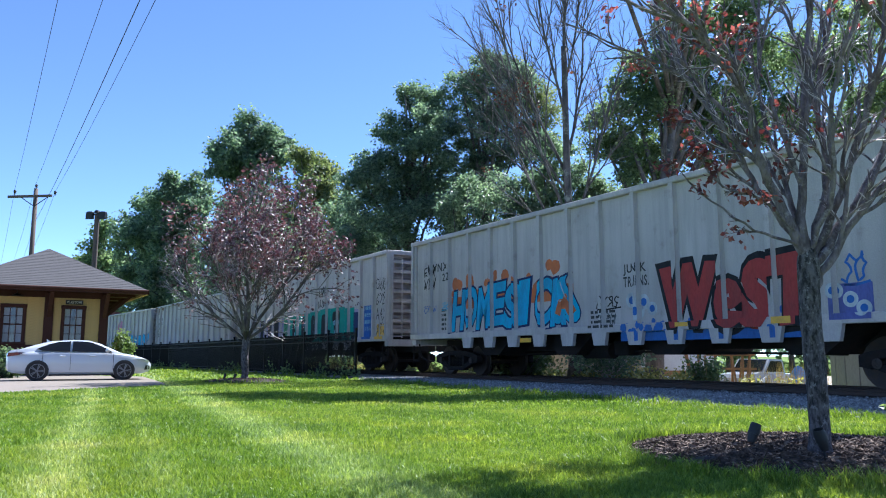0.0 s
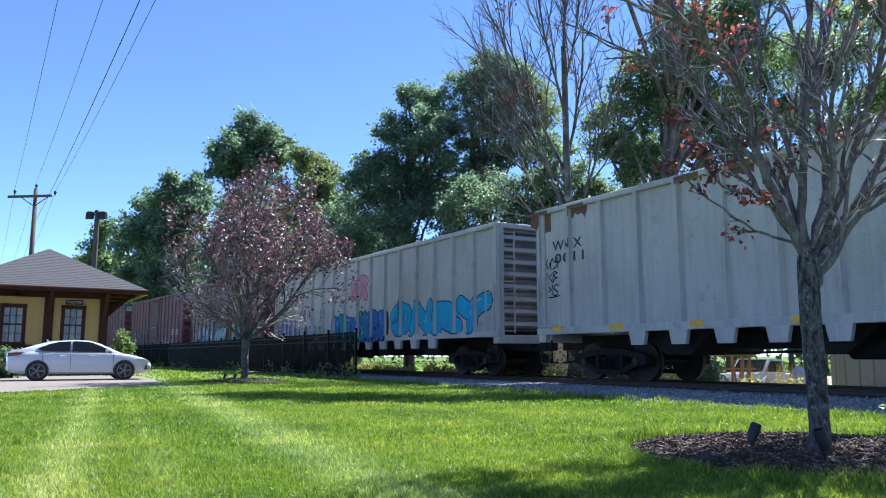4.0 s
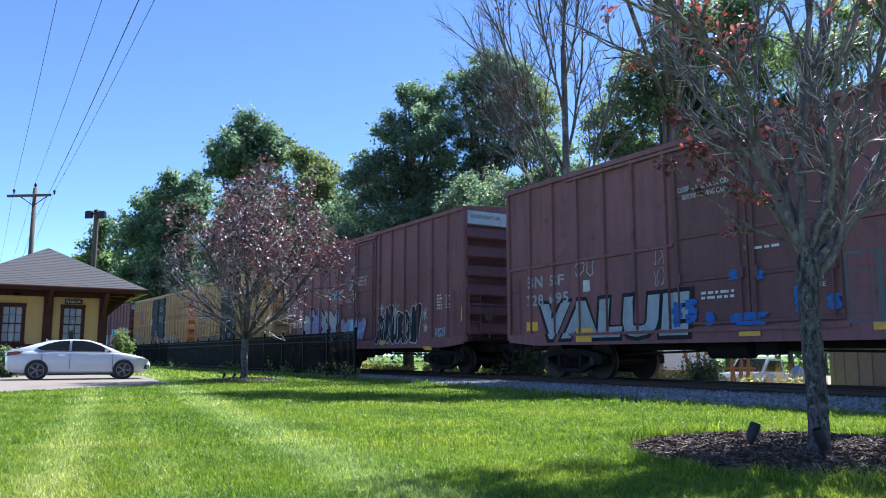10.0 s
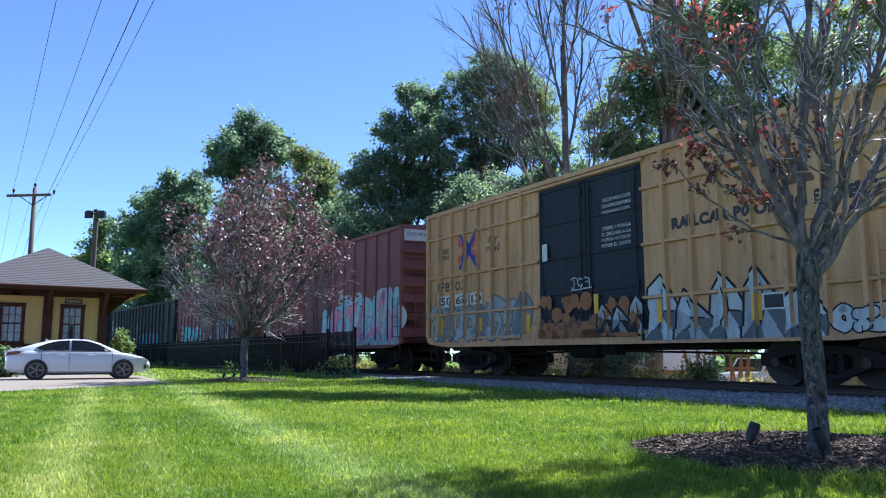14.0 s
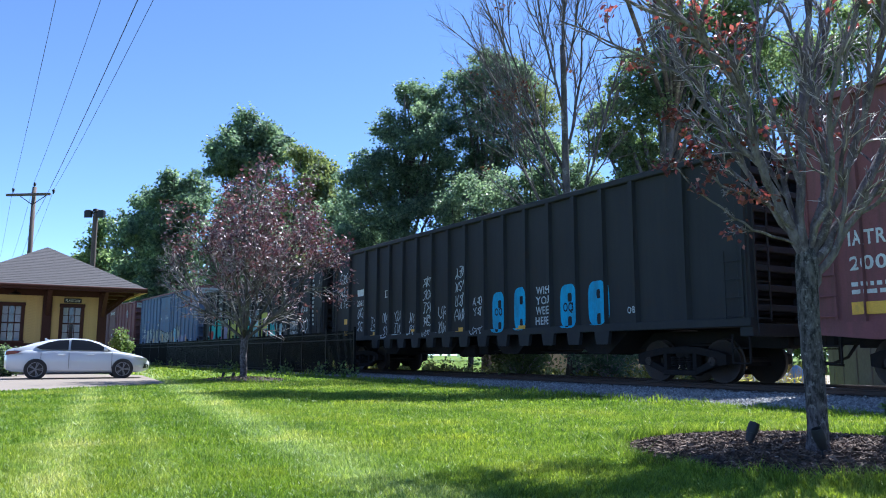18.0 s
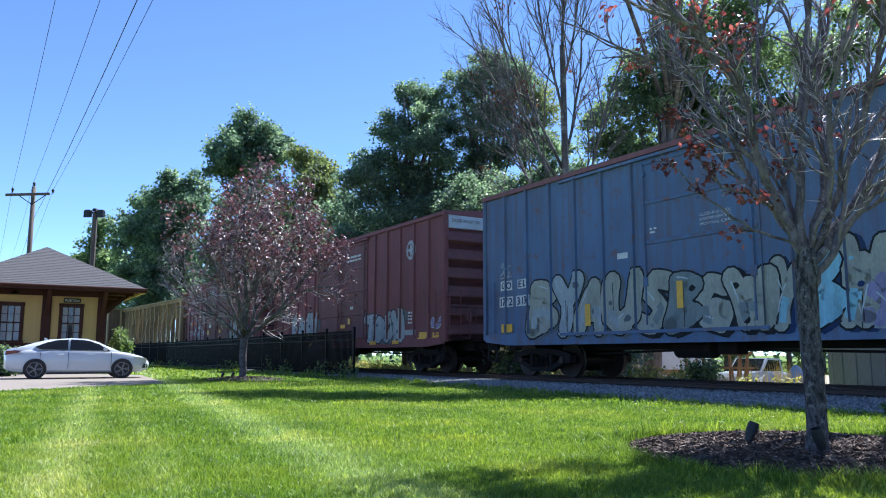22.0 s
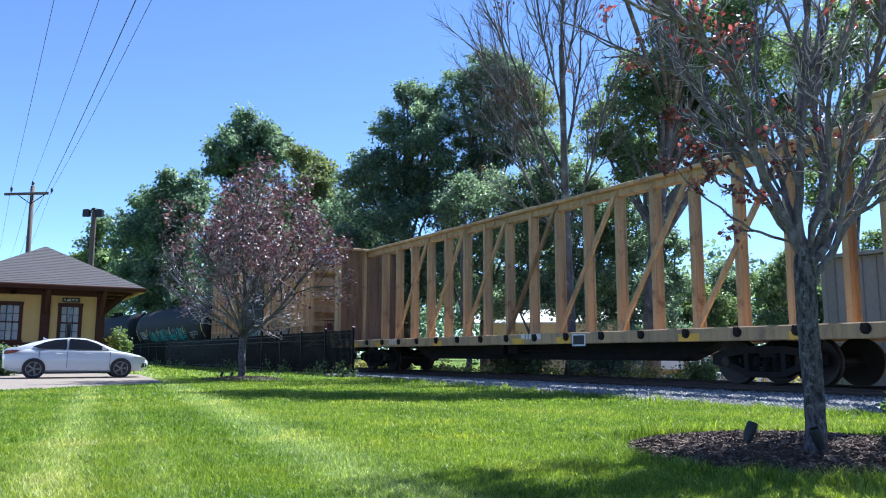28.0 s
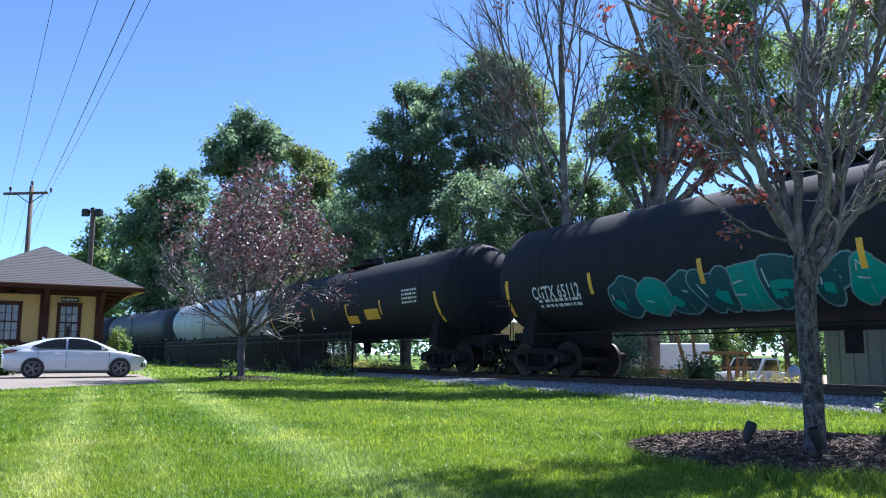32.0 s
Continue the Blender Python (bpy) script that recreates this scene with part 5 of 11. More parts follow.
    def lay(self, name, parent, label, flat, posts=(), out=0.05, drum=None, bands=()):
        """Make the paint one mesh: on the sheet at y = -flat, and on each post (x0, x1) that stands out from it; or round a drum (radius, height of its axis)."""
        vs, fs, mi, mats = [], [], [], []

        def emit(poly, mat, at):
            if mat not in mats:
                mats.append(mat)
            k = len(vs)
            vs.extend(at(p) for p in poly)
            fs.append(tuple(range(k, k + len(poly))))
            mi.append(mats.index(mat))

        for pts, mat, layer in self.p:
            e = 0.004 + 0.002 * layer
            if drum:
                r, zc = drum
                lo, hi = min(p[1] for p in pts), max(p[1] for p in pts)
                k = max(1, math.ceil((hi - lo) / 0.12))
                for i in range(k):
                    piece = clip(pts, lo + (hi - lo) * i / k - 1e-6, lo + (hi - lo) * (i + 1) / k + 1e-6, 1)
                    if piece:
                        emit(piece, mat, lambda p: (p[0], -math.sqrt(max(0.01, (r + e + 0.004) ** 2 - (p[1] - zc) ** 2)), p[1]))
                continue
            lo, hi = min(p[0] for p in pts), max(p[0] for p in pts)
            if not any(a <= lo and hi <= b for a, b in posts):
                emit(pts, mat, lambda p: (p[0], -flat - e, p[1]))
            for a, b, far in bands:
                piece = clip(pts, a, b, 1)
                if piece:
                    emit(piece, mat, lambda p: (p[0], -flat - far - e, p[1]))
            for a, b in posts:
                if b > lo and a < hi:
                    piece = clip(pts, a, b, 0)
                    if piece:
                        emit(piece, mat, lambda p: (p[0], -flat - out - e, p[1]))
        me = bpy.data.meshes.new(name)
        me.from_pydata(vs, [], fs)
        for m in mats:
            me.materials.append(m)
        me.polygons.foreach_set("material_index", mi)
        me.update()
        ob = new(name, me)
        ob.parent = parent
        return tagged(ob, label, kind="stuff" if name == "stencil_paint" else "")


# ---- shared running gear ----
def truck_meshes():
    f = Shape()
    for y0, y1 in ((-0.09, 0.09),):
        f.prism([(-1.22, 0.40), (-1.22, 0.60), (-1.05, 0.66), (-0.45, 0.76), (0.45, 0.76), (1.05, 0.66), (1.22, 0.60), (1.22, 0.40), (1.02, 0.36), (0.98, 0.52), (0.42, 0.62), (-0.42, 0.62), (-0.98, 0.52), (-1.02, 0.36)], "y", y0, y1)
        f.prism([(-0.98, 0.52), (-0.42, 0.30), (-0.42, 0.17), (-1.05, 0.40)], "y", y0, y1)
        f.prism([(0.98, 0.52), (1.05, 0.40), (0.42, 0.17), (0.42, 0.30)], "y", y0, y1)
        f.box(-0.46, 0.46, y0 - 0.02, y1 + 0.02, 0.15, 0.27, 0.02)
        f.box(-0.46, -0.36, y0, y1, 0.25, 0.66)
        f.box(0.36, 0.46, y0, y1, 0.25, 0.66)
    frame_me = f.mesh("side_frame", UNDER)
    s = Shape()
    for x in (0.0,):
        path = [(x + 0.075 * math.cos(a), 0.075 * math.sin(a), 0.27 + 0.28 * a / 37.7) for a in np.linspace(0, 37.7, 49)]
        s.tube(path, 0.016, 4)
    spring_me = s.mesh("spring", UNDER)
    b = Shape().box(-0.2, 0.2, -1.0, 1.0, 0.52, 0.78, 0.03).box(-0.35, 0.35, -0.3, 0.3, 0.70, 0.86, 0.03)
    b.box(-1.0, -0.88, -0.95, 0.95, 0.36, 0.44).box(0.88, 1.0, -0.95, 0.95, 0.36, 0.44)
    bolster_me = b.mesh("truck", UNDER)
    w = Shape().lathe([(0.0, -1.12), (0.09, -1.12), (0.09, -0.80), (0.10, -0.79), (0.13, -0.78), (0.15, -0.73), (0.36, -0.755), (0.40, -0.78), (0.455, -0.785), (0.458, -0.69), (0.485, -0.675), (0.485, -0.65), (0.38, -0.65), (0.16, -0.68), (0.085, -0.64),
                       (0.085, 0.64), (0.16, 0.68), (0.38, 0.65), (0.485, 0.65), (0.485, 0.675), (0.458, 0.69), (0.455, 0.785), (0.40, 0.78), (0.36, 0.755), (0.15, 0.73), (0.13, 0.78), (0.09, 0.80), (0.09, 1.12), (0.0, 1.12)], (0, 0, 0), "y", 28)
    for x, z in ((0.05, 0), (-0.025, 0.043), (-0.025, -0.043)):
        w.box(x - 0.014, x + 0.014, -1.135, -1.12, z - 0.014, z + 0.014)
    return bolster_me, frame_me, spring_me, w.mesh("wheelset", WHEEL, 40)


TRUCK = truck_meshes()
COUPLER = Shape().box(-0.5, 0.55, -0.1, 0.1, 0.78, 0.96, 0.02).box(0.35, 0.66, -0.17, 0.15, 0.74, 1.0, 0.04).box(-0.6, -0.2, -0.24, 0.24, 0.72, 1.05, 0.03).tube([(0.2, -0.28, 0.8), (0.4, -0.3, 0.55), (0.7, -0.25, 0.42), (0.95, -0.12, 0.4)], 0.03, 6).mesh("coupler", UNDER)
TRAIN = []


def railcar(name, label, front, rear, category, inset=2.05):
    """The empty on the rails, with two trucks and couplers; front and rear are its places in the train."""
    length = rear - front
    car = thing(name, label, category, group="cars of the freight train")
    wheels = []
    for sx in (1, -1):
        t = part("truck", TRUCK[0], None, car, at=(sx * (length / 2 - inset), 0, 0))
        for y in (-1.0, 1.0):
            part("side_frame", TRUCK[1], None, t, at=(0, y, 0))
            for x in (-0.22, 0.0, 0.22):
                part("spring", TRUCK[2], None, t, at=(x, y, 0))
        for x in (-0.89, 0.89):
            wheels.append(part("wheelset", TRUCK[3], None, t, at=(x, 0, 0.458)))
        part("coupler", COUPLER, None, car, at=Matrix.Translation((sx * (length / 2), 0, 0)) @ pose(0, 0, 0, 0, 0, 0 if sx > 0 else 180))
    TRAIN.append((car, (front + rear) / 2, length / 2 - inset, wheels))
    return car


def ladder_shape(h0, h1, w=0.42, step=0.36, r=0.014, depth=0.09):
    s = Shape()
    for x in (-w / 2, w / 2):
        s.box(x - 0.02, x + 0.02, -0.02, 0.0, h0 - 0.05, h1 + 0.05)
    z = h0
    while z < h1 + 0.01:
        s.rod((-w / 2, -0.02, z), (w / 2, -0.02, z), r, 6)
        z += step
    return s


def ladder(car, paint, x, y, h0, h1, turn=0, label=""):
    part("ladder", ladder_shape(h0, h1), paint, car, label, at=pose(x, y, 0, 0, 0, turn))


def brake_rigging(car, paint, length):
    """Hand brake and air gear under and at the end of a car."""
    s = Shape().rod((-1.6, -0.55, 0.72), (-0.6, -0.55, 0.72), 0.2, 14).box(-0.4, 0.1, -0.75, -0.35, 0.6, 0.95, 0.03).rod((0.1, -0.5, 0.7), (length * 0.28, -0.2, 0.62), 0.03, 6).rod((-length * 0.3, -0.2, 0.62), (-1.6, -0.5, 0.7), 0.03, 6)
    part("air_reservoir", s, UNDER, car)


def step_shape(h0, h1, w=0.4):
    """A stirrup step hanging under a corner."""
    s = Shape()
    for x in (-w / 2, w / 2):
        s.box(x - 0.015, x + 0.015, -0.02, 0.02, h0, h1)
    for z in (h0, (h0 + h1) / 2):
        s.box(-w / 2, w / 2, -0.03, 0.03, z, z + 0.025)
    return s


def end_sheet(half, z0, z1, ribs, depth, x):
    """A car end pressed into horizontal ribs."""
    pts = [(x, z0)]
    step = (z1 - z0) / ribs
    for i in range(ribs):
        z = z0 + step * i
        pts += [(x, z + 0.22 * step), (x + depth, z + 0.34 * step), (x + depth, z + 0.44 * step), (x + 0.3 * depth, z + 0.86 * step), (x, z + 0.93 * step)]
    pts.append((x, z1))
    pts += [(x - 0.06, z1), (x - 0.06, z0)]
    return Shape().prism(pts, "y", -half, half)


def post_xs(length, count, door=None, edge=0.06):
    xs = [-length / 2 + edge + (length - 2 * edge) * i / (count - 1) for i in range(count)]
    return [x for x in xs if door is None or not (door[0] - 0.03 < x < door[1] + 0.03)]


def boxcar(label, paint, front, rear, eave=5.20, posts=17, door=(-1.5, 1.5), door_paint=None, belts=(), twin=True, sign=True, roof_paint=None, deep=0.065, sill=1.05, end_ribs=6):
    """A high-cube boxcar. door: from x to x on both sides; belts: heights of the horizontal ribs."""
    L = rear - front
    car = railcar("boxcar", label, front, rear, "boxcar")
    h, door_paint = 1.50, door_paint or (DOOR_BROWN if paint in (BROWN_PAINT, RED_PAINT) else paint)
    body = Shape().box(-L / 2 + 0.08, L / 2 - 0.08, -h, h, sill, eave - 0.02)
    part("body", body, paint, car)
    roof = Shape().prism([(-h - 0.09, eave - 0.10), (-h - 0.09, eave + 0.02), (0, eave + 0.14), (h + 0.09, eave + 0.02), (h + 0.09, eave - 0.10)], "x", -L / 2 - 0.02, L / 2 + 0.02)
    rf = part("roof", roof, roof_paint or paint, car, "weathered sheet-steel roof")
    for i in range(12):
        x = -L / 2 + L * (i + 0.5) / 12
        part("roof_rib", Shape().prism([(-h, eave + 0.02), (-h, eave + 0.06), (0, eave + 0.19), (h, eave + 0.06), (h, eave + 0.02)], "x", -0.04, 0.04), roof_paint or paint, rf, at=(x, 0, 0)) if i == 0 else part("roof_rib", bpy.data.objects[rf.children[0].name].data, None, rf, at=(x, 0, 0))
    # sill: deeper amidships
    for sy in (-1, 1):
        y0, y1 = (-h - 0.055, -h + 0.03) if sy < 0 else (h - 0.03, h + 0.055)
        part("side_sill", Shape().prism([(-L / 2 + 0.1, sill - 0.10), (-L / 2 + 0.1, sill + 0.10), (L / 2 - 0.1, sill + 0.10), (L / 2 - 0.1, sill - 0.10), (L / 2 - 1.2, sill - 0.20), (-L / 2 + 1.2, sill - 0.20)], "y", y0, y1), paint, car)
    part("underframe", Shape().box(-L / 2 + 0.2, L / 2 - 0.2, -0.3, 0.3, 0.72, sill - 0.01).box(-L * 0.28, L * 0.28, -1.2, 1.2, 0.86, sill - 0.01), UNDER, car)
    brake_rigging(car, paint, L)
    pm = Shape().prism([(-0.062, -0.0), (-0.045, -deep), (0.045, -deep), (0.062, -0.0)], "z", sill + 0.10, eave - 0.10).mesh("side_post", paint)
    xs = post_xs(L, posts, door)
    for x in xs:
        for turn, y in ((0, -h), (180, h)):
            part("side_post", pm, None, car, at=pose(x, y, 0, 0, 0, turn))
    for z in belts:
        for a, b in ((-L / 2 + 0.1, door[0]), (door[1], L / 2 - 0.1)):
            part("side_belt", Shape().prism([(-h + 0.005, z - 0.05), (-h - deep + 0.012, z - 0.03), (-h - deep + 0.012, z + 0.03), (-h + 0.005, z + 0.05)], "x", a, b), paint, car)
    # doors on the near and far side
    a, b = door
    leaves = ((a, (a + b) / 2), ((a + b) / 2, b)) if twin else ((a, b),)
    for turn in (0, 180):
        for p, q in leaves:
            d = Shape().box(p + 0.015, q - 0.015, -h - 0.035, -h + 0.01, sill + 0.16, eave - 0.22, 0.01)
            leaf = part("door", d, door_paint, car, "plug door", at=pose(0, 0, 0, 0, 0, turn))
            rows = 4
            for r in range(rows + 1):
                z = sill + 0.2 + (eave - 0.5 - sill) * r / rows
                part("door_rib", Shape().prism([(-h - 0.034, z - 0.05), (-h - 0.06, z - 0.03), (-h - 0.06, z + 0.03), (-h - 0.034, z + 0.05)], "x", p + 0.06, q - 0.06), door_paint, leaf)
            for x in (p + 0.16, q - 0.16):
                part("lock_rod", Shape().rod((x, -h - 0.085, sill + 0.2), (x, -h - 0.085, eave - 0.3), 0.022, 6).box(x - 0.07, x + 0.07, -h - 0.1, -h - 0.03, sill + 1.05, sill + 1.25).box(x - 0.05, x + 0.05, -h - 0.1, -h - 0.03, eave - 0.6, eave - 0.5), door_paint, leaf)
        lo = max(-L / 2 + 0.2, a - (b - a) * 0.9)
        part("door_track", Shape().box(lo, b + 0.1, -h - 0.10, -h - 0.05, sill + 0.02, sill + 0.09), paint, car, at=pose(0, 0, 0, 0, 0, turn))
        part("door_track", Shape().box(lo, b + 0.1, -h - 0.10, -h - 0.0, eave - 0.20, eave - 0.13), paint, car, at=pose(0, 0, 0, 0, 0, turn))
    for sx in (1, -1):
        e = part("end_panel", end_sheet(h - 0.02, sill, eave - 0.55, end_ribs, 0.17, L / 2 - 0.08), DOOR_BROWN if door_paint is DOOR_BROWN else paint, car, at=pose(0, 0, 0, 0, 0, 0 if sx > 0 else 180))
        for y in (-h + 0.02, h - 0.02):
            part("corner_post", Shape().box(L / 2 - 0.13, L / 2 + 0.02, y - 0.07, y + 0.07, sill - 0.05, eave - 0.02, 0.015), paint, car, at=pose(0, 0, 0, 0, 0, 0 if sx > 0 else 180))
        part("end_cap", Shape().box(L / 2 - 0.12, L / 2 + 0.015, -h + 0.09, h - 0.09, eave - 0.52, eave + 0.02, 0.01), WHITE_SIGN if sign else paint, car, "white warning panel" if sign else "", at=pose(0, 0, 0, 0, 0, 0 if sx > 0 else 180))
        if sign and sx > 0:
            vs, fs = lettering("EXCESS HEIGHT CAR", 0.15, 0.004)
            part("lettering", Shape().add([(L / 2 + 0.019, -h + 0.20 + v[0] * 0.80, eave - 0.32 + v[1]) for v in vs], fs), FADED_BROWN, car, "dark lettering")
        part("crossover_platform", Shape().box(L / 2, L / 2 + 0.32, -1.3, 1.3, sill + 0.02, sill + 0.06).rod((L / 2 + 0.15, -1.35, sill + 1.05), (L / 2 + 0.15, 1.35, sill + 1.05), 0.016, 6).rod((L / 2 + 0.0, -1.35, sill + 1.05), (L / 2 + 0.15, -1.35, sill + 1.05), 0.016, 6), UNDER, car, at=pose(0, 0, 0, 0, 0, 0 if sx > 0 else 180))
        part("hand_brake", Shape().tube([(0.015, 0.235 * math.cos(q), 0.235 * math.sin(q)) for q in np.linspace(0, 6.2832, 21)], 0.014, 5).box(-0.10, 0.0, -0.11, 0.11, -0.16, 0.12, 0.02).rod((0.01, 0, -0.23), (0.01, 0, 0.23), 0.014, 6).rod((0.01, -0.23, 0), (0.01, 0.23, 0), 0.014, 6).rod((-0.05, 0, -0.16), (-0.05, 0, -0.75), 0.018, 6), DOOR_BROWN, car, at=pose(L / 2 + 0.2, -0.7, sill + 0.8)) if sx > 0 else None
        for sy in (-1, 1):
            ladder(car, paint, sx * (L / 2 - 0.36), sy * (h + 0.06), sill + 0.2, sill + 1.55, 0 if sy < 0 else 180)
            ladder(car, paint, sx * (L / 2 + 0.07), sy * (h - 0.3), sill + 0.2, sill + 1.55, 90 * sx)
            part("stirrup_step", step_shape(0.42, sill), UNDER, car, at=pose(sx * (L / 2 - 0.36), sy * (h - 0.02), 0))
    spans = [(x - 0.045, x + 0.045) for x in xs] + [door]
    return car, L, spans


WHITE_SIGN = surface("white_warning_panel", (0.46, 0.50, 0.52), 0.5, 0, (0.22, 0.22, 0.21), 0.5, 2, 40, 0)
FADED_BROWN = surface("faded_brown_lettering", (0.13, 0.09, 0.07), 0.7, 0, (0.35, 0.36, 0.36), 0.6, 9, 60, 0)


def open_hopper(label, paint, front, rear, top=4.48, panels=16, name="hopper_car", category="hopper car", bays=True, sill=1.20, chord=None, uneven=False):
    """An open-topped car with outside posts, slope bays under its sill and a recessed ribbed end."""
    L = rear - front
    car = railcar(name, label, front, rear, category, inset=2.2)
    h, out = 1.44, 0.11
    wall = Shape()
    for y0, y1 in ((-h, -h + 0.03), (h - 0.03, h)):
        wall.box(-L / 2 + 0.05, L / 2 - 0.05, y0, y1, sill, top - 0.08)
    part("side_wall", wall, paint, car)
    part("load_floor", Shape().box(-L / 2 + 0.3, L / 2 - 0.3, -h + 0.03, h - 0.03, sill + 0.05, sill + 0.12), UNDER, car)
    for sy in (-1, 1):
        part("top_chord", Shape().box(-L / 2, L / 2, -0.09, 0.09, top - 0.14, top, 0.02), chord or paint, car, at=(0, sy * (h + 0.03), 0))
        part("side_sill", Shape().box(-L / 2, L / 2, -0.06, 0.06, sill - 0.06, sill + 0.12, 0.015), paint, car, at=(0, sy * (h + 0.05), 0))
    pm = Shape().add([(w * (k if y == 0.0 else 1.0), y, z) for z, k in ((sill + 0.1, 1.3), (top - 0.1, 0.85)) for w, y in ((-0.085, 0.0), (-0.06, -out), (0.06, -out), (0.085, 0.0))], [(0, 1, 2, 3), (7, 6, 5, 4), (0, 4, 5, 1), (1, 5, 6, 2), (2, 6, 7, 3), (3, 7, 4, 0)]).mesh("side_post", paint)
    bm = Shape().prism([(-0.26, sill - 0.04), (0.26, sill - 0.04), (0.19, sill - 0.36), (-0.19, sill - 0.36)], "y", -0.05, 0.05).mesh("slope_bay", paint)
    xs = [-L / 2 + 0.1 + (L - 0.2) * i / panels for i in range(panels + 1)]
    if uneven:  # wide end panels, close posts between
        xs = [-L / 2 + 0.1, -L / 2 + 1.6] + [-7.1 + 1.014 * i for i in range(15)] + [L / 2 - 1.6, L / 2 - 0.1]
    for i, x in enumerate(xs):
        for turn, y in ((0, -h), (180, h)):
            part("side_post", pm, None, car, at=pose(x, y, 0, 0, 0, turn))
            if bays and 2 < i < len(xs) - 3:
                part("slope_bay", bm, None, car, at=(x - 0.05, y * 1.04, 0))
    for k in range(4):
        x = -L * 0.27 + L * 0.54 * k / 3
        part("discharge_chute", Shape().prism([(x - 1.1, sill), (x + 1.1, sill), (x + 0.35, 0.62), (x - 0.35, 0.62)], "y", -1.15, 1.15), UNDER, car)
    part("underframe", Shape().box(-L / 2 + 0.1, L / 2 - 0.1, -0.28, 0.28, 0.74, 1.12), UNDER, car)
    brake_rigging(car, paint, L)
    for sx in (1, -1):
        e = end_sheet(h - 0.16, sill + 0.1, top - 0.1, 8, 0.10, L / 2 - 1.0)
        part("end_wall", e, paint, car, at=pose(0, 0, 0, 0, 0, 0 if sx > 0 else 180))
        part("end_post", Shape().box(L / 2 - 0.3, L / 2, -h - 0.05, -h + 0.16, 0.95, top - 0.02, 0.015).box(L / 2 - 0.3, L / 2, h - 0.16, h + 0.05, 0.95, top - 0.02, 0.015).box(L / 2 - 0.3, L / 2 + 0.01, -h + 0.1, h - 0.1, top - 0.16, top, 0.015).box(L / 2 - 0.35, L / 2 + 0.02, -h + 0.1, h - 0.1, 0.95, 1.2, 0.015), paint, car, at=pose(0, 0, 0, 0, 0, 0 if sx > 0 else 180))
        # plate added only to keep sky light off the recessed end wall
        part("end_cover", Shape().box(L / 2 - 1.1, L / 2 - 0.3, -h + 0.03, h - 0.03, top - 0.22, top - 0.16), paint, car, at=pose(0, 0, 0, 0, 0, 0 if sx > 0 else 180))
        plate = Shape().box(L / 2 - 0.26, L / 2 - 0.05, -h + 0.12, h - 0.12, -0.065, 0.065, 0.015).mesh("end_plate", paint)
        for k in range(8):
            part("end_plate", plate, None, car, at=pose(0, 0, sill + 0.32 + (top - sill - 0.55) * k / 7.5, 0, 0, 0 if sx > 0 else 180))
        for sy in (-1, 1):
            ladder(car, paint, sx * (L / 2 + 0.03), sy * (h - 0.28), sill + 0.1, top - 0.3, 90 * sx)
            part("stirrup_step", step_shape(0.42, 1.0), UNDER, car, at=pose(sx * (L / 2 - 0.3), sy * (h + 0.02), 0))
        ladder(car, paint, sx * (L / 2 - 0.33), -h - 0.13, sill + 0.15, sill + 1.4, 0)
    return car, L, [(x - 0.06, x + 0.06) for x in xs]


# rusty brown, darker than the posts' tan: the bulkhead's shadow is in the colour
BULKHEAD = car_paint("shaded_rusty_bulkhead_paint", (0.20, 0.125, 0.075), rust=(0.08, 0.045, 0.03), rusty=0.9, streak=(0.06, 0.045, 0.035), grime=0.8)


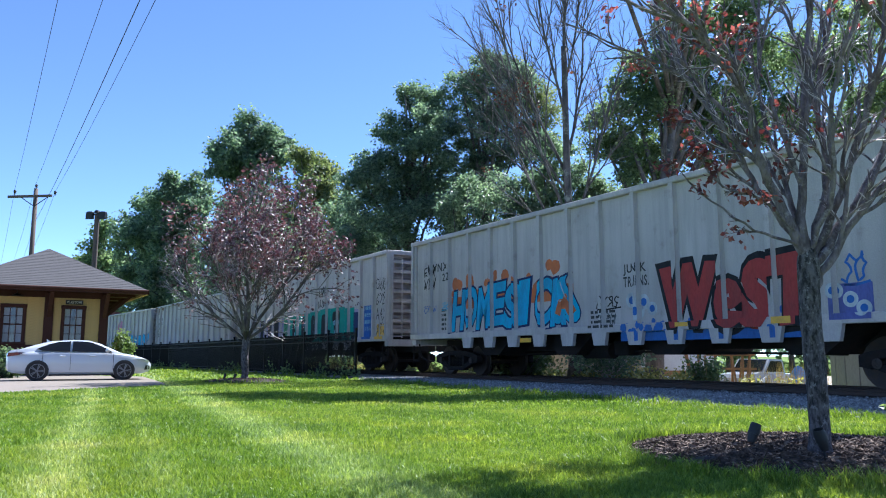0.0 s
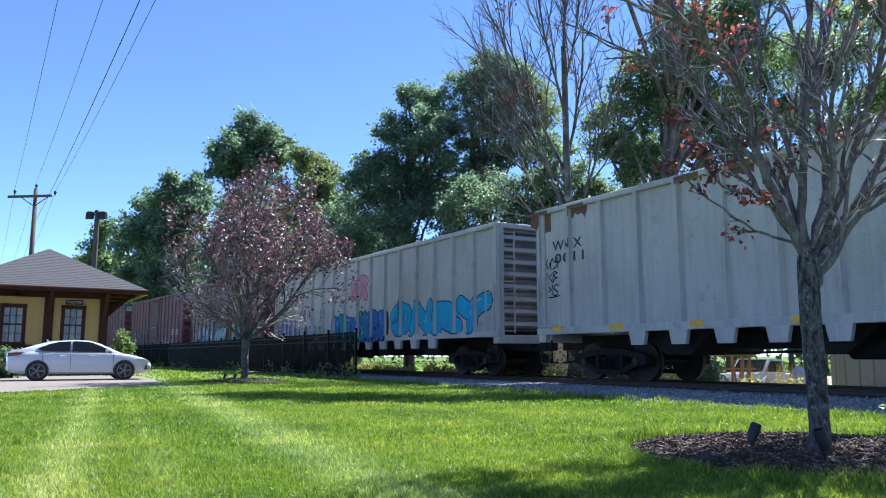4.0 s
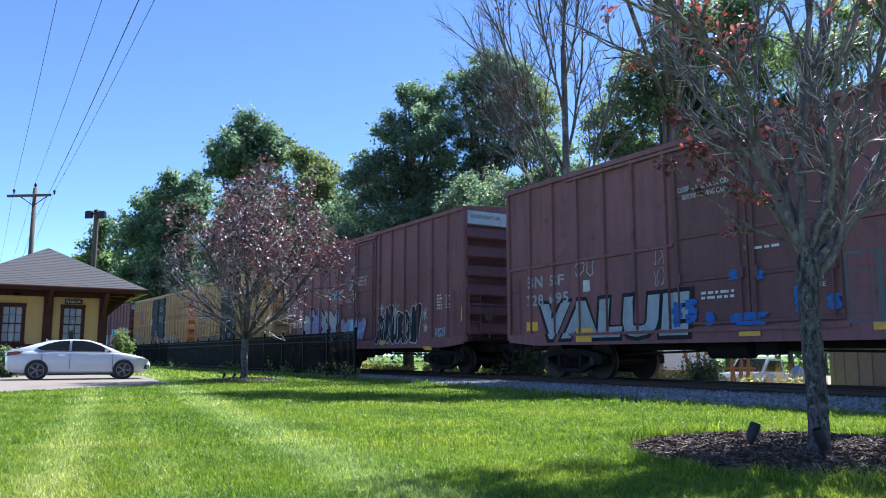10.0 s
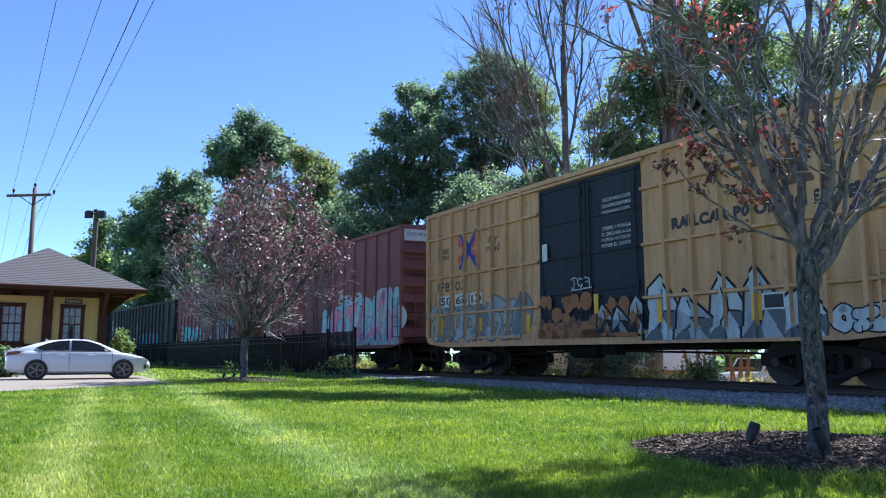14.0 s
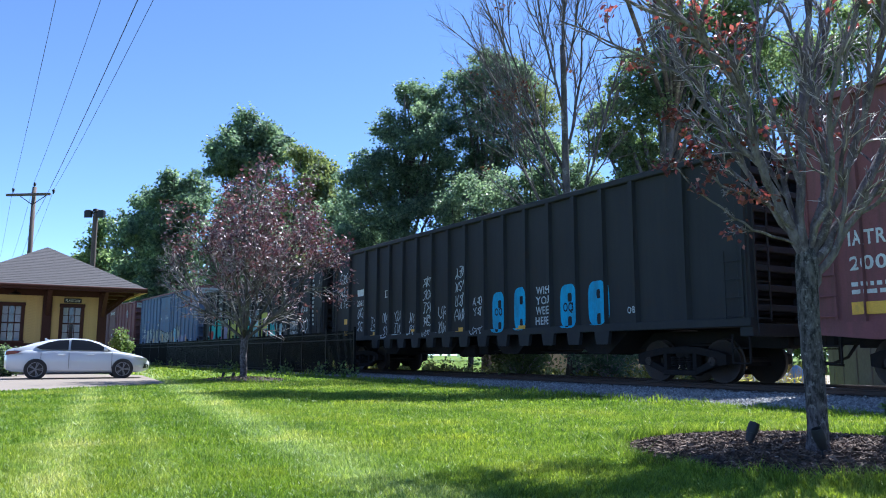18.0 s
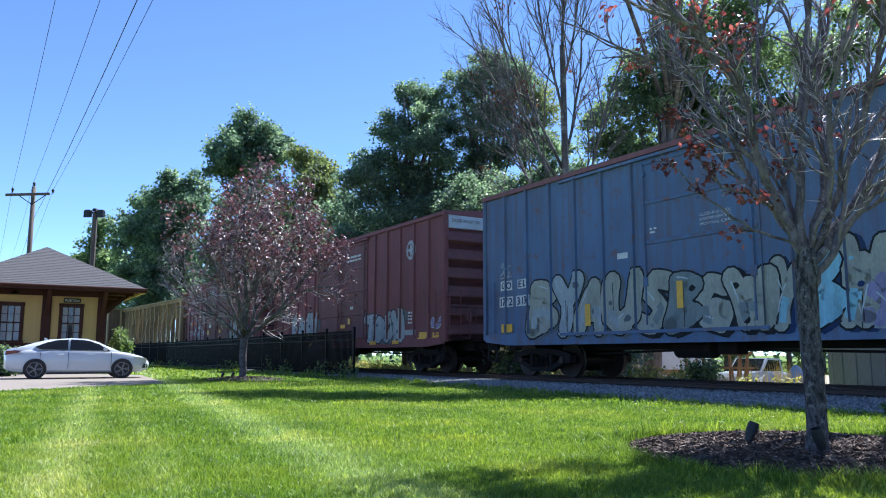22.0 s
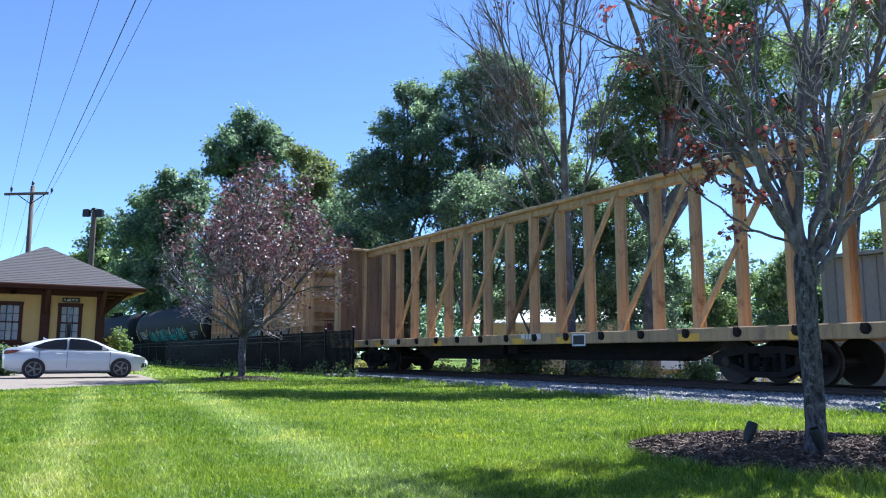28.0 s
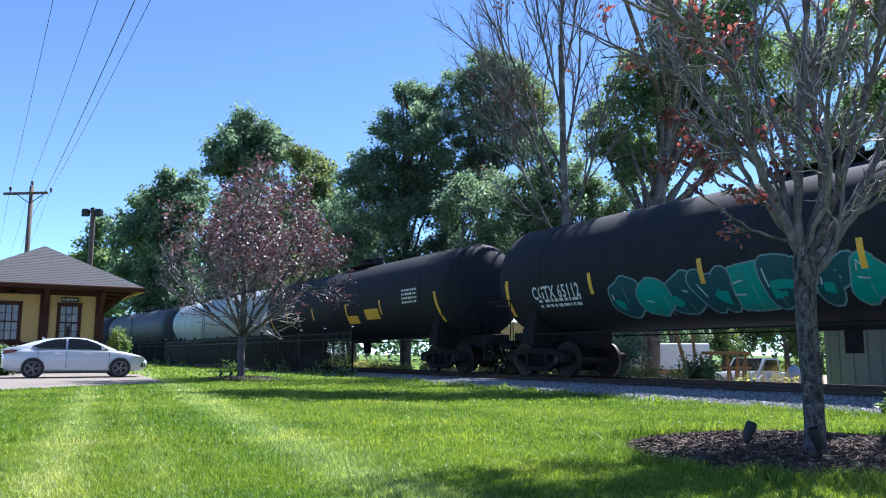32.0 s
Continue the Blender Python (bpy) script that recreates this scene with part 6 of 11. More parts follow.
def centerbeam(label, paint, front, rear):
    """A long flatcar with a truss wall down its middle and a bulkhead at each end."""
    L = rear - front
    car = railcar("centerbeam_flatcar", label, front, rear, "flatcar", inset=3.2)
    top, deck = 4.98, 1.06
    part("deck", Shape().box(-L / 2, L / 2, -1.38, 1.38, deck - 0.12, deck + 0.02), paint, car)
    for sy in (-1, 1):
        part("side_sill", Shape().box(-L / 2, L / 2, sy * 1.46 - 0.06, sy * 1.46 + 0.06, deck - 0.20, deck + 0.08, 0.02), paint, car)
    part("centre_sill", Shape().prism([(-L / 2 + 0.3, deck - 0.1), (L / 2 - 0.3, deck - 0.1), (L / 2 - 4.8, deck - 0.15), (L / 2 - 6.0, 0.45), (-L / 2 + 6.0, 0.45), (-L / 2 + 4.8, deck - 0.15)], "y", -0.3, 0.3), UNDER, car)
    part("top_chord", Shape().box(-L / 2 + 0.1, L / 2 - 0.1, -0.28, 0.28, top - 0.10, top, 0.02).box(-L / 2 + 0.1, L / 2 - 0.1, -0.12, 0.12, top - 0.28, top - 0.1), paint, car)
    n = 18
    xs = [-L / 2 + 0.75 + (L - 1.5) * i / n for i in range(n + 1)]
    pm = Shape().prism([(-0.065, -0.15), (0.065, -0.15), (0.065, -0.13), (0.02, -0.1), (0.02, 0.1), (0.065, 0.13), (0.065, 0.15), (-0.065, 0.15), (-0.065, 0.13), (-0.02, 0.1), (-0.02, -0.1), (-0.065, -0.13)], "z", deck, top - 0.1).mesh("column", paint)
    for x in xs[1:-1]:
        part("column", pm, None, car, at=(x, 0, 0))
    for i in list(range(2, n // 2, 2)) + list(range(n // 2 - 1, n - 2, 2)):
        up = i < n // 2 - 1 or i % 2 == 0
        a, b = xs[i], xs[i + 2]
        z0, z1 = (deck + 0.05, top - 0.2) if up else (top - 0.2, deck + 0.05)
        part("diagonal_brace", Shape().prism([(a - 0.06, z0), (a + 0.08, z0), (b + 0.06, z1), (b - 0.08, z1)], "y", -0.19, -0.11), paint, car)
    tm = Shape().box(-0.06, 0.06, -0.09, 0.07, -0.12, 0.05, 0.015).rod((0, -0.04, -0.05), (0, 0.05, -0.05), 0.1, 10).mesh("tie_down_winch", UNDER)
    for i in range(18):
        part("tie_down_winch", tm, None, car, at=(-L / 2 + 0.9 + (L - 1.8) * i / 17, -1.5, deck + 0.02))
    for sx in (1, -1):
        m = pose(0, 0, 0, 0, 0, 0 if sx > 0 else 180)
        bulk = part("bulkhead", Shape().box(L / 2 - 0.40, L / 2 - 0.34, -1.40, 1.40, deck, top - 0.02), BULKHEAD, car, "rusty bulkhead wall with its shadow put into the paint", at=m)
        for y in (-1.40, 0.25, 1.40):
            part("bulkhead_post", Shape().box(L / 2 - 0.55, L / 2 - 0.18, y - 0.07, y + 0.07, deck, top, 0.01), paint, bulk)
        for k in range(7):
            z = deck + 0.3 + (top - deck - 0.6) * k / 6
            part("bulkhead_rail", Shape().box(L / 2 - 0.36, L / 2 - 0.22, -1.35, 1.35, z - 0.05, z + 0.05, 0.01), BULKHEAD, bulk)
        part("bulkhead_cap", Shape().box(L / 2 - 0.6, L / 2 - 0.12, -1.5, 1.5, top - 0.06, top + 0.05, 0.015), paint, bulk)
        ladder(car, paint, sx * (L / 2 - 0.1), -1.1, deck + 0.1, top - 0.3, 90 * sx)
        part("stirrup_step", step_shape(0.42, deck - 0.1), UNDER, car, at=pose(sx * (L / 2 - 0.3), -1.45, 0))
    brake_rigging(car, paint, L)
    return car, L, []


def tank_car(label, paint, front, rear, radius=1.52, axis=2.70, rail=True, climb=True):
    """A tank car: a welded drum with domed heads on two stub sills."""
    L = rear - front
    car = railcar("tank_car", label, front, rear, "tank car", inset=2.1)
    half = L / 2 - 0.55
    prof = []
    for i in range(9):
        a = math.pi / 2 * i / 8
        prof.append((radius * math.sin(a), -half - 0.02 - 0.62 * (math.cos(a) - 1) - 0.0))
    left = [(r, t) for r, t in prof]
    drum = left + [(radius + 0.0, -half + 2.2), (radius + 0.012, -half + 2.21), (radius + 0.012, -half + 2.27), (radius, -half + 2.28), (radius, half - 2.28), (radius + 0.012, half - 2.27), (radius + 0.012, half - 2.21), (radius, half - 2.2)] + [(r, -t) for r, t in reversed(left)]
    tank = part("tank", Shape().lathe(drum, (0, 0, axis), "x", 56), paint, car, smooth=40)
    part("top_platform", Shape().box(-1.35, 1.35, -0.62, 0.62, axis + radius + 0.02, axis + radius + 0.06).box(-1.3, 1.3, -0.1, 0.1, axis + radius - 0.15, axis + radius + 0.03), UNDER, tank)
    part("manway", Shape().lathe([(0.36, -0.1), (0.36, 0.30), (0.42, 0.30), (0.42, 0.36), (0.0, 0.40)], (0, 0, axis + radius), "z", 24), paint, tank)
    part("valve_housing", Shape().lathe([(0.22, -0.1), (0.22, 0.35), (0.0, 0.4)], (0.95, 0, axis + radius), "z", 20), paint, tank)
    if rail:
        rs = Shape()
        for x in (-1.5, -0.5, 0.5, 1.5):
            for y in (-0.88, 0.88):
                rs.rod((x, y, axis + radius - 0.2), (x, y, axis + radius + 0.62), 0.02, 6)
        for z in (0.35, 0.62):
            for y in (-0.88, 0.88):
                rs.rod((-1.5, y, axis + radius + z), (1.5, y, axis + radius + z), 0.018, 6)
        part("handrail", rs, UNDER, tank)
    for sx in (1, -1):
        part("stub_sill", Shape().box(L / 2 - 3.6, L / 2 - 0.1, -0.32, 0.32, 0.78, 1.22, 0.02).box(L / 2 - 2.35, L / 2 - 1.85, -1.35, 1.35, 0.9, 1.3, 0.02).prism([(-1.3, 1.25), (1.3, 1.25), (1.15, 1.9), (0.7, 1.45), (0, 1.25), (-0.7, 1.45), (-1.15, 1.9)], "x", L / 2 - 2.3, L / 2 - 1.9).box(L / 2 - 0.35, L / 2, -1.45, 1.45, 0.92, 1.0), UNDER, car, at=pose(0, 0, 0, 0, 0, 0 if sx > 0 else 180))
        hr = Shape()
        for y in (-1.42, 1.42):
            hr.rod((L / 2 - 0.2, y, 0.95), (L / 2 - 0.2, y, 2.1), 0.018, 6).rod((L / 2 - 1.4, y, 1.0), (L / 2 - 1.4, y, 2.1), 0.018, 6).rod((L / 2 - 1.4, y, 2.1), (L / 2 - 0.2, y, 2.1), 0.018, 6)
        hr.rod((L / 2 - 0.2, -1.42, 2.1), (L / 2 - 0.2, 1.42, 2.1), 0.018, 6)
        part("end_handrail", hr, UNDER, car, at=pose(0, 0, 0, 0, 0, 0 if sx > 0 else 180))
        for y in (-1.43, 1.43):
            part("stirrup_step", step_shape(0.42, 0.95), UNDER, car, at=pose(sx * (L / 2 - 0.3), y, 0))
    if climb:
        part("side_ladder", ladder_shape(0.6, axis + radius - 0.6), UNDER, car, at=pose(0, -radius - 0.08, 0))
    part("running_rail", Shape().rod((-L / 2 + 2.4, -1.45, 1.12), (L / 2 - 2.4, -1.45, 1.12), 0.022, 6).rod((-L / 2 + 2.4, 1.45, 1.12), (L / 2 - 2.4, 1.45, 1.12), 0.022, 6), UNDER, car)
    part("bottom_outlet", Shape().rod((0, 0, axis - radius + 0.05), (0, 0, 0.62), 0.16, 12).box(-0.9, 0.9, -0.2, 0.2, axis - radius - 0.12, axis - radius + 0.05, 0.03), UNDER, car)
    return car, L, []


# ---- the cars, in order ----
rnd = random.Random(5)
Y_BELTS = (1.87, 3.07, 4.35)

car, L, posts = open_hopper("weathered light grey open hopper car with red and blue graffiti", GREY_PAINT, 4.4, 23.24)
art = Art()
art.word("WNX", -8.26, 3.34, 1.12, 0.26, BLACK_DECAL, 0, 0.008)
art.word("232", -7.46, 3.0, 0.55, 0.24, BLACK_DECAL, 0, 0.007)
art.scrawl(-8.67, 2.76, 0.79, 0.88, ink("black"), rnd, 0.06, 3)
art.stencil(-7.51, 2.01, 0.48, 5, BLACK_DECAL, rnd, 0.081, 0.067)
art.scrawl(-8.66, 2.01, 0.79, 0.28, ink("blue"), rnd, 0.045, 4)
art.scrawl(-7.49, 2.08, 0.76, 0.25, ink("cyan"), rnd, 0.045, 4)
art.scrawl(-0.2, 1.71, 0.77, 0.33, ink("black"), rnd, 0.05, 5)
art.scrawl(-0.15, 1.29, 0.6, 0.36, ink("grey"), rnd, 0.035, 6)
art.word("JUNK", 0.73, 2.44, 0.69, 0.26, BLACK_DECAL, 0, 0.008)
art.word("TRAINS.", 0.72, 2.18, 0.79, 0.23, BLACK_DECAL, 0, 0.007)
art.stencil(-0.43, 1.61, 0.88, 4, BLACK_DECAL, rnd, 0.065, 0.053)
art.scrawl(6.05, 1.83, 0.45, 0.58, ink("blue"), rnd, 0.06, 4)
art.bar(2.32, 1.21, 0.35, 0.09, YELLOW_DECAL, 5)
art.bar(4.65, 1.19, 0.41, 0.13, YELLOW_DECAL, 5)
art.bar(-3.31, 0.96, 0.5, 0.12, YELLOW_DECAL, 5)
art.lay("stencil_paint", car, "black stencils and tags on the hopper side", 1.44, posts, 0.11, bands=HOPPER_BANDS)
art = Art()
art.flames(-6.94, 2.02, 5.89, 1.14, ink("orange"), rnd)
for k, (ch, up) in enumerate(zip("HOMESICK", (0.0, 0.06, 0.02, 0.10, 0.0, 0.08, 0.03, 0.0))):
    gx = -6.85 + 0.70 * k
    for mat, lay, fat in ((ink("navy"), 1 + 0.3 * (k % 2), 0.13), (ink("azure"), 3 + 0.3 * (k % 2), 0.07), (ink("cyan"), 4 + 0.3 * (k % 2), 0.02)):
        art.word(ch, gx, 1.42 + up, 0.60 if ch != "I" else 0.26, 1.10, mat, lay, fat, 0.04, 0.14)
art.throwup(-1.75, 1.40, 0.85, 1.25, 1, ink("azure"), ink("navy"), rnd, second=ink("orange"))
art.lay("graffiti", car, "blue graffiti lettering with orange flames", 1.44, posts, 0.11, bands=HOPPER_BANDS)
art = Art()
art.flames(0.58, 0.93, 4.76, 0.6, ink("blue"), rnd)
art.word("WeST", 1.88, 1.23, 3.5, 1.21, ink("black"), 1, 0.21, 0.05, 0.05)
art.word("WeST", 1.91, 1.27, 3.44, 1.13, ink("red"), 3, 0.12, 0.05, 0.05)
art.disc(0.97, 1.86, 0.18, ink("white"), 2)
art.disc(0.97, 1.86, 0.09, ink("blue"), 3)
art.disc(1.34, 1.8, 0.18, ink("white"), 2)
art.disc(1.34, 1.8, 0.09, ink("blue"), 3)
art.disc(1.16, 1.6, 0.2, ink("white"), 2)
art.disc(1.16, 1.6, 0.1, ink("blue"), 3)
art.disc(1.59, 1.64, 0.15, ink("white"), 2)
art.disc(1.59, 1.64, 0.08, ink("blue"), 3)
art.disc(6.15, 1.56, 0.14, ink("white"), 2)
art.disc(6.15, 1.56, 0.07, ink("blue"), 3)
art.disc(5.89, 1.72, 0.14, ink("white"), 2)
art.disc(5.89, 1.72, 0.07, ink("blue"), 3)
art.disc(6.38, 1.4, 0.14, ink("white"), 2)
art.disc(6.38, 1.4, 0.07, ink("blue"), 3)
art.bar(5.8, 1.21, 0.75, 0.63, ink("violet"), 0)
art.lay("graffiti", car, "red graffiti letters on a blue cloud", 1.44, posts, 0.11, bands=HOPPER_BANDS)

car, L, posts = open_hopper("weathered light grey open hopper car with green and black graffiti", GREY_PAINT, 25.01, 43.69)
art = Art()
art.word("WNX", -8.61, 3.35, 1.15, 0.24, BLACK_DECAL, 0, 0.007)
art.word("481", -7.95, 3.0, 0.6, 0.24, BLACK_DECAL, 0, 0.007)
art.scrawl(-9.14, 2.78, 0.72, 1.07, ink("black"), rnd, 0.06, 3)
art.stencil(-6.59, 3.19, 0.63, 9, BLACK_DECAL, rnd, 0.114, 0.094)
art.scrawl(-9.12, 1.31, 0.8, 1.12, ink("black"), rnd, 0.07, 2)
art.scrawl(-8.1, 1.35, 0.8, 1.02, ink("black"), rnd, 0.07, 2)
art.word("PB!", -1.98, 3.16, 0.65, 0.42, BLACK_DECAL, 0, 0.013)
art.word("OQB", -1.94, 2.78, 0.73, 0.24, BLACK_DECAL, 0, 0.007)
art.word("PB!", 2.94, 3.14, 0.57, 0.46, BLACK_DECAL, 0, 0.014)
art.word("OQB", 2.98, 2.71, 0.63, 0.24, BLACK_DECAL, 0, 0.007)
art.scrawl(8.23, 1.33, 0.83, 2.25, ink("black"), rnd, 0.05, 7)
art.scrawl(2.48, 2.66, 0.65, 0.92, ink("black"), rnd, 0.06, 3)
art.lay("stencil_paint", car, "black stencils and tags on the hopper side", 1.44, posts, 0.11, bands=HOPPER_BANDS)
art = Art()
art.bar(-5.69, 1.25, 3.75, 1.19, ink("mauve"), 0)
art.bar(-1.94, 1.21, 0.75, 1.26, ink("green"), 1)
art.bar(-5.5, 1.28, 0.79, 1.14, ink("black"), 2)
art.bar(-4.29, 1.28, 0.59, 1.1, ink("black"), 2)
art.bar(-3.49, 1.57, 0.99, 0.85, ink("black"), 2)
art.bar(-3.06, 1.29, 0.55, 0.61, ink("black"), 2)
art.bar(-1.19, 1.24, 1.44, 1.23, ink("teal"), 0)
art.bar(0.26, 1.22, 1.26, 1.29, ink("teal"), 1)
art.bar(1.52, 1.2, 1.18, 1.35, ink("teal"), 0)
art.bar(2.71, 1.2, 1.15, 1.41, ink("teal"), 1)
art.bar(3.86, 1.2, 1.48, 1.4, ink("teal"), 0)
art.bar(5.35, 1.21, 0.93, 1.32, ink("teal"), 1)
art.blob(-0.71, 1.26, 0.67, 1.07, ink("black"), 3)
art.blob(-0.43, 1.47, 0.13, 0.24, ink("sky"), 4)
art.blob(-0.43, 1.9, 0.13, 0.24, ink("sky"), 4)
art.blob(0.46, 1.27, 0.71, 1.11, ink("black"), 3)
art.blob(0.76, 1.49, 0.14, 0.24, ink("sky"), 4)
art.blob(0.76, 1.94, 0.14, 0.24, ink("sky"), 4)
art.blob(1.65, 1.24, 0.75, 1.16, ink("black"), 3)
art.blob(1.96, 1.47, 0.15, 0.26, ink("sky"), 4)
art.blob(1.96, 1.94, 0.15, 0.26, ink("sky"), 4)
art.blob(2.86, 1.28, 0.76, 1.12, ink("black"), 3)
art.blob(3.18, 1.5, 0.15, 0.25, ink("sky"), 4)
art.blob(3.18, 1.95, 0.15, 0.25, ink("sky"), 4)
art.blob(4.07, 1.98, 0.78, 0.47, ink("black"), 3)
art.blob(4.4, 2.07, 0.16, 0.1, ink("sky"), 4)
art.blob(4.4, 2.26, 0.16, 0.1, ink("sky"), 4)
art.blob(4.23, 1.27, 0.59, 0.98, ink("black"), 3)
art.blob(4.48, 1.47, 0.12, 0.22, ink("sky"), 4)
art.blob(4.48, 1.86, 0.12, 0.22, ink("sky"), 4)
art.word("OQB", 4.2, 1.86, 0.58, 0.21, ink("sky"), 5, 0.006)
art.word("WISH", -1.81, 2.02, 0.56, 0.18, ink("black"), 3, 0.005)
art.word("YOU", -1.82, 1.79, 0.57, 0.18, ink("black"), 3, 0.005)
art.word("WERE", -1.82, 1.55, 0.56, 0.18, ink("black"), 3, 0.005)
art.word("HERE", -1.83, 1.32, 0.56, 0.18, ink("black"), 3, 0.005)
art.bar(6.03, 1.26, 0.74, 1.18, ink("mauve"), 0)
art.bar(6.19, 1.31, 0.48, 1.01, ink("navy"), 1)
art.bar(7.18, 1.24, 0.79, 1.28, ink("blue"), 0)
art.bar(8.31, 1.21, 0.68, 0.56, YELLOW_DECAL, 0)
art.stencil(7.23, 2.35, 0.65, 4, ink("sky"), rnd, 0.144, 0.118)
art.lay("graffiti", car, "teal panel with black block graffiti", 1.44, posts, 0.11, bands=HOPPER_BANDS)
art = Art()
for i, ch in enumerate("DRUGSKILL"):
    art.word(ch, -5.76 + 1.165 * i, 0.90, 0.20, 0.22, ink("black"), 0, 0.012)
art.lay("stencil_paint", car, "black letters on the slope bays", 1.55)

car, L, posts = open_hopper("plain light grey open hopper car with rust along the top", GREY_PAINT, 45.28, 64.54)
art = Art()
art.rust(-0.1, 4.01, 0.94, 0.46, rnd)
art.rust(1.05, 4.17, 1.01, 0.27, rnd)
art.rust(-3.43, 4.08, 0.62, 0.36, rnd)
art.rust(2.24, 4.08, 0.69, 0.29, rnd)
art.rust(-4.75, 4.25, 0.66, 0.19, rnd)
art.rust(-1.4, 4.28, 0.88, 0.14, rnd)
art.rust(-8.31, 4.03, 0.64, 0.37, rnd)
art.rust(-9.96, 3.8, 0.87, 0.63, rnd)
art.word("WNX", -9.04, 3.33, 1.13, 0.24, BLACK_DECAL, 0, 0.007)
art.word("0011", -8.95, 2.99, 1.11, 0.24, BLACK_DECAL, 0, 0.007)
art.scrawl(-9.28, 2.13, 0.47, 1.08, ink("black"), rnd, 0.05, 3)
art.bar(3.77, 1.19, 0.56, 0.13, YELLOW_DECAL, 0)
art.bar(1.48, 1.2, 0.46, 0.11, YELLOW_DECAL, 0)
art.bar(-2.14, 1.18, 0.45, 0.15, YELLOW_DECAL, 0)
art.bar(6.23, 1.21, 0.49, 0.14, YELLOW_DECAL, 0)
art.bar(-4.49, 1.19, 0.36, 0.13, YELLOW_DECAL, 0)
art.bar(-6.9, 1.2, 0.47, 0.14, YELLOW_DECAL, 0)
art.bar(-8.98, 1.22, 0.33, 0.16, YELLOW_DECAL, 0)
art.stencil(8.46, 1.96, 0.2, 4, BLACK_DECAL, rnd, 0.044, 0.036)
art.lay("stencil_paint", car, "stencils, reflectors and rust patches", 1.44, posts, 0.11, bands=HOPPER_BANDS)

car, L, posts = open_hopper("light grey open hopper car with blue and green graffiti", GREY_PAINT, 66.36, 85.69)
art = Art()
art.word("W  NX", -8.38, 3.35, 1.09, 0.25, BLACK_DECAL, 0, 0.008)
art.word("00 316", -8.4, 2.96, 1.25, 0.24, BLACK_DECAL, 0, 0.007)
art.scrawl(-6.4, 2.29, 0.69, 0.44, ink("black"), rnd, 0.08, 4)
art.scrawl(-3.93, 2.22, 0.49, 0.41, ink("black"), rnd, 0.08, 4)
art.scrawl(-5.28, 2.28, 0.25, 0.4, ink("black"), rnd, 0.08, 4)
art.scrawl(-6.42, 2.02, 0.84, 0.23, ink("red"), rnd, 0.045, 5)
art.scrawl(-4.0, 1.96, 0.52, 0.18, ink("red"), rnd, 0.045, 5)
art.scrawl(-9.31, 1.35, 0.31, 0.78, ink("black"), rnd, 0.06, 3)
art.word("O", -6.84, 1.93, 0.23, 0.26, ink("violet"), 0, 0.008)
art.word("Q", -6.86, 1.62, 0.24, 0.26, ink("violet"), 0, 0.008)
art.word("B", -6.88, 1.31, 0.24, 0.25, ink("violet"), 0, 0.008)
art.bar(-8.37, 1.24, 0.38, 0.24, YELLOW_DECAL, 4)
art.lay("stencil_paint", car, "black stencils and red tags", 1.44, posts, 0.11, bands=HOPPER_BANDS)
art = Art()
art.blob(-8.89, 1.22, 0.88, 1.17, ink("black"), 0)
art.blob(-8.84, 1.27, 0.78, 1.07, ink("violet"), 1)
art.blob(-8.56, 1.45, 0.18, 0.23, ink("black"), 2)
art.blob(-7.77, 1.21, 0.88, 1.17, ink("black"), 0)
art.blob(-7.72, 1.26, 0.78, 1.07, ink("violet"), 1)
art.blob(-7.44, 1.44, 0.18, 0.23, ink("black"), 2)
art.throwup(-6.42, 1.23, 0.88, 0.7, 1, ink("grey"), ink("black"), rnd)
art.throwup(-5.28, 1.26, 0.85, 0.66, 1, ink("silver"), ink("black"), rnd)
art.throwup(-3.99, 1.21, 0.48, 0.65, 1, ink("green"), ink("black"), rnd)
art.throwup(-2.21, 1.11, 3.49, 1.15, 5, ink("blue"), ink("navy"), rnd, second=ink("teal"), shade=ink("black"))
art.throwup(1.3, 1.14, 1.2, 1.18, 2, ink("blue"), ink("navy"), rnd, shade=ink("black"))
art.throwup(-0.58, 2.75, 1.41, 0.94, 2, ink("pink"), ink("red"), rnd)
art.throwup(2.98, 1.25, 6.06, 1.21, 4, ink("cyan"), ink("navy"), rnd)
art.lay("graffiti", car, "violet, silver and blue graffiti shapes", 1.44, posts, 0.11, bands=HOPPER_BANDS)

car, L, posts = boxcar("dark red-brown boxcar with bright graffiti along the bottom", BROWN_PAINT, 87.71, 102.88, door=(-1.56, 1.46), twin=False, sign=False)
art = Art()
art.stencil(0.17, 3.53, 0.82, 3, WHITE_DECAL, rnd, 0.062, 0.051)
art.stencil(5.91, 2.48, 0.43, 4, WHITE_DECAL, rnd, 0.061, 0.05)
art.stencil(6.6, 2.47, 0.45, 4, WHITE_DECAL, rnd, 0.07, 0.057)
art.bar(-2.46, 2.65, 0.55, 0.2, ink("cyan"), 0)
art.bar(6.61, 1.19, 0.47, 0.25, YELLOW_DECAL, 8)
art.bar(7.33, 1.26, 0.47, 0.14, YELLOW_DECAL, 8)
art.bar(1.09, 1.21, 0.25, 0.24, YELLOW_DECAL, 8)
art.bar(2.0, 1.23, 0.23, 0.22, YELLOW_DECAL, 8)
art.bar(4.41, 1.26, 0.18, 0.14, YELLOW_DECAL, 8)
art.bar(6.58, 1.59, 0.5, 0.37, WHITE_DECAL, 0)
art.bar(6.64, 1.63, 0.38, 0.3, BLACK_DECAL, 1)
art.scrawl(-7.44, 2.87, 0.63, 1.03, ink("white"), rnd, 0.05, 4)
art.scrawl(-6.81, 2.71, 0.61, 1.05, ink("white"), rnd, 0.05, 4)
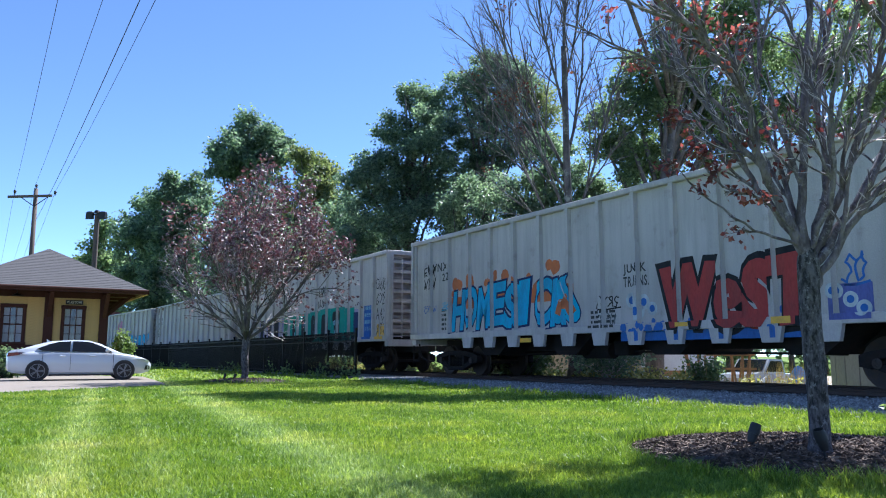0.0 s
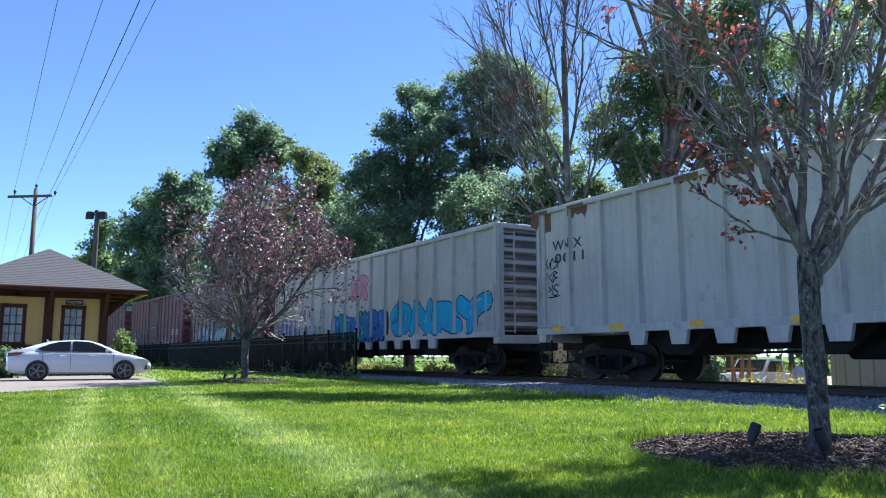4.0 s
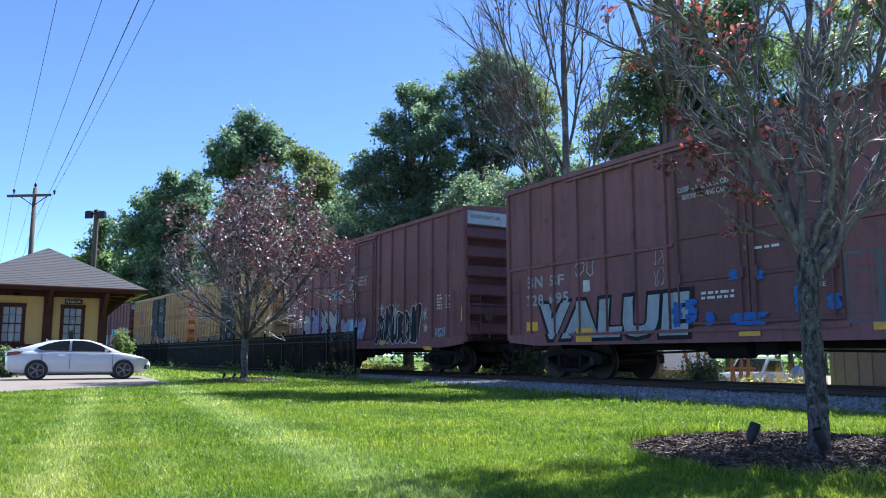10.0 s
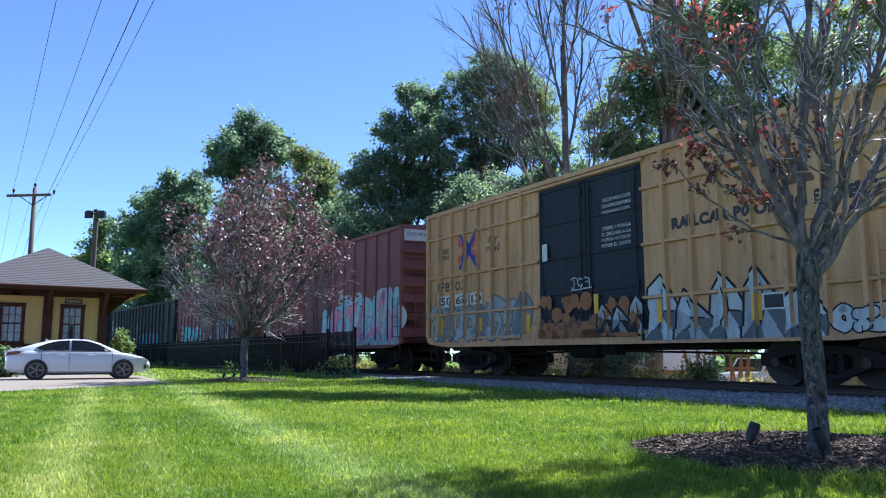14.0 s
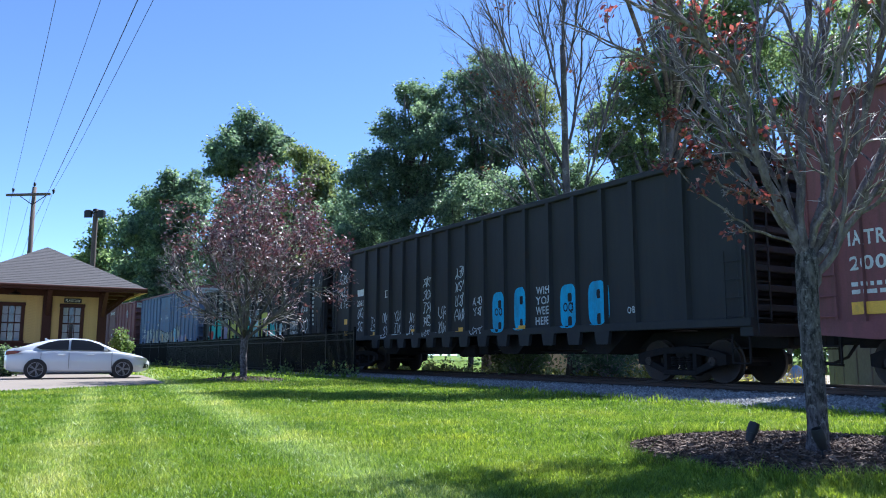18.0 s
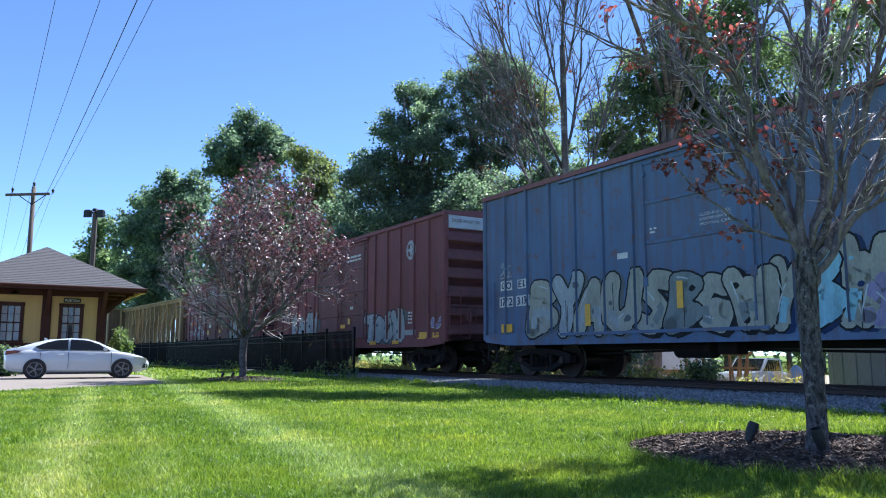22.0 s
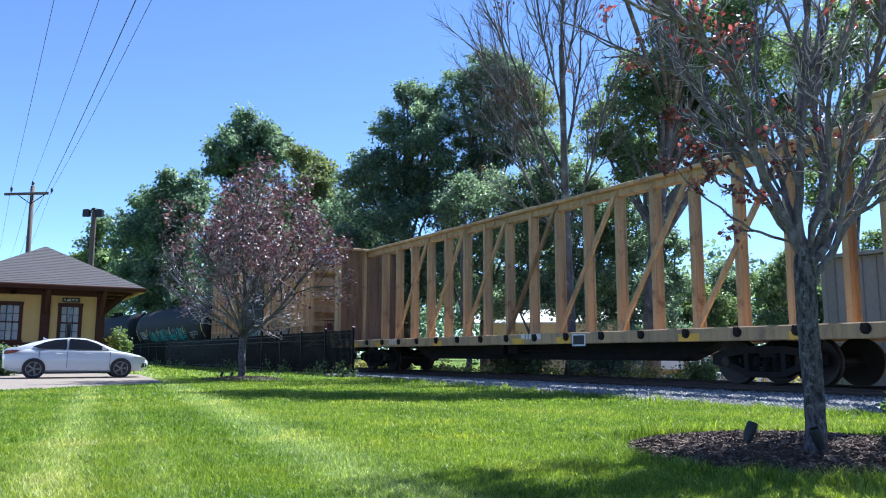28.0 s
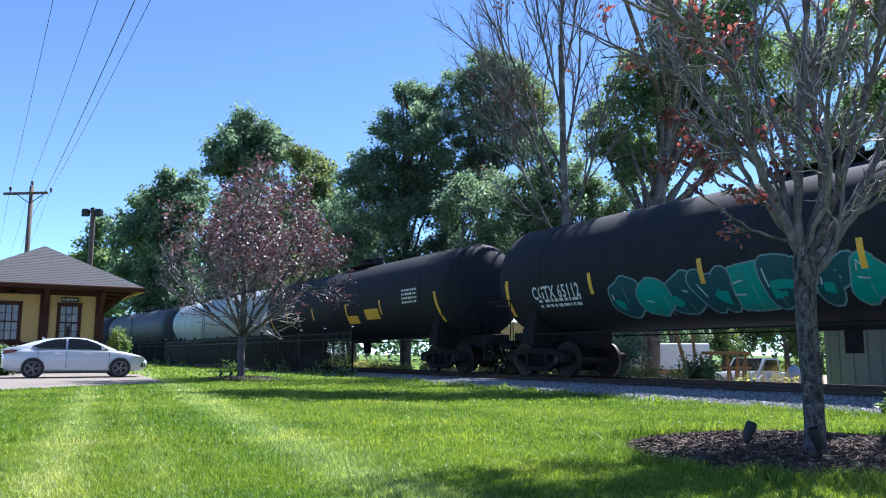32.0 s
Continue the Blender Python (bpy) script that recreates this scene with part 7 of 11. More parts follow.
art.word("UC", -6.7, 2.36, 0.43, 0.28, WHITE_DECAL, 0, 0.008)
art.word("RY", -5.98, 2.37, 0.4, 0.24, WHITE_DECAL, 0, 0.007)
art.bar(-6.78, 1.88, 0.57, 0.29, WHITE_DECAL, 0)
art.bar(-5.99, 1.89, 0.41, 0.28, WHITE_DECAL, 0)
art.word("171", -6.69, 1.91, 0.42, 0.21, BLACK_DECAL, 1, 0.006)
art.word("83", -5.93, 1.94, 0.31, 0.19, BLACK_DECAL, 1, 0.006)
art.stencil(-6.76, 1.74, 0.48, 2, WHITE_DECAL, rnd, 0.077, 0.063)
art.stencil(-5.93, 1.73, 0.29, 1, WHITE_DECAL, rnd, 0.061, 0.05)
art.bar(-6.74, 1.22, 0.47, 0.24, YELLOW_DECAL, 0)
art.bar(-7.42, 1.26, 0.42, 0.12, YELLOW_DECAL, 0)
art.bar(-2.15, 2.66, 0.44, 0.2, ink("cyan"), 0)
art.lay("stencil_paint", car, "white stencils and yellow reflectors", 1.5, posts, 0.065, bands=BOX_BANDS)
art = Art()
art.flames(-6.1, 0.98, 6.9, 1.75, ink("ash"), rnd)
art.flames(-5.9, 0.98, 6.4, 1.5, ink("green"), rnd)
art.peaks(-6.0, 0.95, 4.5, 1.62, 4, ink("lilac"), ink("black"), rnd, second=ink("white"), base=ink("violet"))
art.throwup(-5.80, 1.0, 4.2, 1.42, 5, ink("white"), ink("black"), rnd, second=ink("mauve"), shade=ink("black"))
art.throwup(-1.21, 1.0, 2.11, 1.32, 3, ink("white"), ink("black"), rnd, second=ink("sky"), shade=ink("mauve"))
art.throwup(1.62, 1.0, 2.49, 1.26, 4, ink("aqua"), ink("navy"), rnd, glow=ink("sky"), second=ink("yellow"))
art.throwup(4.11, 1.0, 2.21, 1.18, 4, ink("teal"), ink("navy"), rnd, glow=ink("aqua"), second=ink("sky"))
art.bar(-4.53, 1.22, 0.55, 0.13, YELLOW_DECAL, 8)
art.bar(-2.07, 1.24, 0.49, 0.14, YELLOW_DECAL, 8)
art.lay("graffiti", car, "white, violet and teal graffiti along the bottom", 1.5, posts, 0.065, bands=BOX_BANDS)

car, L, posts = boxcar("dark red-brown boxcar with faded stencils", BROWN_PAINT, 105.27, 120.75, door=(-1.61, 1.37), twin=False)
art = Art()
art.stencil(4.91, 2.52, 0.73, 4, WHITE_DECAL, rnd, 0.066, 0.054)
art.stencil(6.0, 2.52, 0.84, 4, WHITE_DECAL, rnd, 0.066, 0.054)
art.bar(5.98, 1.16, 0.88, 0.24, YELLOW_DECAL, 0)
art.stencil(5.98, 1.05, 0.87, 2, WHITE_DECAL, rnd, 0.041, 0.034)
art.bar(3.83, 1.19, 0.55, 0.47, WHITE_DECAL, 0)
art.bar(3.91, 1.25, 0.39, 0.35, BLACK_DECAL, 1)
art.stencil(-1.49, 2.82, 2.02, 1, ink("silver"), rnd, 0.055, 0.05)
art.scrawl(-0.93, 4.03, 1.05, 0.46, ink("brown"), rnd, 0.045, 4)
art.scrawl(2.47, 1.21, 1.08, 0.88, ink("silver"), rnd, 0.07, 3)
art.scrawl(4.9, 0.91, 0.69, 1.0, ink("silver"), rnd, 0.07, 3)
art.stencil(-6.71, 1.76, 0.88, 2, WHITE_DECAL, rnd, 0.077, 0.063)
art.word("IA", -6.29, 2.34, 0.27, 0.23, WHITE_DECAL, 0, 0.007)
art.word("TR", -5.4, 2.32, 0.31, 0.26, WHITE_DECAL, 0, 0.008)
art.word("200", -6.36, 1.97, 0.49, 0.24, WHITE_DECAL, 0, 0.007)
art.word("60", -5.42, 1.94, 0.33, 0.25, WHITE_DECAL, 0, 0.008)
art.bar(-6.73, 1.14, 0.85, 0.2, YELLOW_DECAL, 0)
art.bar(-4.17, 1.05, 0.47, 0.12, YELLOW_DECAL, 0)
art.scrawl(-6.78, 1.85, 0.2, 0.93, ink("white"), rnd, 0.05, 5)
art.stencil(-6.75, 1.03, 0.61, 2, WHITE_DECAL, rnd, 0.058, 0.047)
art.lay("stencil_paint", car, "white stencils and reflectors", 1.5, posts, 0.065, bands=BOX_BANDS)
art = Art()
art.throwup(-5.30, 1.0, 3.75, 1.45, 5, ink("grey"), ink("black"), rnd, second=ink("brown"), shade=ink("grey"))
art.scrawl(-1.2, 1.15, 1.6, 0.9, ink("grey"), rnd, 0.05, 5)
art.lay("graffiti", car, "faded grey graffiti low on the side", 1.5, posts, 0.065, bands=BOX_BANDS)

car, L, posts = boxcar("dark red-brown boxcar with grey block graffiti", BROWN_PAINT, 123.18, 138.77, door=(-1.74, 2.04), belts=(2.95,))
art = Art()
art.word("BN", -6.88, 2.39, 0.62, 0.29, ink("silver"), 5, 0.009)
art.word("SF", -5.94, 2.39, 0.54, 0.27, ink("silver"), 5, 0.008)
art.word("728", -6.94, 1.91, 0.7, 0.28, ink("silver"), 5, 0.008)
art.word("695", -5.99, 1.93, 0.76, 0.27, ink("silver"), 5, 0.008)
art.word("CLOSE AND LOCK DOORS", -1.48, 4.037, 1.32, 0.116, WHITE_DECAL, 18, 0.0)
art.word("BEFORE MOVING CAR", -1.36, 3.866, 1.11, 0.109, WHITE_DECAL, 18, 0.0)
art.word("UNLATCH", 1.2, 1.931, 0.52, 0.088, WHITE_DECAL, 18, 0.0)
art.word("TO CLOSE", 1.19, 1.799, 0.56, 0.082, WHITE_DECAL, 18, 0.0)
art.word("DOOR", 1.28, 1.669, 0.34, 0.082, WHITE_DECAL, 18, 0.0)
art.stencil(0.32, 2.62, 0.6, 1, WHITE_DECAL, rnd, 0.05, 0.04)
art.stencil(-1.0, 1.83, 0.81, 2, WHITE_DECAL, rnd, 0.055, 0.045)
art.bar(-4.67, 2.15, 0.24, 0.28, WHITE_DECAL, 0)
art.bar(-6.96, 1.24, 0.48, 0.24, YELLOW_DECAL, 8)
art.bar(-4.9, 0.92, 0.57, 0.33, YELLOW_DECAL, 8)
art.bar(-0.12, 0.96, 0.48, 0.09, YELLOW_DECAL, 8)
art.bar(2.52, 1.01, 0.46, 0.13, YELLOW_DECAL, 8)
art.bar(4.61, 1.0, 0.23, 0.12, YELLOW_DECAL, 8)
art.scrawl(-4.9, 2.49, 0.68, 0.54, ink("white"), rnd, 0.03, 4)
art.scrawl(-2.33, 1.61, 0.33, 1.41, ink("silver"), rnd, 0.025, 3)
art.disc(6.65, 4.19, 0.36, ink("silver"), 0)
art.disc(6.65, 4.19, 0.31, ink("brown"), 1)
art.bar(6.6, 3.89, 0.1, 0.6, ink("silver"), 2)
art.bar(6.35, 4.14, 0.6, 0.1, ink("silver"), 2)
art.stencil(5.14, 2.57, 0.62, 4, WHITE_DECAL, rnd, 0.073, 0.06)
art.stencil(6.19, 2.55, 0.73, 3, WHITE_DECAL, rnd, 0.086, 0.07)
art.bar(6.32, 1.56, 0.54, 0.39, WHITE_DECAL, 0)
art.bar(6.38, 1.6, 0.41, 0.31, BLACK_DECAL, 1)
art.bar(6.44, 1.24, 0.51, 0.23, YELLOW_DECAL, 0)
art.lay("stencil_paint", car, "white stencils and reflectors", 1.5, posts, 0.065, bands=BOX_BANDS)
art = Art()
art.word("VALUE", -6.37, 1.05, 4.91, 0.84, ink("black"), 1, 0.13, 0.0, 0.12)
art.word("VALUE", -6.33, 1.08, 4.85, 0.78, ink("silver"), 2, 0.07, 0.0, 0.12)
art.smear(-1.82, 1.17, 0.32, 0.52, ink("blue"), rnd)
art.smear(-1.4, 1.26, 0.26, 0.47, ink("blue"), rnd)
art.smear(-0.91, 1.2, 0.22, 0.25, ink("blue"), rnd)
art.smear(-0.3, 1.17, 0.79, 0.24, ink("blue"), rnd)
art.smear(1.13, 1.37, 0.12, 0.46, ink("blue"), rnd)
art.smear(1.75, 1.39, 0.25, 0.27, ink("blue"), rnd)
art.smear(0.3, 2.03, 0.23, 0.19, ink("blue"), rnd)
art.smear(-0.29, 2.07, 0.22, 0.2, ink("blue"), rnd)
art.border(2.05, 1.15, 0.61, 1.22, 0.045, ink("grey"), 1)
art.border(2.17, 1.3, 0.37, 0.73, 0.03, ink("grey"), 1)
art.border(2.66, 1.13, 0.67, 1.16, 0.045, ink("grey"), 1)
art.border(2.78, 1.28, 0.4, 0.7, 0.03, ink("silver"), 1)
art.border(3.36, 0.99, 0.53, 1.05, 0.045, ink("grey"), 1)
art.border(3.48, 1.14, 0.32, 0.63, 0.03, ink("grey"), 1)
art.border(3.95, 1.26, 0.41, 1.06, 0.045, ink("grey"), 1)
art.border(4.07, 1.41, 0.25, 0.64, 0.03, ink("silver"), 1)
art.border(4.41, 1.31, 0.49, 1.03, 0.045, ink("grey"), 1)
art.border(4.53, 1.46, 0.29, 0.62, 0.03, ink("grey"), 1)
art.bar(3.38, 0.99, 0.48, 0.2, ink("sky"), 1)
art.lay("graffiti", car, "silver block graffiti and blue strokes", 1.5, posts, 0.065, bands=BOX_BANDS)

car, L, posts = boxcar("dark red-brown boxcar with black and white graffiti", BROWN_PAINT, 141.03, 156.56, door=(-1.64, 1.62))
art = Art()
art.word("UC", -7.15, 2.39, 0.51, 0.25, WHITE_DECAL, 0, 0.008)
art.word("RY", -6.32, 2.4, 0.48, 0.24, WHITE_DECAL, 0, 0.007)
art.bar(-7.11, 1.86, 0.5, 0.32, WHITE_DECAL, 0)
art.bar(-6.37, 1.86, 0.5, 0.32, WHITE_DECAL, 0)
art.word("17", -7.05, 1.92, 0.38, 0.22, BLACK_DECAL, 1, 0.007)
art.word("84", -6.29, 1.91, 0.37, 0.23, BLACK_DECAL, 1, 0.007)
art.bar(-2.53, 2.89, 0.76, 0.27, ink("cyan"), 8)
art.bar(-2.39, 2.97, 0.46, 0.1, WHITE_DECAL, 9)
art.word("CLOSE AND LOCK", 0.16, 3.551, 0.86, 0.088, WHITE_DECAL, 18, 0.0)
art.word("DOORS BEFORE", 0.21, 3.411, 0.73, 0.088, WHITE_DECAL, 18, 0.0)
art.word("MOVING CAR", 0.27, 3.279, 0.66, 0.082, WHITE_DECAL, 18, 0.0)
art.stencil(6.08, 2.5, 0.31, 5, WHITE_DECAL, rnd, 0.058, 0.048)
art.stencil(6.72, 2.45, 0.17, 5, WHITE_DECAL, rnd, 0.05, 0.04)
art.bar(-7.66, 1.62, 0.21, 0.46, YELLOW_DECAL, 8)
art.bar(2.08, 1.01, 0.46, 0.13, YELLOW_DECAL, 8)
art.bar(5.29, 0.77, 0.48, 0.12, YELLOW_DECAL, 8)
art.bar(7.61, 1.65, 0.1, 0.43, YELLOW_DECAL, 8)
art.bar(-2.36, 0.76, 0.43, 0.12, YELLOW_DECAL, 8)
art.bar(-6.03, 0.76, 0.52, 0.14, YELLOW_DECAL, 8)
art.burst(3.19, 2.17, 0.31, ink("white"), rnd)
art.burst(4.65, 2.17, 0.26, ink("white"), rnd)
art.burst(5.28, 1.98, 0.22, ink("white"), rnd)
art.burst(5.33, 1.5, 0.17, ink("white"), rnd)
art.burst(2.06, 2.31, 0.2, ink("white"), rnd)
art.scrawl(-0.77, 2.66, 0.65, 0.88, ink("white"), rnd, 0.04, 5)
art.scrawl(5.98, 1.17, 0.57, 0.35, ink("sky"), rnd, 0.05, 4)
art.scrawl(-0.3, 3.77, 0.16, 0.8, ink("white"), rnd, 0.03, 2)
art.lay("stencil_paint", car, "white stencils, stars and reflectors", 1.5, posts, 0.065, bands=BOX_BANDS)
art = Art()
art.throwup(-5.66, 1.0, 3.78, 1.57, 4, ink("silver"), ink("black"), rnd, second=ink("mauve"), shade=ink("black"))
art.throwup(1.9, 1.0, 3.04, 1.26, 5, ink("black"), ink("white"), rnd)
art.throwup(-1.31, 1.18, 2.03, 0.86, 3, ink("mauve"), ink("grey"), rnd, second=ink("sky"))
art.lay("graffiti", car, "black letters outlined in white, and silver graffiti", 1.5, posts, 0.065, bands=BOX_BANDS)

car, L, posts = boxcar("yellow ribbed boxcar with a black door and small graffiti", YELLOW_PAINT, 158.95, 174.39, door=(-1.59, 1.65), posts=22, door_paint=DOOR_BLACK, belts=Y_BELTS, deep=0.11)
art = Art()
art.cross_logo(-6.23, 3.19, 1.29, 1.15)
art.word("any", -4.75, 3.75, 0.46, 0.13, BLACK_DECAL, 0, 0.0)
art.word("road", -4.75, 3.58, 0.51, 0.15, BLACK_DECAL, 0, 0.0)
art.word("next", -6.98, 3.73, 0.53, 0.16, BLACK_DECAL, 0, 0.0)
art.word("load", -6.98, 3.58, 0.51, 0.15, BLACK_DECAL, 0, 0.0)
art.word("FB", -6.26, 2.58, 0.48, 0.27, BLACK_DECAL, 0, 0.008)
art.word("OX", -5.52, 2.58, 0.51, 0.25, BLACK_DECAL, 0, 0.008)
art.word("5 027 61", -6.76, 2.15, 2.45, 0.27, BLACK_DECAL, 0, 0.008)
art.stencil(-0.25, 2.58, 0.87, 1, WHITE_DECAL, rnd, 0.066, 0.054)
art.word("CLOSE DOOR", 0.18, 2.936, 0.76, 0.068, WHITE_DECAL, 18, 0.0)
art.bar(-0.25, 2.02, 0.17, 0.26, WHITE_DECAL, 18)
art.ring(-0.17, 2.46, 0.09, 0.035, WHITE_DECAL, 18)
art.stencil(1.01, 2.27, 0.4, 4, ink("silver"), rnd, 0.034, 0.07)
art.scrawl(-1.45, 1.55, 0.4, 0.3, ink("ash"), rnd, 0.03, 2)
art.scrawl(0.2, 1.28, 0.6, 0.2, ink("ash"), rnd, 0.03, 3)
art.bar(0.31, 1.69, 0.5, 0.19, WHITE_DECAL, 18)
art.bar(0.36, 1.71, 0.39, 0.15, BLACK_DECAL, 19)
art.stencil(-1.62, 3.12, 0.2, 3, ink("silver"), rnd, 0.06, 0.05)
art.bar(2.05, 1.18, 0.15, 0.5, YELLOW_DECAL, 10)
art.bar(4.09, 1.17, 0.16, 0.58, YELLOW_DECAL, 10)
art.bar(6.96, 1.2, 0.19, 0.42, YELLOW_DECAL, 10)
art.bar(6.69, 0.93, 0.48, 0.23, YELLOW_DECAL, 10)
art.bar(-1.93, 1.16, 0.18, 0.47, YELLOW_DECAL, 10)
art.bar(-5.84, 1.33, 0.35, 0.31, YELLOW_DECAL, 10)
art.bar(5.89, 1.32, 0.35, 0.28, WHITE_DECAL, 10)
art.bar(5.92, 1.35, 0.29, 0.22, BLACK_DECAL, 11)
art.scrawl(1.93, 2.03, 0.45, 0.26, ink("brown"), rnd, 0.03, 3)
art.bar(5.66, 0.95, 0.25, 0.26, BLACK_DECAL, 10)
art.bar(5.06, 4.16, 0.63, 0.18, ink("brown"), 2)
art.bar(5.26, 3.65, 0.22, 0.52, ink("brown"), 2)
art.bar(5.73, 4.16, 0.56, 0.18, ink("brown"), 2)
art.bar(5.89, 3.65, 0.22, 0.52, ink("brown"), 2)
art.bar(6.28, 3.65, 0.2, 0.69, ink("brown"), 2, 0.44)
art.bar(6.72, 3.65, 0.2, 0.69, ink("brown"), 2, -0.44)
art.word("Railcar Pooling", 5.05, 3.48, 1.85, 0.18, BLACK_DECAL, 0, 0.005)
art.word("Experts", 5.5, 3.25, 0.95, 0.15, BLACK_DECAL, 0, 0.0)
art.stencil(5.54, 2.95, 1.02, 1, BLACK_DECAL, rnd, 0.088, 0.072)
art.scrawl(7.29, 3.94, 0.66, 0.35, ink("white"), rnd, 0.035, 4)
art.scrawl(7.29, 3.19, 0.52, 0.34, ink("black"), rnd, 0.035, 3)
art.scrawl(7.24, 2.79, 0.53, 0.35, ink("black"), rnd, 0.035, 3)
art.stencil(6.5, 2.73, 0.48, 6, BLACK_DECAL, rnd, 0.074, 0.061)
art.lay("stencil_paint", car, "black lettering and emblem on the yellow side", 1.5, posts, 0.11, bands=BOX_BANDS)
art = Art()
for u0, z0, wide, tall in ((-7.2, 1.55, 1.05, 0.34), (-6.9, 0.92, 0.34, 0.75), (-6.05, 1.5, 0.95, 0.34), (-5.8, 0.92, 0.36, 0.7), (-4.95, 1.0, 0.5, 0.8)):
    art.poly([(u0, z0), (u0 + 0.04, z0 + tall), (u0 + wide * 0.6, z0 + tall * 0.9), (u0 + wide, z0 + tall * 1.08), (u0 + wide * 0.96, z0 + 0.04)], ink("lilac"), 1)
    art.ribbon([(u0 - 0.05, z0 + tall), (u0 + wide * 0.6, z0 + tall * 0.92), (u0 + wide, z0 + tall * 1.08), (u0 + wide, z0 + tall * 0.5)], 0.07, ink("navy"), 2)
art.peaks(-5.5, 0.9, 1.7, 1.0, 3, ink("silver"), ink("navy"), rnd, second=ink("lilac"))
art.throwup(-4.1, 1.0, 2.1, 1.0, 5, ink("ash"), ink("black"), rnd, second=ink("grey"), shade=ink("black"))
art.flames(-4.7, 0.9, 2.9, 0.42, ink("black"), rnd)
art.scrawl(-7.2, 2.0, 3.0, 0.42, ink("silver"), rnd, 0.05, 6)
art.word("TMS", -3.85, 2.15, 0.62, 0.46, ink("silver"), 1)
for u0 in (-3.0, -2.45):
    art.poly([(u0, 1.98), (u0 + 0.10, 2.36), (u0 + 0.24, 2.0)], ink("ash"), 1)
art.poly([(-0.92, 1.45), (-0.74, 1.92), (-0.50, 1.42)], ink("ash"), 20)
art.throwup(2.75, 1.01, 1.9, 0.82, 4, ink("grey"), ink("ash"), rnd, second=ink("ash"))
art.flames(1.9, 0.9, 2.9, 0.2, ink("grey"), rnd)
art.peaks(4.81, 0.92, 2.55, 0.92, 4, ink("ash"), ink("black"), rnd, second=ink("mist"), base=ink("mist"))
art.lay("graffiti", car, "silver, black and pale blue graffiti", 1.5, posts, 0.11, bands=BOX_BANDS)

car, L, posts = boxcar("yellow ribbed boxcar with a black door and big silver graffiti", AMBER_PAINT, 176.81, 192.33, door=(-1.84, 1.91), posts=22, door_paint=DOOR_BLACK, belts=Y_BELTS, deep=0.11)
art = Art()
art.cross_logo(-5.93, 3.24, 1.26, 1.15)
art.word("any", -4.3, 3.83, 0.49, 0.21, BLACK_DECAL, 0, 0.006)
art.word("road", -4.35, 3.62, 0.65, 0.22, BLACK_DECAL, 0, 0.007)
art.word("next", -6.95, 3.82, 0.56, 0.2, BLACK_DECAL, 0, 0.006)
art.word("load", -6.95, 3.63, 0.54, 0.21, BLACK_DECAL, 0, 0.006)
art.word("FB", -6.97, 2.61, 0.56, 0.27, BLACK_DECAL, 0, 0.008)
art.word("OX", -6.09, 2.6, 0.6, 0.26, BLACK_DECAL, 0, 0.008)
art.bar(-6.97, 2.1, 0.71, 0.38, WHITE_DECAL, 10)
art.word("50", -6.9, 2.17, 0.56, 0.24, BLACK_DECAL, 11, 0.007)
art.bar(-6.09, 2.11, 0.74, 0.36, WHITE_DECAL, 10)
art.word("65", -6.02, 2.17, 0.6, 0.23, BLACK_DECAL, 11, 0.007)
art.bar(-5.21, 2.11, 0.63, 0.35, WHITE_DECAL, 10)
art.word("10", -5.14, 2.17, 0.49, 0.23, BLACK_DECAL, 11, 0.007)
art.word("CLOSE AND LOCK", 0.76, 4.229, 0.94, 0.082, WHITE_DECAL, 18, 0.0)
art.word("DOORS BEFORE", 0.75, 4.079, 0.95, 0.082, WHITE_DECAL, 18, 0.0)
art.word("MOVING CAR", 0.74, 3.938, 0.94, 0.075, WHITE_DECAL, 18, 0.0)
art.word("CIERRE Y PONGA", 0.73, 3.539, 0.95, 0.082, WHITE_DECAL, 18, 0.0)
art.word("EL SEGURO A LA", 0.72, 3.399, 0.96, 0.082, WHITE_DECAL, 18, 0.0)
art.word("PUERTA ANTES DE", 0.72, 3.268, 0.94, 0.075, WHITE_DECAL, 18, 0.0)
art.word("MOVER EL CARRO", 0.71, 3.129, 0.95, 0.082, WHITE_DECAL, 18, 0.0)
art.bar(-1.56, 3.03, 0.21, 0.45, WHITE_DECAL, 18)
art.scrawl(-0.48, 2.22, 0.73, 0.31, ink("white"), rnd, 0.04, 3)
art.bar(4.4, 4.24, 0.59, 0.17, ink("brown"), 2)
art.bar(4.59, 3.74, 0.21, 0.51, ink("brown"), 2)
art.bar(5.03, 4.24, 0.52, 0.17, ink("brown"), 2)
art.bar(5.18, 3.74, 0.21, 0.51, ink("brown"), 2)
art.bar(5.55, 3.74, 0.19, 0.67, ink("brown"), 2, 0.42)
art.bar(5.97, 3.74, 0.19, 0.67, ink("brown"), 2, -0.42)
art.word("RAILCAR POOLING EXPERTS", 2.77, 3.31, 4.74, 0.22, BLACK_DECAL, 0, 0.02)
art.bar(4.91, 1.45, 0.5, 0.32, WHITE_DECAL, 12)
art.bar(4.96, 1.48, 0.41, 0.25, BLACK_DECAL, 13)
art.bar(0.37, 1.58, 0.15, 0.47, YELLOW_DECAL, 12)
art.bar(2.26, 1.31, 0.15, 0.48, YELLOW_DECAL, 12)
art.bar(4.75, 1.26, 0.15, 0.51, YELLOW_DECAL, 12)
art.bar(-2.44, 1.2, 0.16, 0.51, YELLOW_DECAL, 12)
art.bar(-7.08, 1.25, 0.3, 0.54, YELLOW_DECAL, 12)
art.bar(-4.75, 1.32, 0.18, 0.37, YELLOW_DECAL, 12)
art.lay("stencil_paint", car, "black lettering and emblem on the yellow side", 1.5, posts, 0.11, bands=BOX_BANDS)
art = Art()
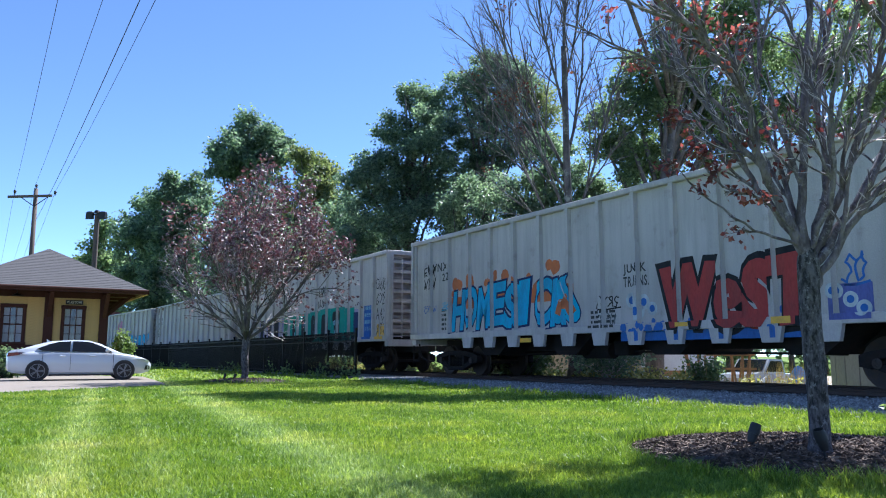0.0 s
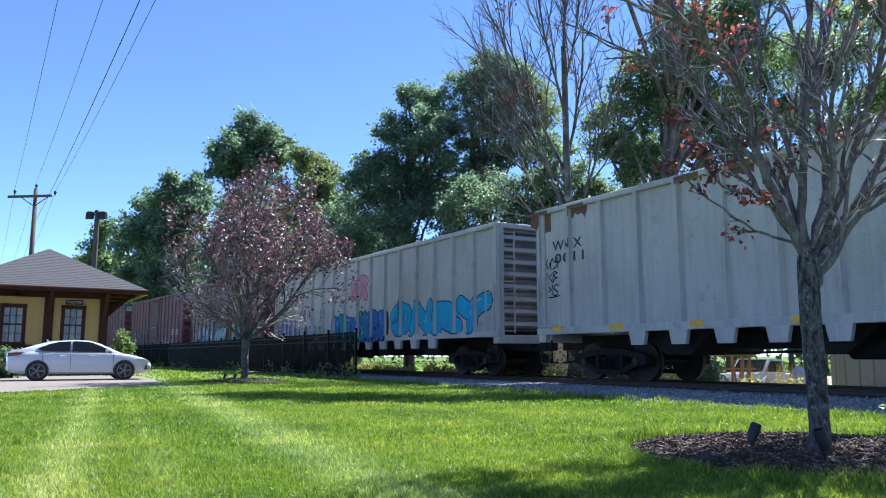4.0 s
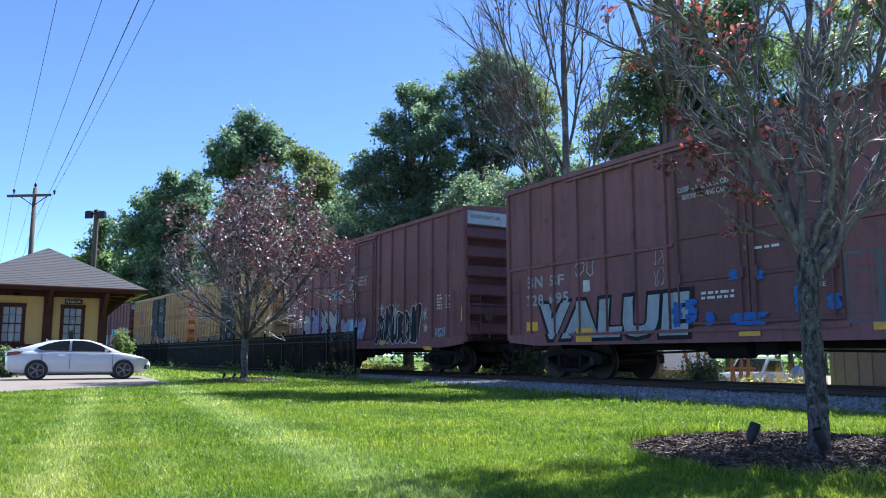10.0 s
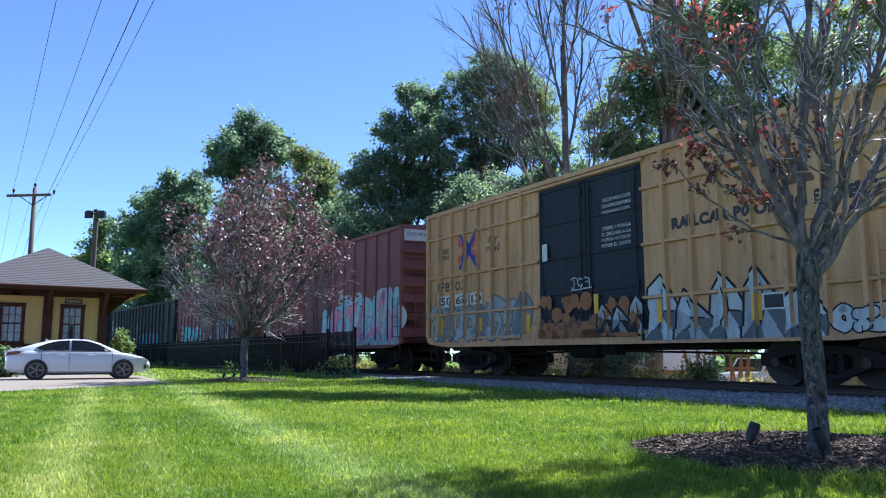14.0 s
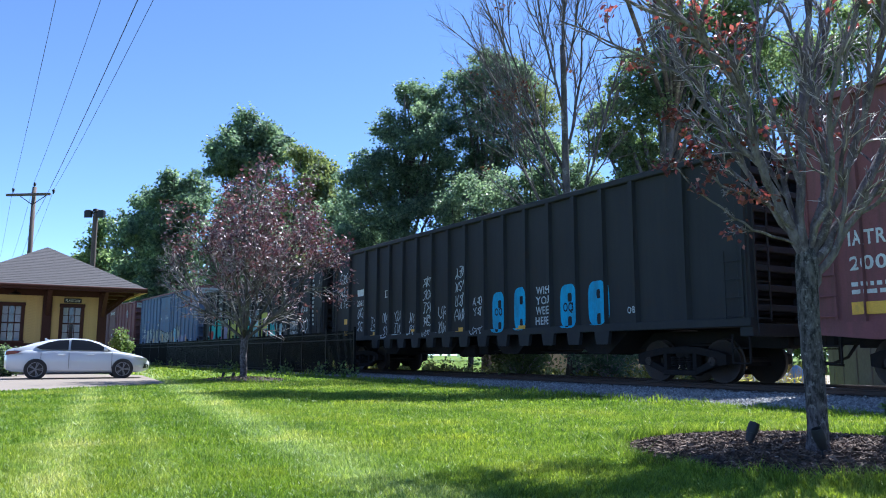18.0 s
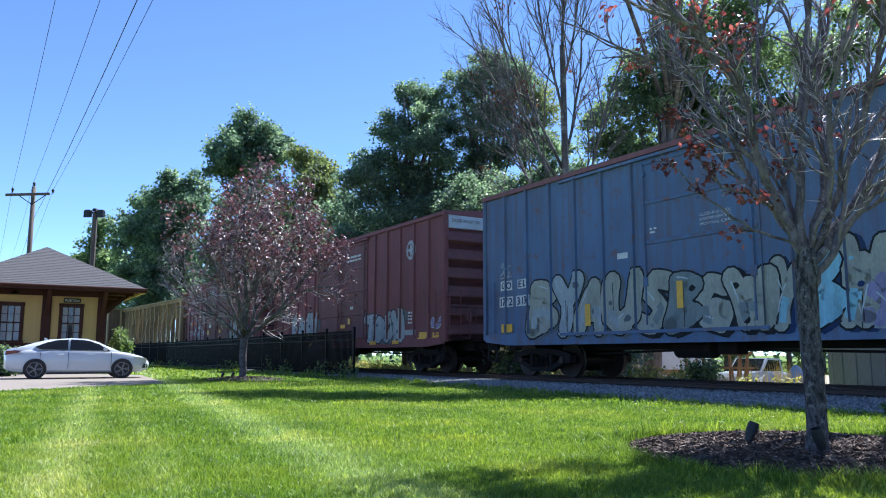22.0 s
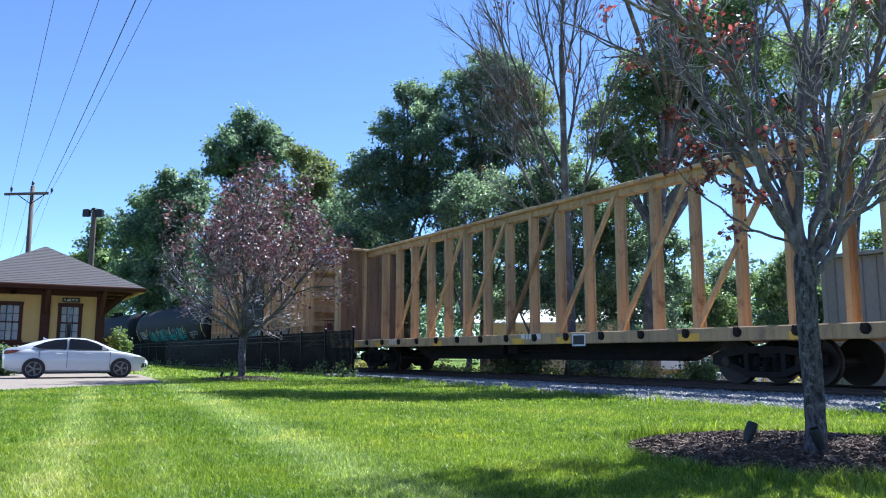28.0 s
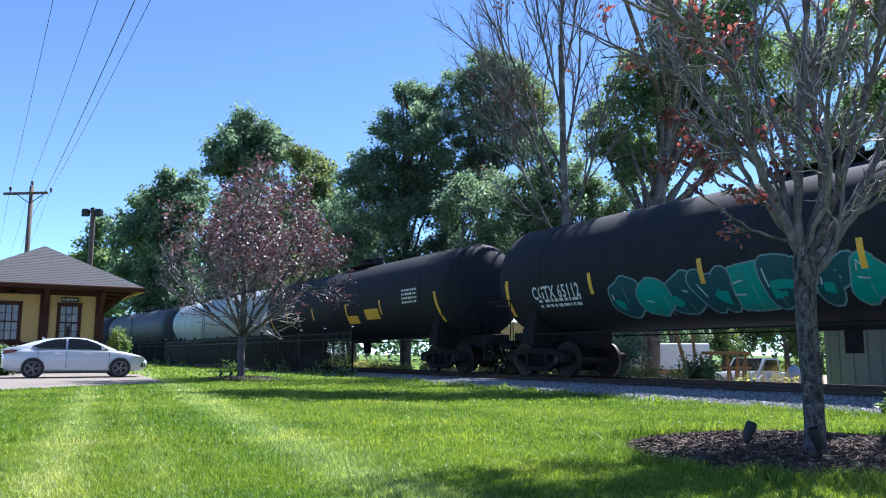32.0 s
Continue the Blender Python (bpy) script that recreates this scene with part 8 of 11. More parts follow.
art.throwup(-7.51, 1.0, 5.22, 1.20, 7, ink("silver"), ink("grey"), rnd, second=ink("ash"))
art.peaks(1.95, 0.92, 4.25, 1.62, 5, ink("silver"), ink("black"), rnd, second=ink("white"), base=ink("grey"))
art.flames(-1.76, 1.02, 3.52, 1.13, ink("rust"), rnd)
art.flames(-1.76, 1.02, 3.52, 0.56, ink("brown"), rnd)
art.peaks(0.45, 1.12, 1.5, 0.86, 3, ink("ash"), ink("black"), rnd, second=ink("silver"))
art.throwup(6.35, 0.95, 1.0, 0.5, 3, ink("white"), ink("black"), rnd)
art.lay("graffiti", car, "big silver graffiti outlined in black", 1.5, posts, 0.11, bands=BOX_BANDS)

car, L, posts = boxcar("red boxcar with pale blue and pink graffiti", RED_PAINT, 194.24, 210.03, door=(-1.6, 1.6))
art = Art()
art.throwup(2.63, 1.0, 5.03, 1.86, 5, ink("sky"), ink("white"), rnd, second=ink("pink"), glow=ink("white"))
art.throwup(1.0, 1.0, 6.65, 1.34, 7, ink("white"), ink("aqua"), rnd, second=ink("pink"), glow=ink("sky"))
art.throwup(-6.58, 1.13, 0.49, 0.94, 2, ink("orange"), ink("navy"), rnd, second=ink("aqua"))
art.bar(-6.69, 1.39, 0.1, 0.86, YELLOW_DECAL, 9)
art.lay("graffiti", car, "pale blue, white and pink graffiti", 1.5, posts, 0.065, bands=BOX_BANDS)

car, L, posts = boxcar("red boxcar with pale blue block graffiti", RED_PAINT, 212.6, 228.29, door=(-1.6, 1.65), sign=False, twin=False)
art = Art()
art.word("IATR", -7.01, 2.46, 0.64, 0.24, WHITE_DECAL, 0, 0.007)
art.word("2005", -7.01, 2.03, 0.84, 0.23, WHITE_DECAL, 0, 0.007)
art.bar(-4.44, 2.24, 0.26, 0.25, WHITE_DECAL, 0)
art.stencil(-7.01, 1.75, 0.76, 2, WHITE_DECAL, rnd, 0.072, 0.058)
art.throwup(-1.26, 2.62, 2.7, 0.86, 4, ink("rosy"), ink("silver"), rnd)
art.word("CLOSE AND LOCK DOORS BEFORE MOVING", -0.86, 2.486, 1.59, 0.068, WHITE_DECAL, 18, 0.0)
art.stencil(0.98, 1.77, 0.4, 2, WHITE_DECAL, rnd, 0.041, 0.034)
art.bar(-5.09, 1.21, 0.21, 0.43, YELLOW_DECAL, 18)
art.bar(-2.73, 1.12, 0.17, 0.48, YELLOW_DECAL, 18)
art.bar(-0.44, 1.58, 0.13, 0.5, YELLOW_DECAL, 18)
art.bar(2.47, 1.18, 0.14, 0.5, YELLOW_DECAL, 18)
art.bar(4.84, 1.09, 0.15, 0.5, YELLOW_DECAL, 18)
art.bar(-8.01, 1.18, 0.14, 0.99, YELLOW_DECAL, 18)
art.bar(-7.01, 1.27, 0.61, 0.21, YELLOW_DECAL, 18)
art.bar(4.14, 1.33, 0.46, 0.33, WHITE_DECAL, 12)
art.bar(4.18, 1.37, 0.38, 0.26, BLACK_DECAL, 13)
art.stencil(5.17, 2.56, 0.18, 6, WHITE_DECAL, rnd, 0.045, 0.037)
art.bar(-3.52, 1.31, 0.7, 0.4, ink("grey"), 12)
art.lay("stencil_paint", car, "white stencils and reflectors", 1.5, posts, 0.065, bands=BOX_BANDS)
art = Art()
art.throwup(-5.96, 1.0, 2.83, 1.44, 3, ink("aqua"), ink("navy"), rnd, second=ink("sky"), glow=ink("sky"))
art.throwup(-3.13, 1.0, 2.01, 1.38, 3, ink("sky"), ink("navy"), rnd, second=ink("aqua"), glow=ink("sky"))
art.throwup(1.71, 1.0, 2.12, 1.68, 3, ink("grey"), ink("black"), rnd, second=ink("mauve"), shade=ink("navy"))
art.throwup(3.88, 1.0, 1.79, 1.75, 3, ink("grey"), ink("black"), rnd, second=ink("silver"), shade=ink("navy"))
art.lay("graffiti", car, "pale blue letters and dark silver graffiti", 1.5, posts, 0.065, bands=BOX_BANDS)

car, L, posts = open_hopper("black coal gondola car with pale tags and blue blocks", BLACK_PAINT, 229.47, 249.8, top=4.72, name="gondola_car", category="gondola car", bays=True, uneven=True, panels=14)
art = Art()
art.bar(-7.92, 2.87, 0.8, 0.25, WHITE_DECAL, 0)
art.word("20614", -7.94, 2.48, 0.76, 0.22, WHITE_DECAL, 0, 0.007)
art.bar(-5.52, 2.68, 0.27, 0.26, WHITE_DECAL, 0)
art.bar(-5.47, 2.71, 0.17, 0.21, BLACK_DECAL, 1)
art.scrawl(-9.62, 2.41, 0.87, 1.55, ink("white"), rnd, 0.05, 3)
art.scrawl(-7.88, 1.48, 0.7, 0.97, ink("white"), rnd, 0.05, 3)
art.scrawl(-6.69, 1.52, 0.45, 0.56, ink("white"), rnd, 0.05, 3)
art.scrawl(-5.67, 1.23, 0.43, 0.94, ink("white"), rnd, 0.05, 3)
art.scrawl(-4.76, 1.33, 0.65, 0.87, ink("white"), rnd, 0.05, 3)
art.scrawl(-3.66, 1.24, 0.55, 0.83, ink("white"), rnd, 0.05, 3)
art.scrawl(-2.68, 1.55, 0.68, 1.68, ink("white"), rnd, 0.05, 3)
art.scrawl(-1.69, 1.24, 0.57, 1.0, ink("white"), rnd, 0.05, 3)
art.scrawl(-0.67, 1.63, 0.65, 1.76, ink("white"), rnd, 0.05, 3)
art.scrawl(0.36, 1.74, 0.62, 0.63, ink("white"), rnd, 0.05, 3)
art.scrawl(0.3, 1.19, 0.69, 0.25, ink("white"), rnd, 0.05, 3)
art.scrawl(-2.61, 1.21, 0.5, 0.25, ink("white"), rnd, 0.05, 3)
art.word("WISH", 3.43, 2.2, 0.67, 0.2, ink("white"), 0, 0.006)
art.word("YOU", 3.42, 1.93, 0.66, 0.2, ink("white"), 0, 0.006)
art.word("WERE", 3.41, 1.66, 0.66, 0.2, ink("white"), 0, 0.006)
art.word("HERE", 3.39, 1.39, 0.66, 0.2, ink("white"), 0, 0.006)
art.bar(-9.13, 1.81, 0.37, 0.21, YELLOW_DECAL, 6)
art.bar(-9.12, 1.34, 0.34, 0.21, YELLOW_DECAL, 6)
art.bar(-6.48, 1.31, 0.31, 0.13, YELLOW_DECAL, 6)
art.bar(-3.51, 1.38, 0.3, 0.09, YELLOW_DECAL, 6)
art.bar(-0.46, 1.3, 0.42, 0.13, YELLOW_DECAL, 6)
art.bar(2.63, 1.29, 0.45, 0.1, YELLOW_DECAL, 6)
art.word("OQB", 6.8, 1.51, 0.34, 0.18, ink("white"), 0, 0.005)
art.lay("stencil_paint", car, "white tags and stencils", 1.44, posts, 0.11, bands=HOPPER_BANDS)
art = Art()
art.blob(1.37, 1.22, 0.73, 1.17, ink("cyan"), 1)
art.blob(1.66, 1.92, 0.16, 0.23, ink("black"), 2)
art.blob(1.66, 1.24, 0.15, 0.29, ink("black"), 2)
art.blob(2.43, 1.26, 0.66, 1.19, ink("cyan"), 1)
art.blob(2.69, 1.97, 0.15, 0.24, ink("black"), 2)
art.blob(2.69, 1.28, 0.13, 0.3, ink("black"), 2)
art.blob(4.42, 1.26, 0.73, 1.12, ink("cyan"), 1)
art.blob(4.71, 1.93, 0.16, 0.22, ink("black"), 2)
art.blob(4.71, 1.28, 0.15, 0.28, ink("black"), 2)
art.blob(5.48, 1.3, 0.74, 1.08, ink("cyan"), 1)
art.blob(5.78, 1.95, 0.16, 0.22, ink("black"), 2)
art.blob(5.78, 1.32, 0.15, 0.27, ink("black"), 2)
art.word("OQB", 1.5, 1.68, 0.51, 0.24, ink("black"), 3, 0.007)
art.word("OQB", 4.54, 1.64, 0.51, 0.27, ink("black"), 3, 0.008)
art.lay("graffiti", car, "blue block letters", 1.44, posts, 0.11, bands=HOPPER_BANDS)

car, L, posts = open_hopper("black coal gondola car with coloured block letters", BLACK_PAINT, 250.9, 270.86, top=4.58, name="gondola_car", category="gondola car", bays=True, panels=14)
art = Art()
art.word("CDEX", -7.1, 3.7, 0.9, 0.26, WHITE_DECAL, 0, 0.008)
art.word("19424", -7.05, 3.25, 0.88, 0.23, WHITE_DECAL, 0, 0.007)
art.bar(-5.36, 3.57, 0.25, 0.26, WHITE_DECAL, 0)
art.bar(-5.33, 3.59, 0.19, 0.22, BLACK_DECAL, 1)
art.scrawl(-8.55, 2.79, 0.77, 0.7, ink("white"), rnd, 0.045, 4)
art.scrawl(-5.86, 2.45, 1.06, 0.32, ink("white"), rnd, 0.045, 4)
art.scrawl(-0.16, 3.44, 1.02, 0.75, ink("white"), rnd, 0.045, 4)
art.scrawl(3.3, 2.07, 0.43, 0.36, ink("white"), rnd, 0.045, 4)
art.scrawl(3.15, 1.23, 0.55, 0.23, ink("white"), rnd, 0.045, 4)
art.scrawl(1.77, 1.24, 0.55, 0.29, ink("white"), rnd, 0.045, 4)
art.scrawl(-5.68, 2.97, 0.94, 0.21, ink("lime"), rnd, 0.04, 4)
art.bar(2.29, 1.39, 0.1, 0.41, YELLOW_DECAL, 6)
art.scrawl(-0.08, 1.23, 0.97, 3.17, ink("white"), rnd, 0.04, 4)
art.scrawl(5.77, 1.32, 0.65, 0.84, ink("white"), rnd, 0.04, 4)
art.scrawl(3.9, 1.25, 1.28, 1.0, ink("white"), rnd, 0.05, 4)
art.scrawl(7.08, 2.5, 0.94, 0.4, ink("white"), rnd, 0.05, 4)
art.scrawl(5.77, 1.31, 0.95, 0.94, ink("white"), rnd, 0.05, 4)
art.scrawl(7.08, 1.55, 1.04, 0.8, ink("white"), rnd, 0.05, 4)
art.stencil(8.52, 4.02, 0.26, 12, WHITE_DECAL, rnd, 0.106, 0.087)
art.lay("stencil_paint", car, "white stencils and tags", 1.44, posts, 0.11, bands=HOPPER_BANDS)
art = Art()
art.throwup(-8.73, 1.19, 1.15, 1.29, 1, ink("aqua"), ink("navy"), rnd, second=ink("pink"))
art.poly([(-8.2 + 0.36 * math.sin(a) ** 3, 1.80 + 0.026 * (13 * math.cos(a) - 5 * math.cos(2 * a) - 2 * math.cos(3 * a))) for a in np.linspace(0, 6.283, 24, endpoint=False)], ink("red"), 8)
art.throwup(-7.23, 1.40, 1.15, 1.78, 1, ink("aqua"), ink("teal"), rnd)
art.throwup(-5.92, 1.18, 1.15, 1.15, 1, ink("mauve"), ink("navy"), rnd, second=ink("pink"))
art.throwup(-4.25, 1.22, 1.00, 1.60, 1, ink("lime"), ink("navy"), rnd)
art.throwup(-3.0, 1.24, 1.07, 1.45, 1, ink("lime"), ink("navy"), rnd, second=ink("green"))
art.word("E", -1.49, 1.29, 0.87, 1.36, ink("silver"), 1, 0.05)
art.word("E", -1.39, 1.35, 0.87, 1.36, ink("aqua"), 3, 0.04)
art.word("M", -0.18, 1.29, 1.04, 1.38, ink("silver"), 1, 0.05)
art.word("M", -0.08, 1.35, 1.04, 1.38, ink("sky"), 3, 0.04)
art.word("F", 1.28, 1.29, 0.97, 1.37, ink("silver"), 1, 0.05)
art.word("F", 1.38, 1.35, 0.97, 1.37, ink("lime"), 3, 0.04)
art.throwup(2.82, 1.31, 0.87, 0.85, 2, ink("aqua"), ink("sky"), rnd)
art.throwup(4.21, 1.19, 0.42, 1.04, 1, ink("sky"), ink("white"), rnd)
art.lay("graffiti", car, "pink, yellow, green and blue block letters", 1.44, posts, 0.11, bands=HOPPER_BANDS)

car, L, posts = boxcar("faded blue boxcar with white graffiti", BLUE_PAINT, 272.64, 288.67, door=(-1.72, 1.4), twin=False, sign=True, roof_paint=BROWN_PAINT)
art = Art()
art.bar(-7.19, 2.39, 0.55, 0.27, WHITE_DECAL, 6)
art.word("CO", -7.14, 2.43, 0.45, 0.19, ink("navy"), 7, 0.006)
art.bar(-6.39, 2.4, 0.48, 0.25, WHITE_DECAL, 6)
art.word("ER", -6.34, 2.44, 0.38, 0.18, ink("navy"), 7, 0.005)
art.bar(-7.25, 1.92, 0.65, 0.29, WHITE_DECAL, 6)
art.word("172", -7.19, 1.96, 0.55, 0.21, ink("navy"), 7, 0.006)
art.bar(-6.47, 1.92, 0.61, 0.29, WHITE_DECAL, 6)
art.word("319", -6.41, 1.96, 0.5, 0.21, ink("navy"), 7, 0.006)
art.word("CLOSE AND LOCK", 0.02, 3.444, 0.78, 0.061, WHITE_DECAL, 18, 0.0)
art.word("DOORS BEFORE", 0.02, 3.344, 0.77, 0.061, WHITE_DECAL, 18, 0.0)
art.word("MOVING CAR", 0.02, 3.244, 0.77, 0.061, WHITE_DECAL, 18, 0.0)
art.bar(-2.51, 2.81, 0.34, 0.14, WHITE_DECAL, 0)
art.stencil(-1.4, 3.35, 0.2, 2, WHITE_DECAL, rnd, 0.044, 0.036)
art.bar(-0.67, 1.57, 0.17, 0.58, YELLOW_DECAL, 18)
art.bar(2.29, 1.4, 0.14, 0.48, YELLOW_DECAL, 18)
art.bar(-3.63, 1.29, 0.19, 0.53, YELLOW_DECAL, 18)
art.bar(5.39, 1.39, 0.12, 0.48, YELLOW_DECAL, 18)
art.bar(-7.14, 1.21, 0.52, 0.23, YELLOW_DECAL, 18)
art.bar(6.54, 0.99, 0.22, 0.16, YELLOW_DECAL, 18)
art.bar(6.48, 1.4, 0.33, 0.32, WHITE_DECAL, 0)
art.bar(6.52, 1.51, 0.29, 0.18, BLACK_DECAL, 1)
art.scrawl(-7.23, 2.77, 0.54, 0.43, ink("silver"), rnd, 0.045, 4)
art.scrawl(6.82, 3.19, 1.24, 0.58, ink("white"), rnd, 0.06, 3)
art.lay("stencil_paint", car, "white stencils and reflectors", 1.5, posts, 0.065, bands=BOX_BANDS)
art = Art()
art.throwup(-5.75, 1.0, 3.94, 1.62, 4, ink("bone"), ink("black"), rnd, second=ink("silver"), shade=ink("grey"))
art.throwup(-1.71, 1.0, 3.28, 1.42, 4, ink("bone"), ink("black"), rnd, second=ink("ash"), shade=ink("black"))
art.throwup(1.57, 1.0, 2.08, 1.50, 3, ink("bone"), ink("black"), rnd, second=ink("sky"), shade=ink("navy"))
art.throwup(3.38, 1.03, 2.05, 0.94, 4, ink("mauve"), ink("silver"), rnd)
art.lay("graffiti", car, "large white graffiti outlined in black", 1.5, posts, 0.065, bands=BOX_BANDS)

car, L, posts = boxcar("red-brown boxcar with silver graffiti and a round emblem", RED_PAINT, 290.86, 307.02, door=(-2.59, 2.34))
art = Art()
art.disc(5.77, 4.2, 0.34, ink("white"), 2)
art.disc(5.77, 4.2, 0.29, ink("silver"), 3)
art.ring(5.77, 4.2, 0.21, 0.035, ink("brown"), 4)
art.bar(5.57, 4.0, 0.14, 0.14, ink("brown"), 4)
art.bar(5.57, 4.26, 0.14, 0.14, ink("brown"), 4)
art.bar(5.83, 4.0, 0.14, 0.14, ink("brown"), 4)
art.bar(5.83, 4.26, 0.14, 0.14, ink("brown"), 4)
art.bar(5.71, 3.93, 0.12, 0.54, ink("white"), 4)
art.bar(5.5, 4.14, 0.54, 0.12, ink("white"), 4)
art.word("ATW", -7.1, 2.68, 0.56, 0.25, WHITE_DECAL, 0, 0.008)
art.word("727", -7.09, 2.15, 0.6, 0.26, WHITE_DECAL, 0, 0.008)
art.word("371", -6.14, 2.14, 0.53, 0.25, WHITE_DECAL, 0, 0.008)
art.stencil(0.5, 4.42, 1.34, 2, WHITE_DECAL, rnd, 0.08, 0.065)
art.stencil(5.56, 2.0, 0.31, 4, WHITE_DECAL, rnd, 0.063, 0.052)
art.bar(5.38, 1.26, 0.74, 0.18, ink("silver"), 6)
art.stencil(0.9, 2.37, 0.33, 1, WHITE_DECAL, rnd, 0.116, 0.094)
art.bar(6.41, 1.11, 0.52, 0.23, YELLOW_DECAL, 18)
art.bar(7.31, 1.14, 0.4, 0.17, YELLOW_DECAL, 18)
art.bar(2.76, 0.96, 0.52, 0.13, YELLOW_DECAL, 18)
art.bar(4.59, 0.97, 0.48, 0.12, YELLOW_DECAL, 18)
art.bar(-7.29, 1.02, 0.69, 0.31, YELLOW_DECAL, 18)
art.bar(-5.1, 0.99, 0.45, 0.14, YELLOW_DECAL, 18)
art.bar(-3.36, 0.97, 0.43, 0.15, YELLOW_DECAL, 18)
art.bar(0.77, 1.79, 0.22, 0.22, YELLOW_DECAL, 18)
art.bar(0.07, 1.64, 0.44, 0.15, YELLOW_DECAL, 18)
art.lay("stencil_paint", car, "white stencils, emblem and reflectors", 1.5, posts, 0.065, bands=BOX_BANDS)
art = Art()
art.throwup(-5.65, 1.01, 3.1, 1.34, 4, ink("silver"), ink("black"), rnd, glow=ink("grey"))
art.throwup(2.35, 1.0, 2.92, 1.11, 4, ink("silver"), ink("black"), rnd, glow=ink("grey"))
art.throwup(7.22, 1.44, 0.57, 0.32, 1, ink("mauve"), ink("white"), rnd)
art.lay("graffiti", car, "silver graffiti outlined in black", 1.5, posts, 0.065, bands=BOX_BANDS)

car, L, posts = boxcar("red-brown boxcar with white and silver graffiti", RED_PAINT, 309.34, 325.44, door=(-2.64, 2.37))
art = Art()
art.word("ATW", -7.17, 2.52, 0.6, 0.24, WHITE_DECAL, 0, 0.007)
art.word("727", -7.17, 1.84, 0.62, 0.31, WHITE_DECAL, 0, 0.009)
art.word("251", -6.26, 1.87, 0.66, 0.3, WHITE_DECAL, 0, 0.009)
art.bar(-6.37, 2.53, 0.77, 0.27, ink("orange"), 0)
art.word("CLOSE AND LOCK", -1.78, 4.528, 0.94, 0.075, WHITE_DECAL, 18, 0.0)
art.word("CLOSE AND LOCK", 0.71, 4.608, 0.94, 0.075, WHITE_DECAL, 18, 0.0)
art.word("DOOR BEFORE", -1.78, 4.408, 0.94, 0.075, WHITE_DECAL, 18, 0.0)
art.word("DOOR BEFORE", 0.71, 4.478, 0.94, 0.075, WHITE_DECAL, 18, 0.0)
art.word("MOVING CAR", -1.8, 4.279, 0.95, 0.082, WHITE_DECAL, 18, 0.0)
art.word("MOVING CAR", 0.71, 4.348, 0.93, 0.075, WHITE_DECAL, 18, 0.0)
art.scrawl(-7.88, 4.13, 1.18, 0.56, ink("white"), rnd, 0.05, 3)
art.stencil(0.1, 2.9, 0.3, 2, WHITE_DECAL, rnd, 0.055, 0.045)
art.bar(-1.68, 2.24, 0.4, 0.27, WHITE_DECAL, 19)
art.bar(0.98, 2.23, 0.26, 0.29, WHITE_DECAL, 19)
art.bar(-7.17, 0.91, 0.47, 0.47, YELLOW_DECAL, 18)
art.bar(0.45, 1.56, 0.39, 0.15, YELLOW_DECAL, 18)
art.bar(0.52, 1.91, 0.29, 0.15, YELLOW_DECAL, 18)
art.bar(3.85, 0.98, 0.45, 0.14, YELLOW_DECAL, 18)
art.bar(2.22, 0.75, 0.45, 0.11, YELLOW_DECAL, 18)
art.bar(-0.35, 0.75, 0.37, 0.08, YELLOW_DECAL, 18)
art.bar(-4.44, 1.02, 0.37, 0.12, YELLOW_DECAL, 18)
art.bar(6.64, 0.9, 0.16, 0.21, YELLOW_DECAL, 18)
art.bar(-2.08, 1.85, 0.36, 0.24, YELLOW_DECAL, 18)
art.bar(5.57, 1.57, 0.39, 0.32, WHITE_DECAL, 12)
art.bar(5.6, 1.61, 0.33, 0.24, BLACK_DECAL, 13)
art.disc(5.84, 4.25, 0.34, ink("white"), 2)
art.disc(5.84, 4.25, 0.29, ink("silver"), 3)
art.ring(5.84, 4.25, 0.21, 0.035, ink("brown"), 4)
art.bar(5.64, 4.05, 0.14, 0.14, ink("brown"), 4)
art.bar(5.64, 4.31, 0.14, 0.14, ink("brown"), 4)
art.bar(5.9, 4.05, 0.14, 0.14, ink("brown"), 4)
art.bar(5.9, 4.31, 0.14, 0.14, ink("brown"), 4)
art.bar(5.78, 3.98, 0.12, 0.54, ink("white"), 4)
art.bar(5.57, 4.19, 0.54, 0.12, ink("white"), 4)
art.lay("stencil_paint", car, "white stencils and reflectors", 1.5, posts, 0.065, bands=BOX_BANDS)
art = Art()
art.curl(-5.11, 2.73, 0.28, ink("white"), 0.045, 2.2, 1)
art.curl(-4.26, 3.07, 0.28, ink("white"), 0.045, 2.2, -1)
art.curl(-3.56, 3.16, 0.3, ink("white"), 0.045, 2.2, 1)
art.curl(-2.93, 2.54, 0.23, ink("white"), 0.045, 2.2, -1)
art.curl(-4.87, 1.32, 0.18, ink("sky"), 0.045, 2.2, 1)
art.curl(-2.91, 1.45, 0.2, ink("white"), 0.045, 2.2, -1)
art.curl(-5.4, 2.22, 0.15, ink("sky"), 0.045, 2.2, 1)
art.curl(-5.01, 1.87, 0.18, ink("sky"), 0.045, 2.2, -1)
art.curl(-3.18, 2.86, 0.18, ink("sky"), 0.045, 2.2, 1)
art.eye(-4.26, 2.35, 0.98, 0.32, ink("white"))
art.eye(-4.45, 1.94, 0.74, 0.42, ink("white"))
art.eye(-3.29, 2.0, 0.69, 0.35, ink("white"))
art.bar(-4.14, 2.2, 0.44, 0.07, ink("white"), 1)
art.bar(-4.15, 2.01, 0.44, 0.07, ink("sky"), 1)
art.bar(-4.15, 1.82, 0.43, 0.07, ink("white"), 1)
art.bar(-4.16, 1.64, 0.43, 0.07, ink("sky"), 1)
art.bar(-4.17, 1.45, 0.44, 0.07, ink("white"), 1)
art.bar(-4.18, 1.27, 0.44, 0.07, ink("sky"), 1)
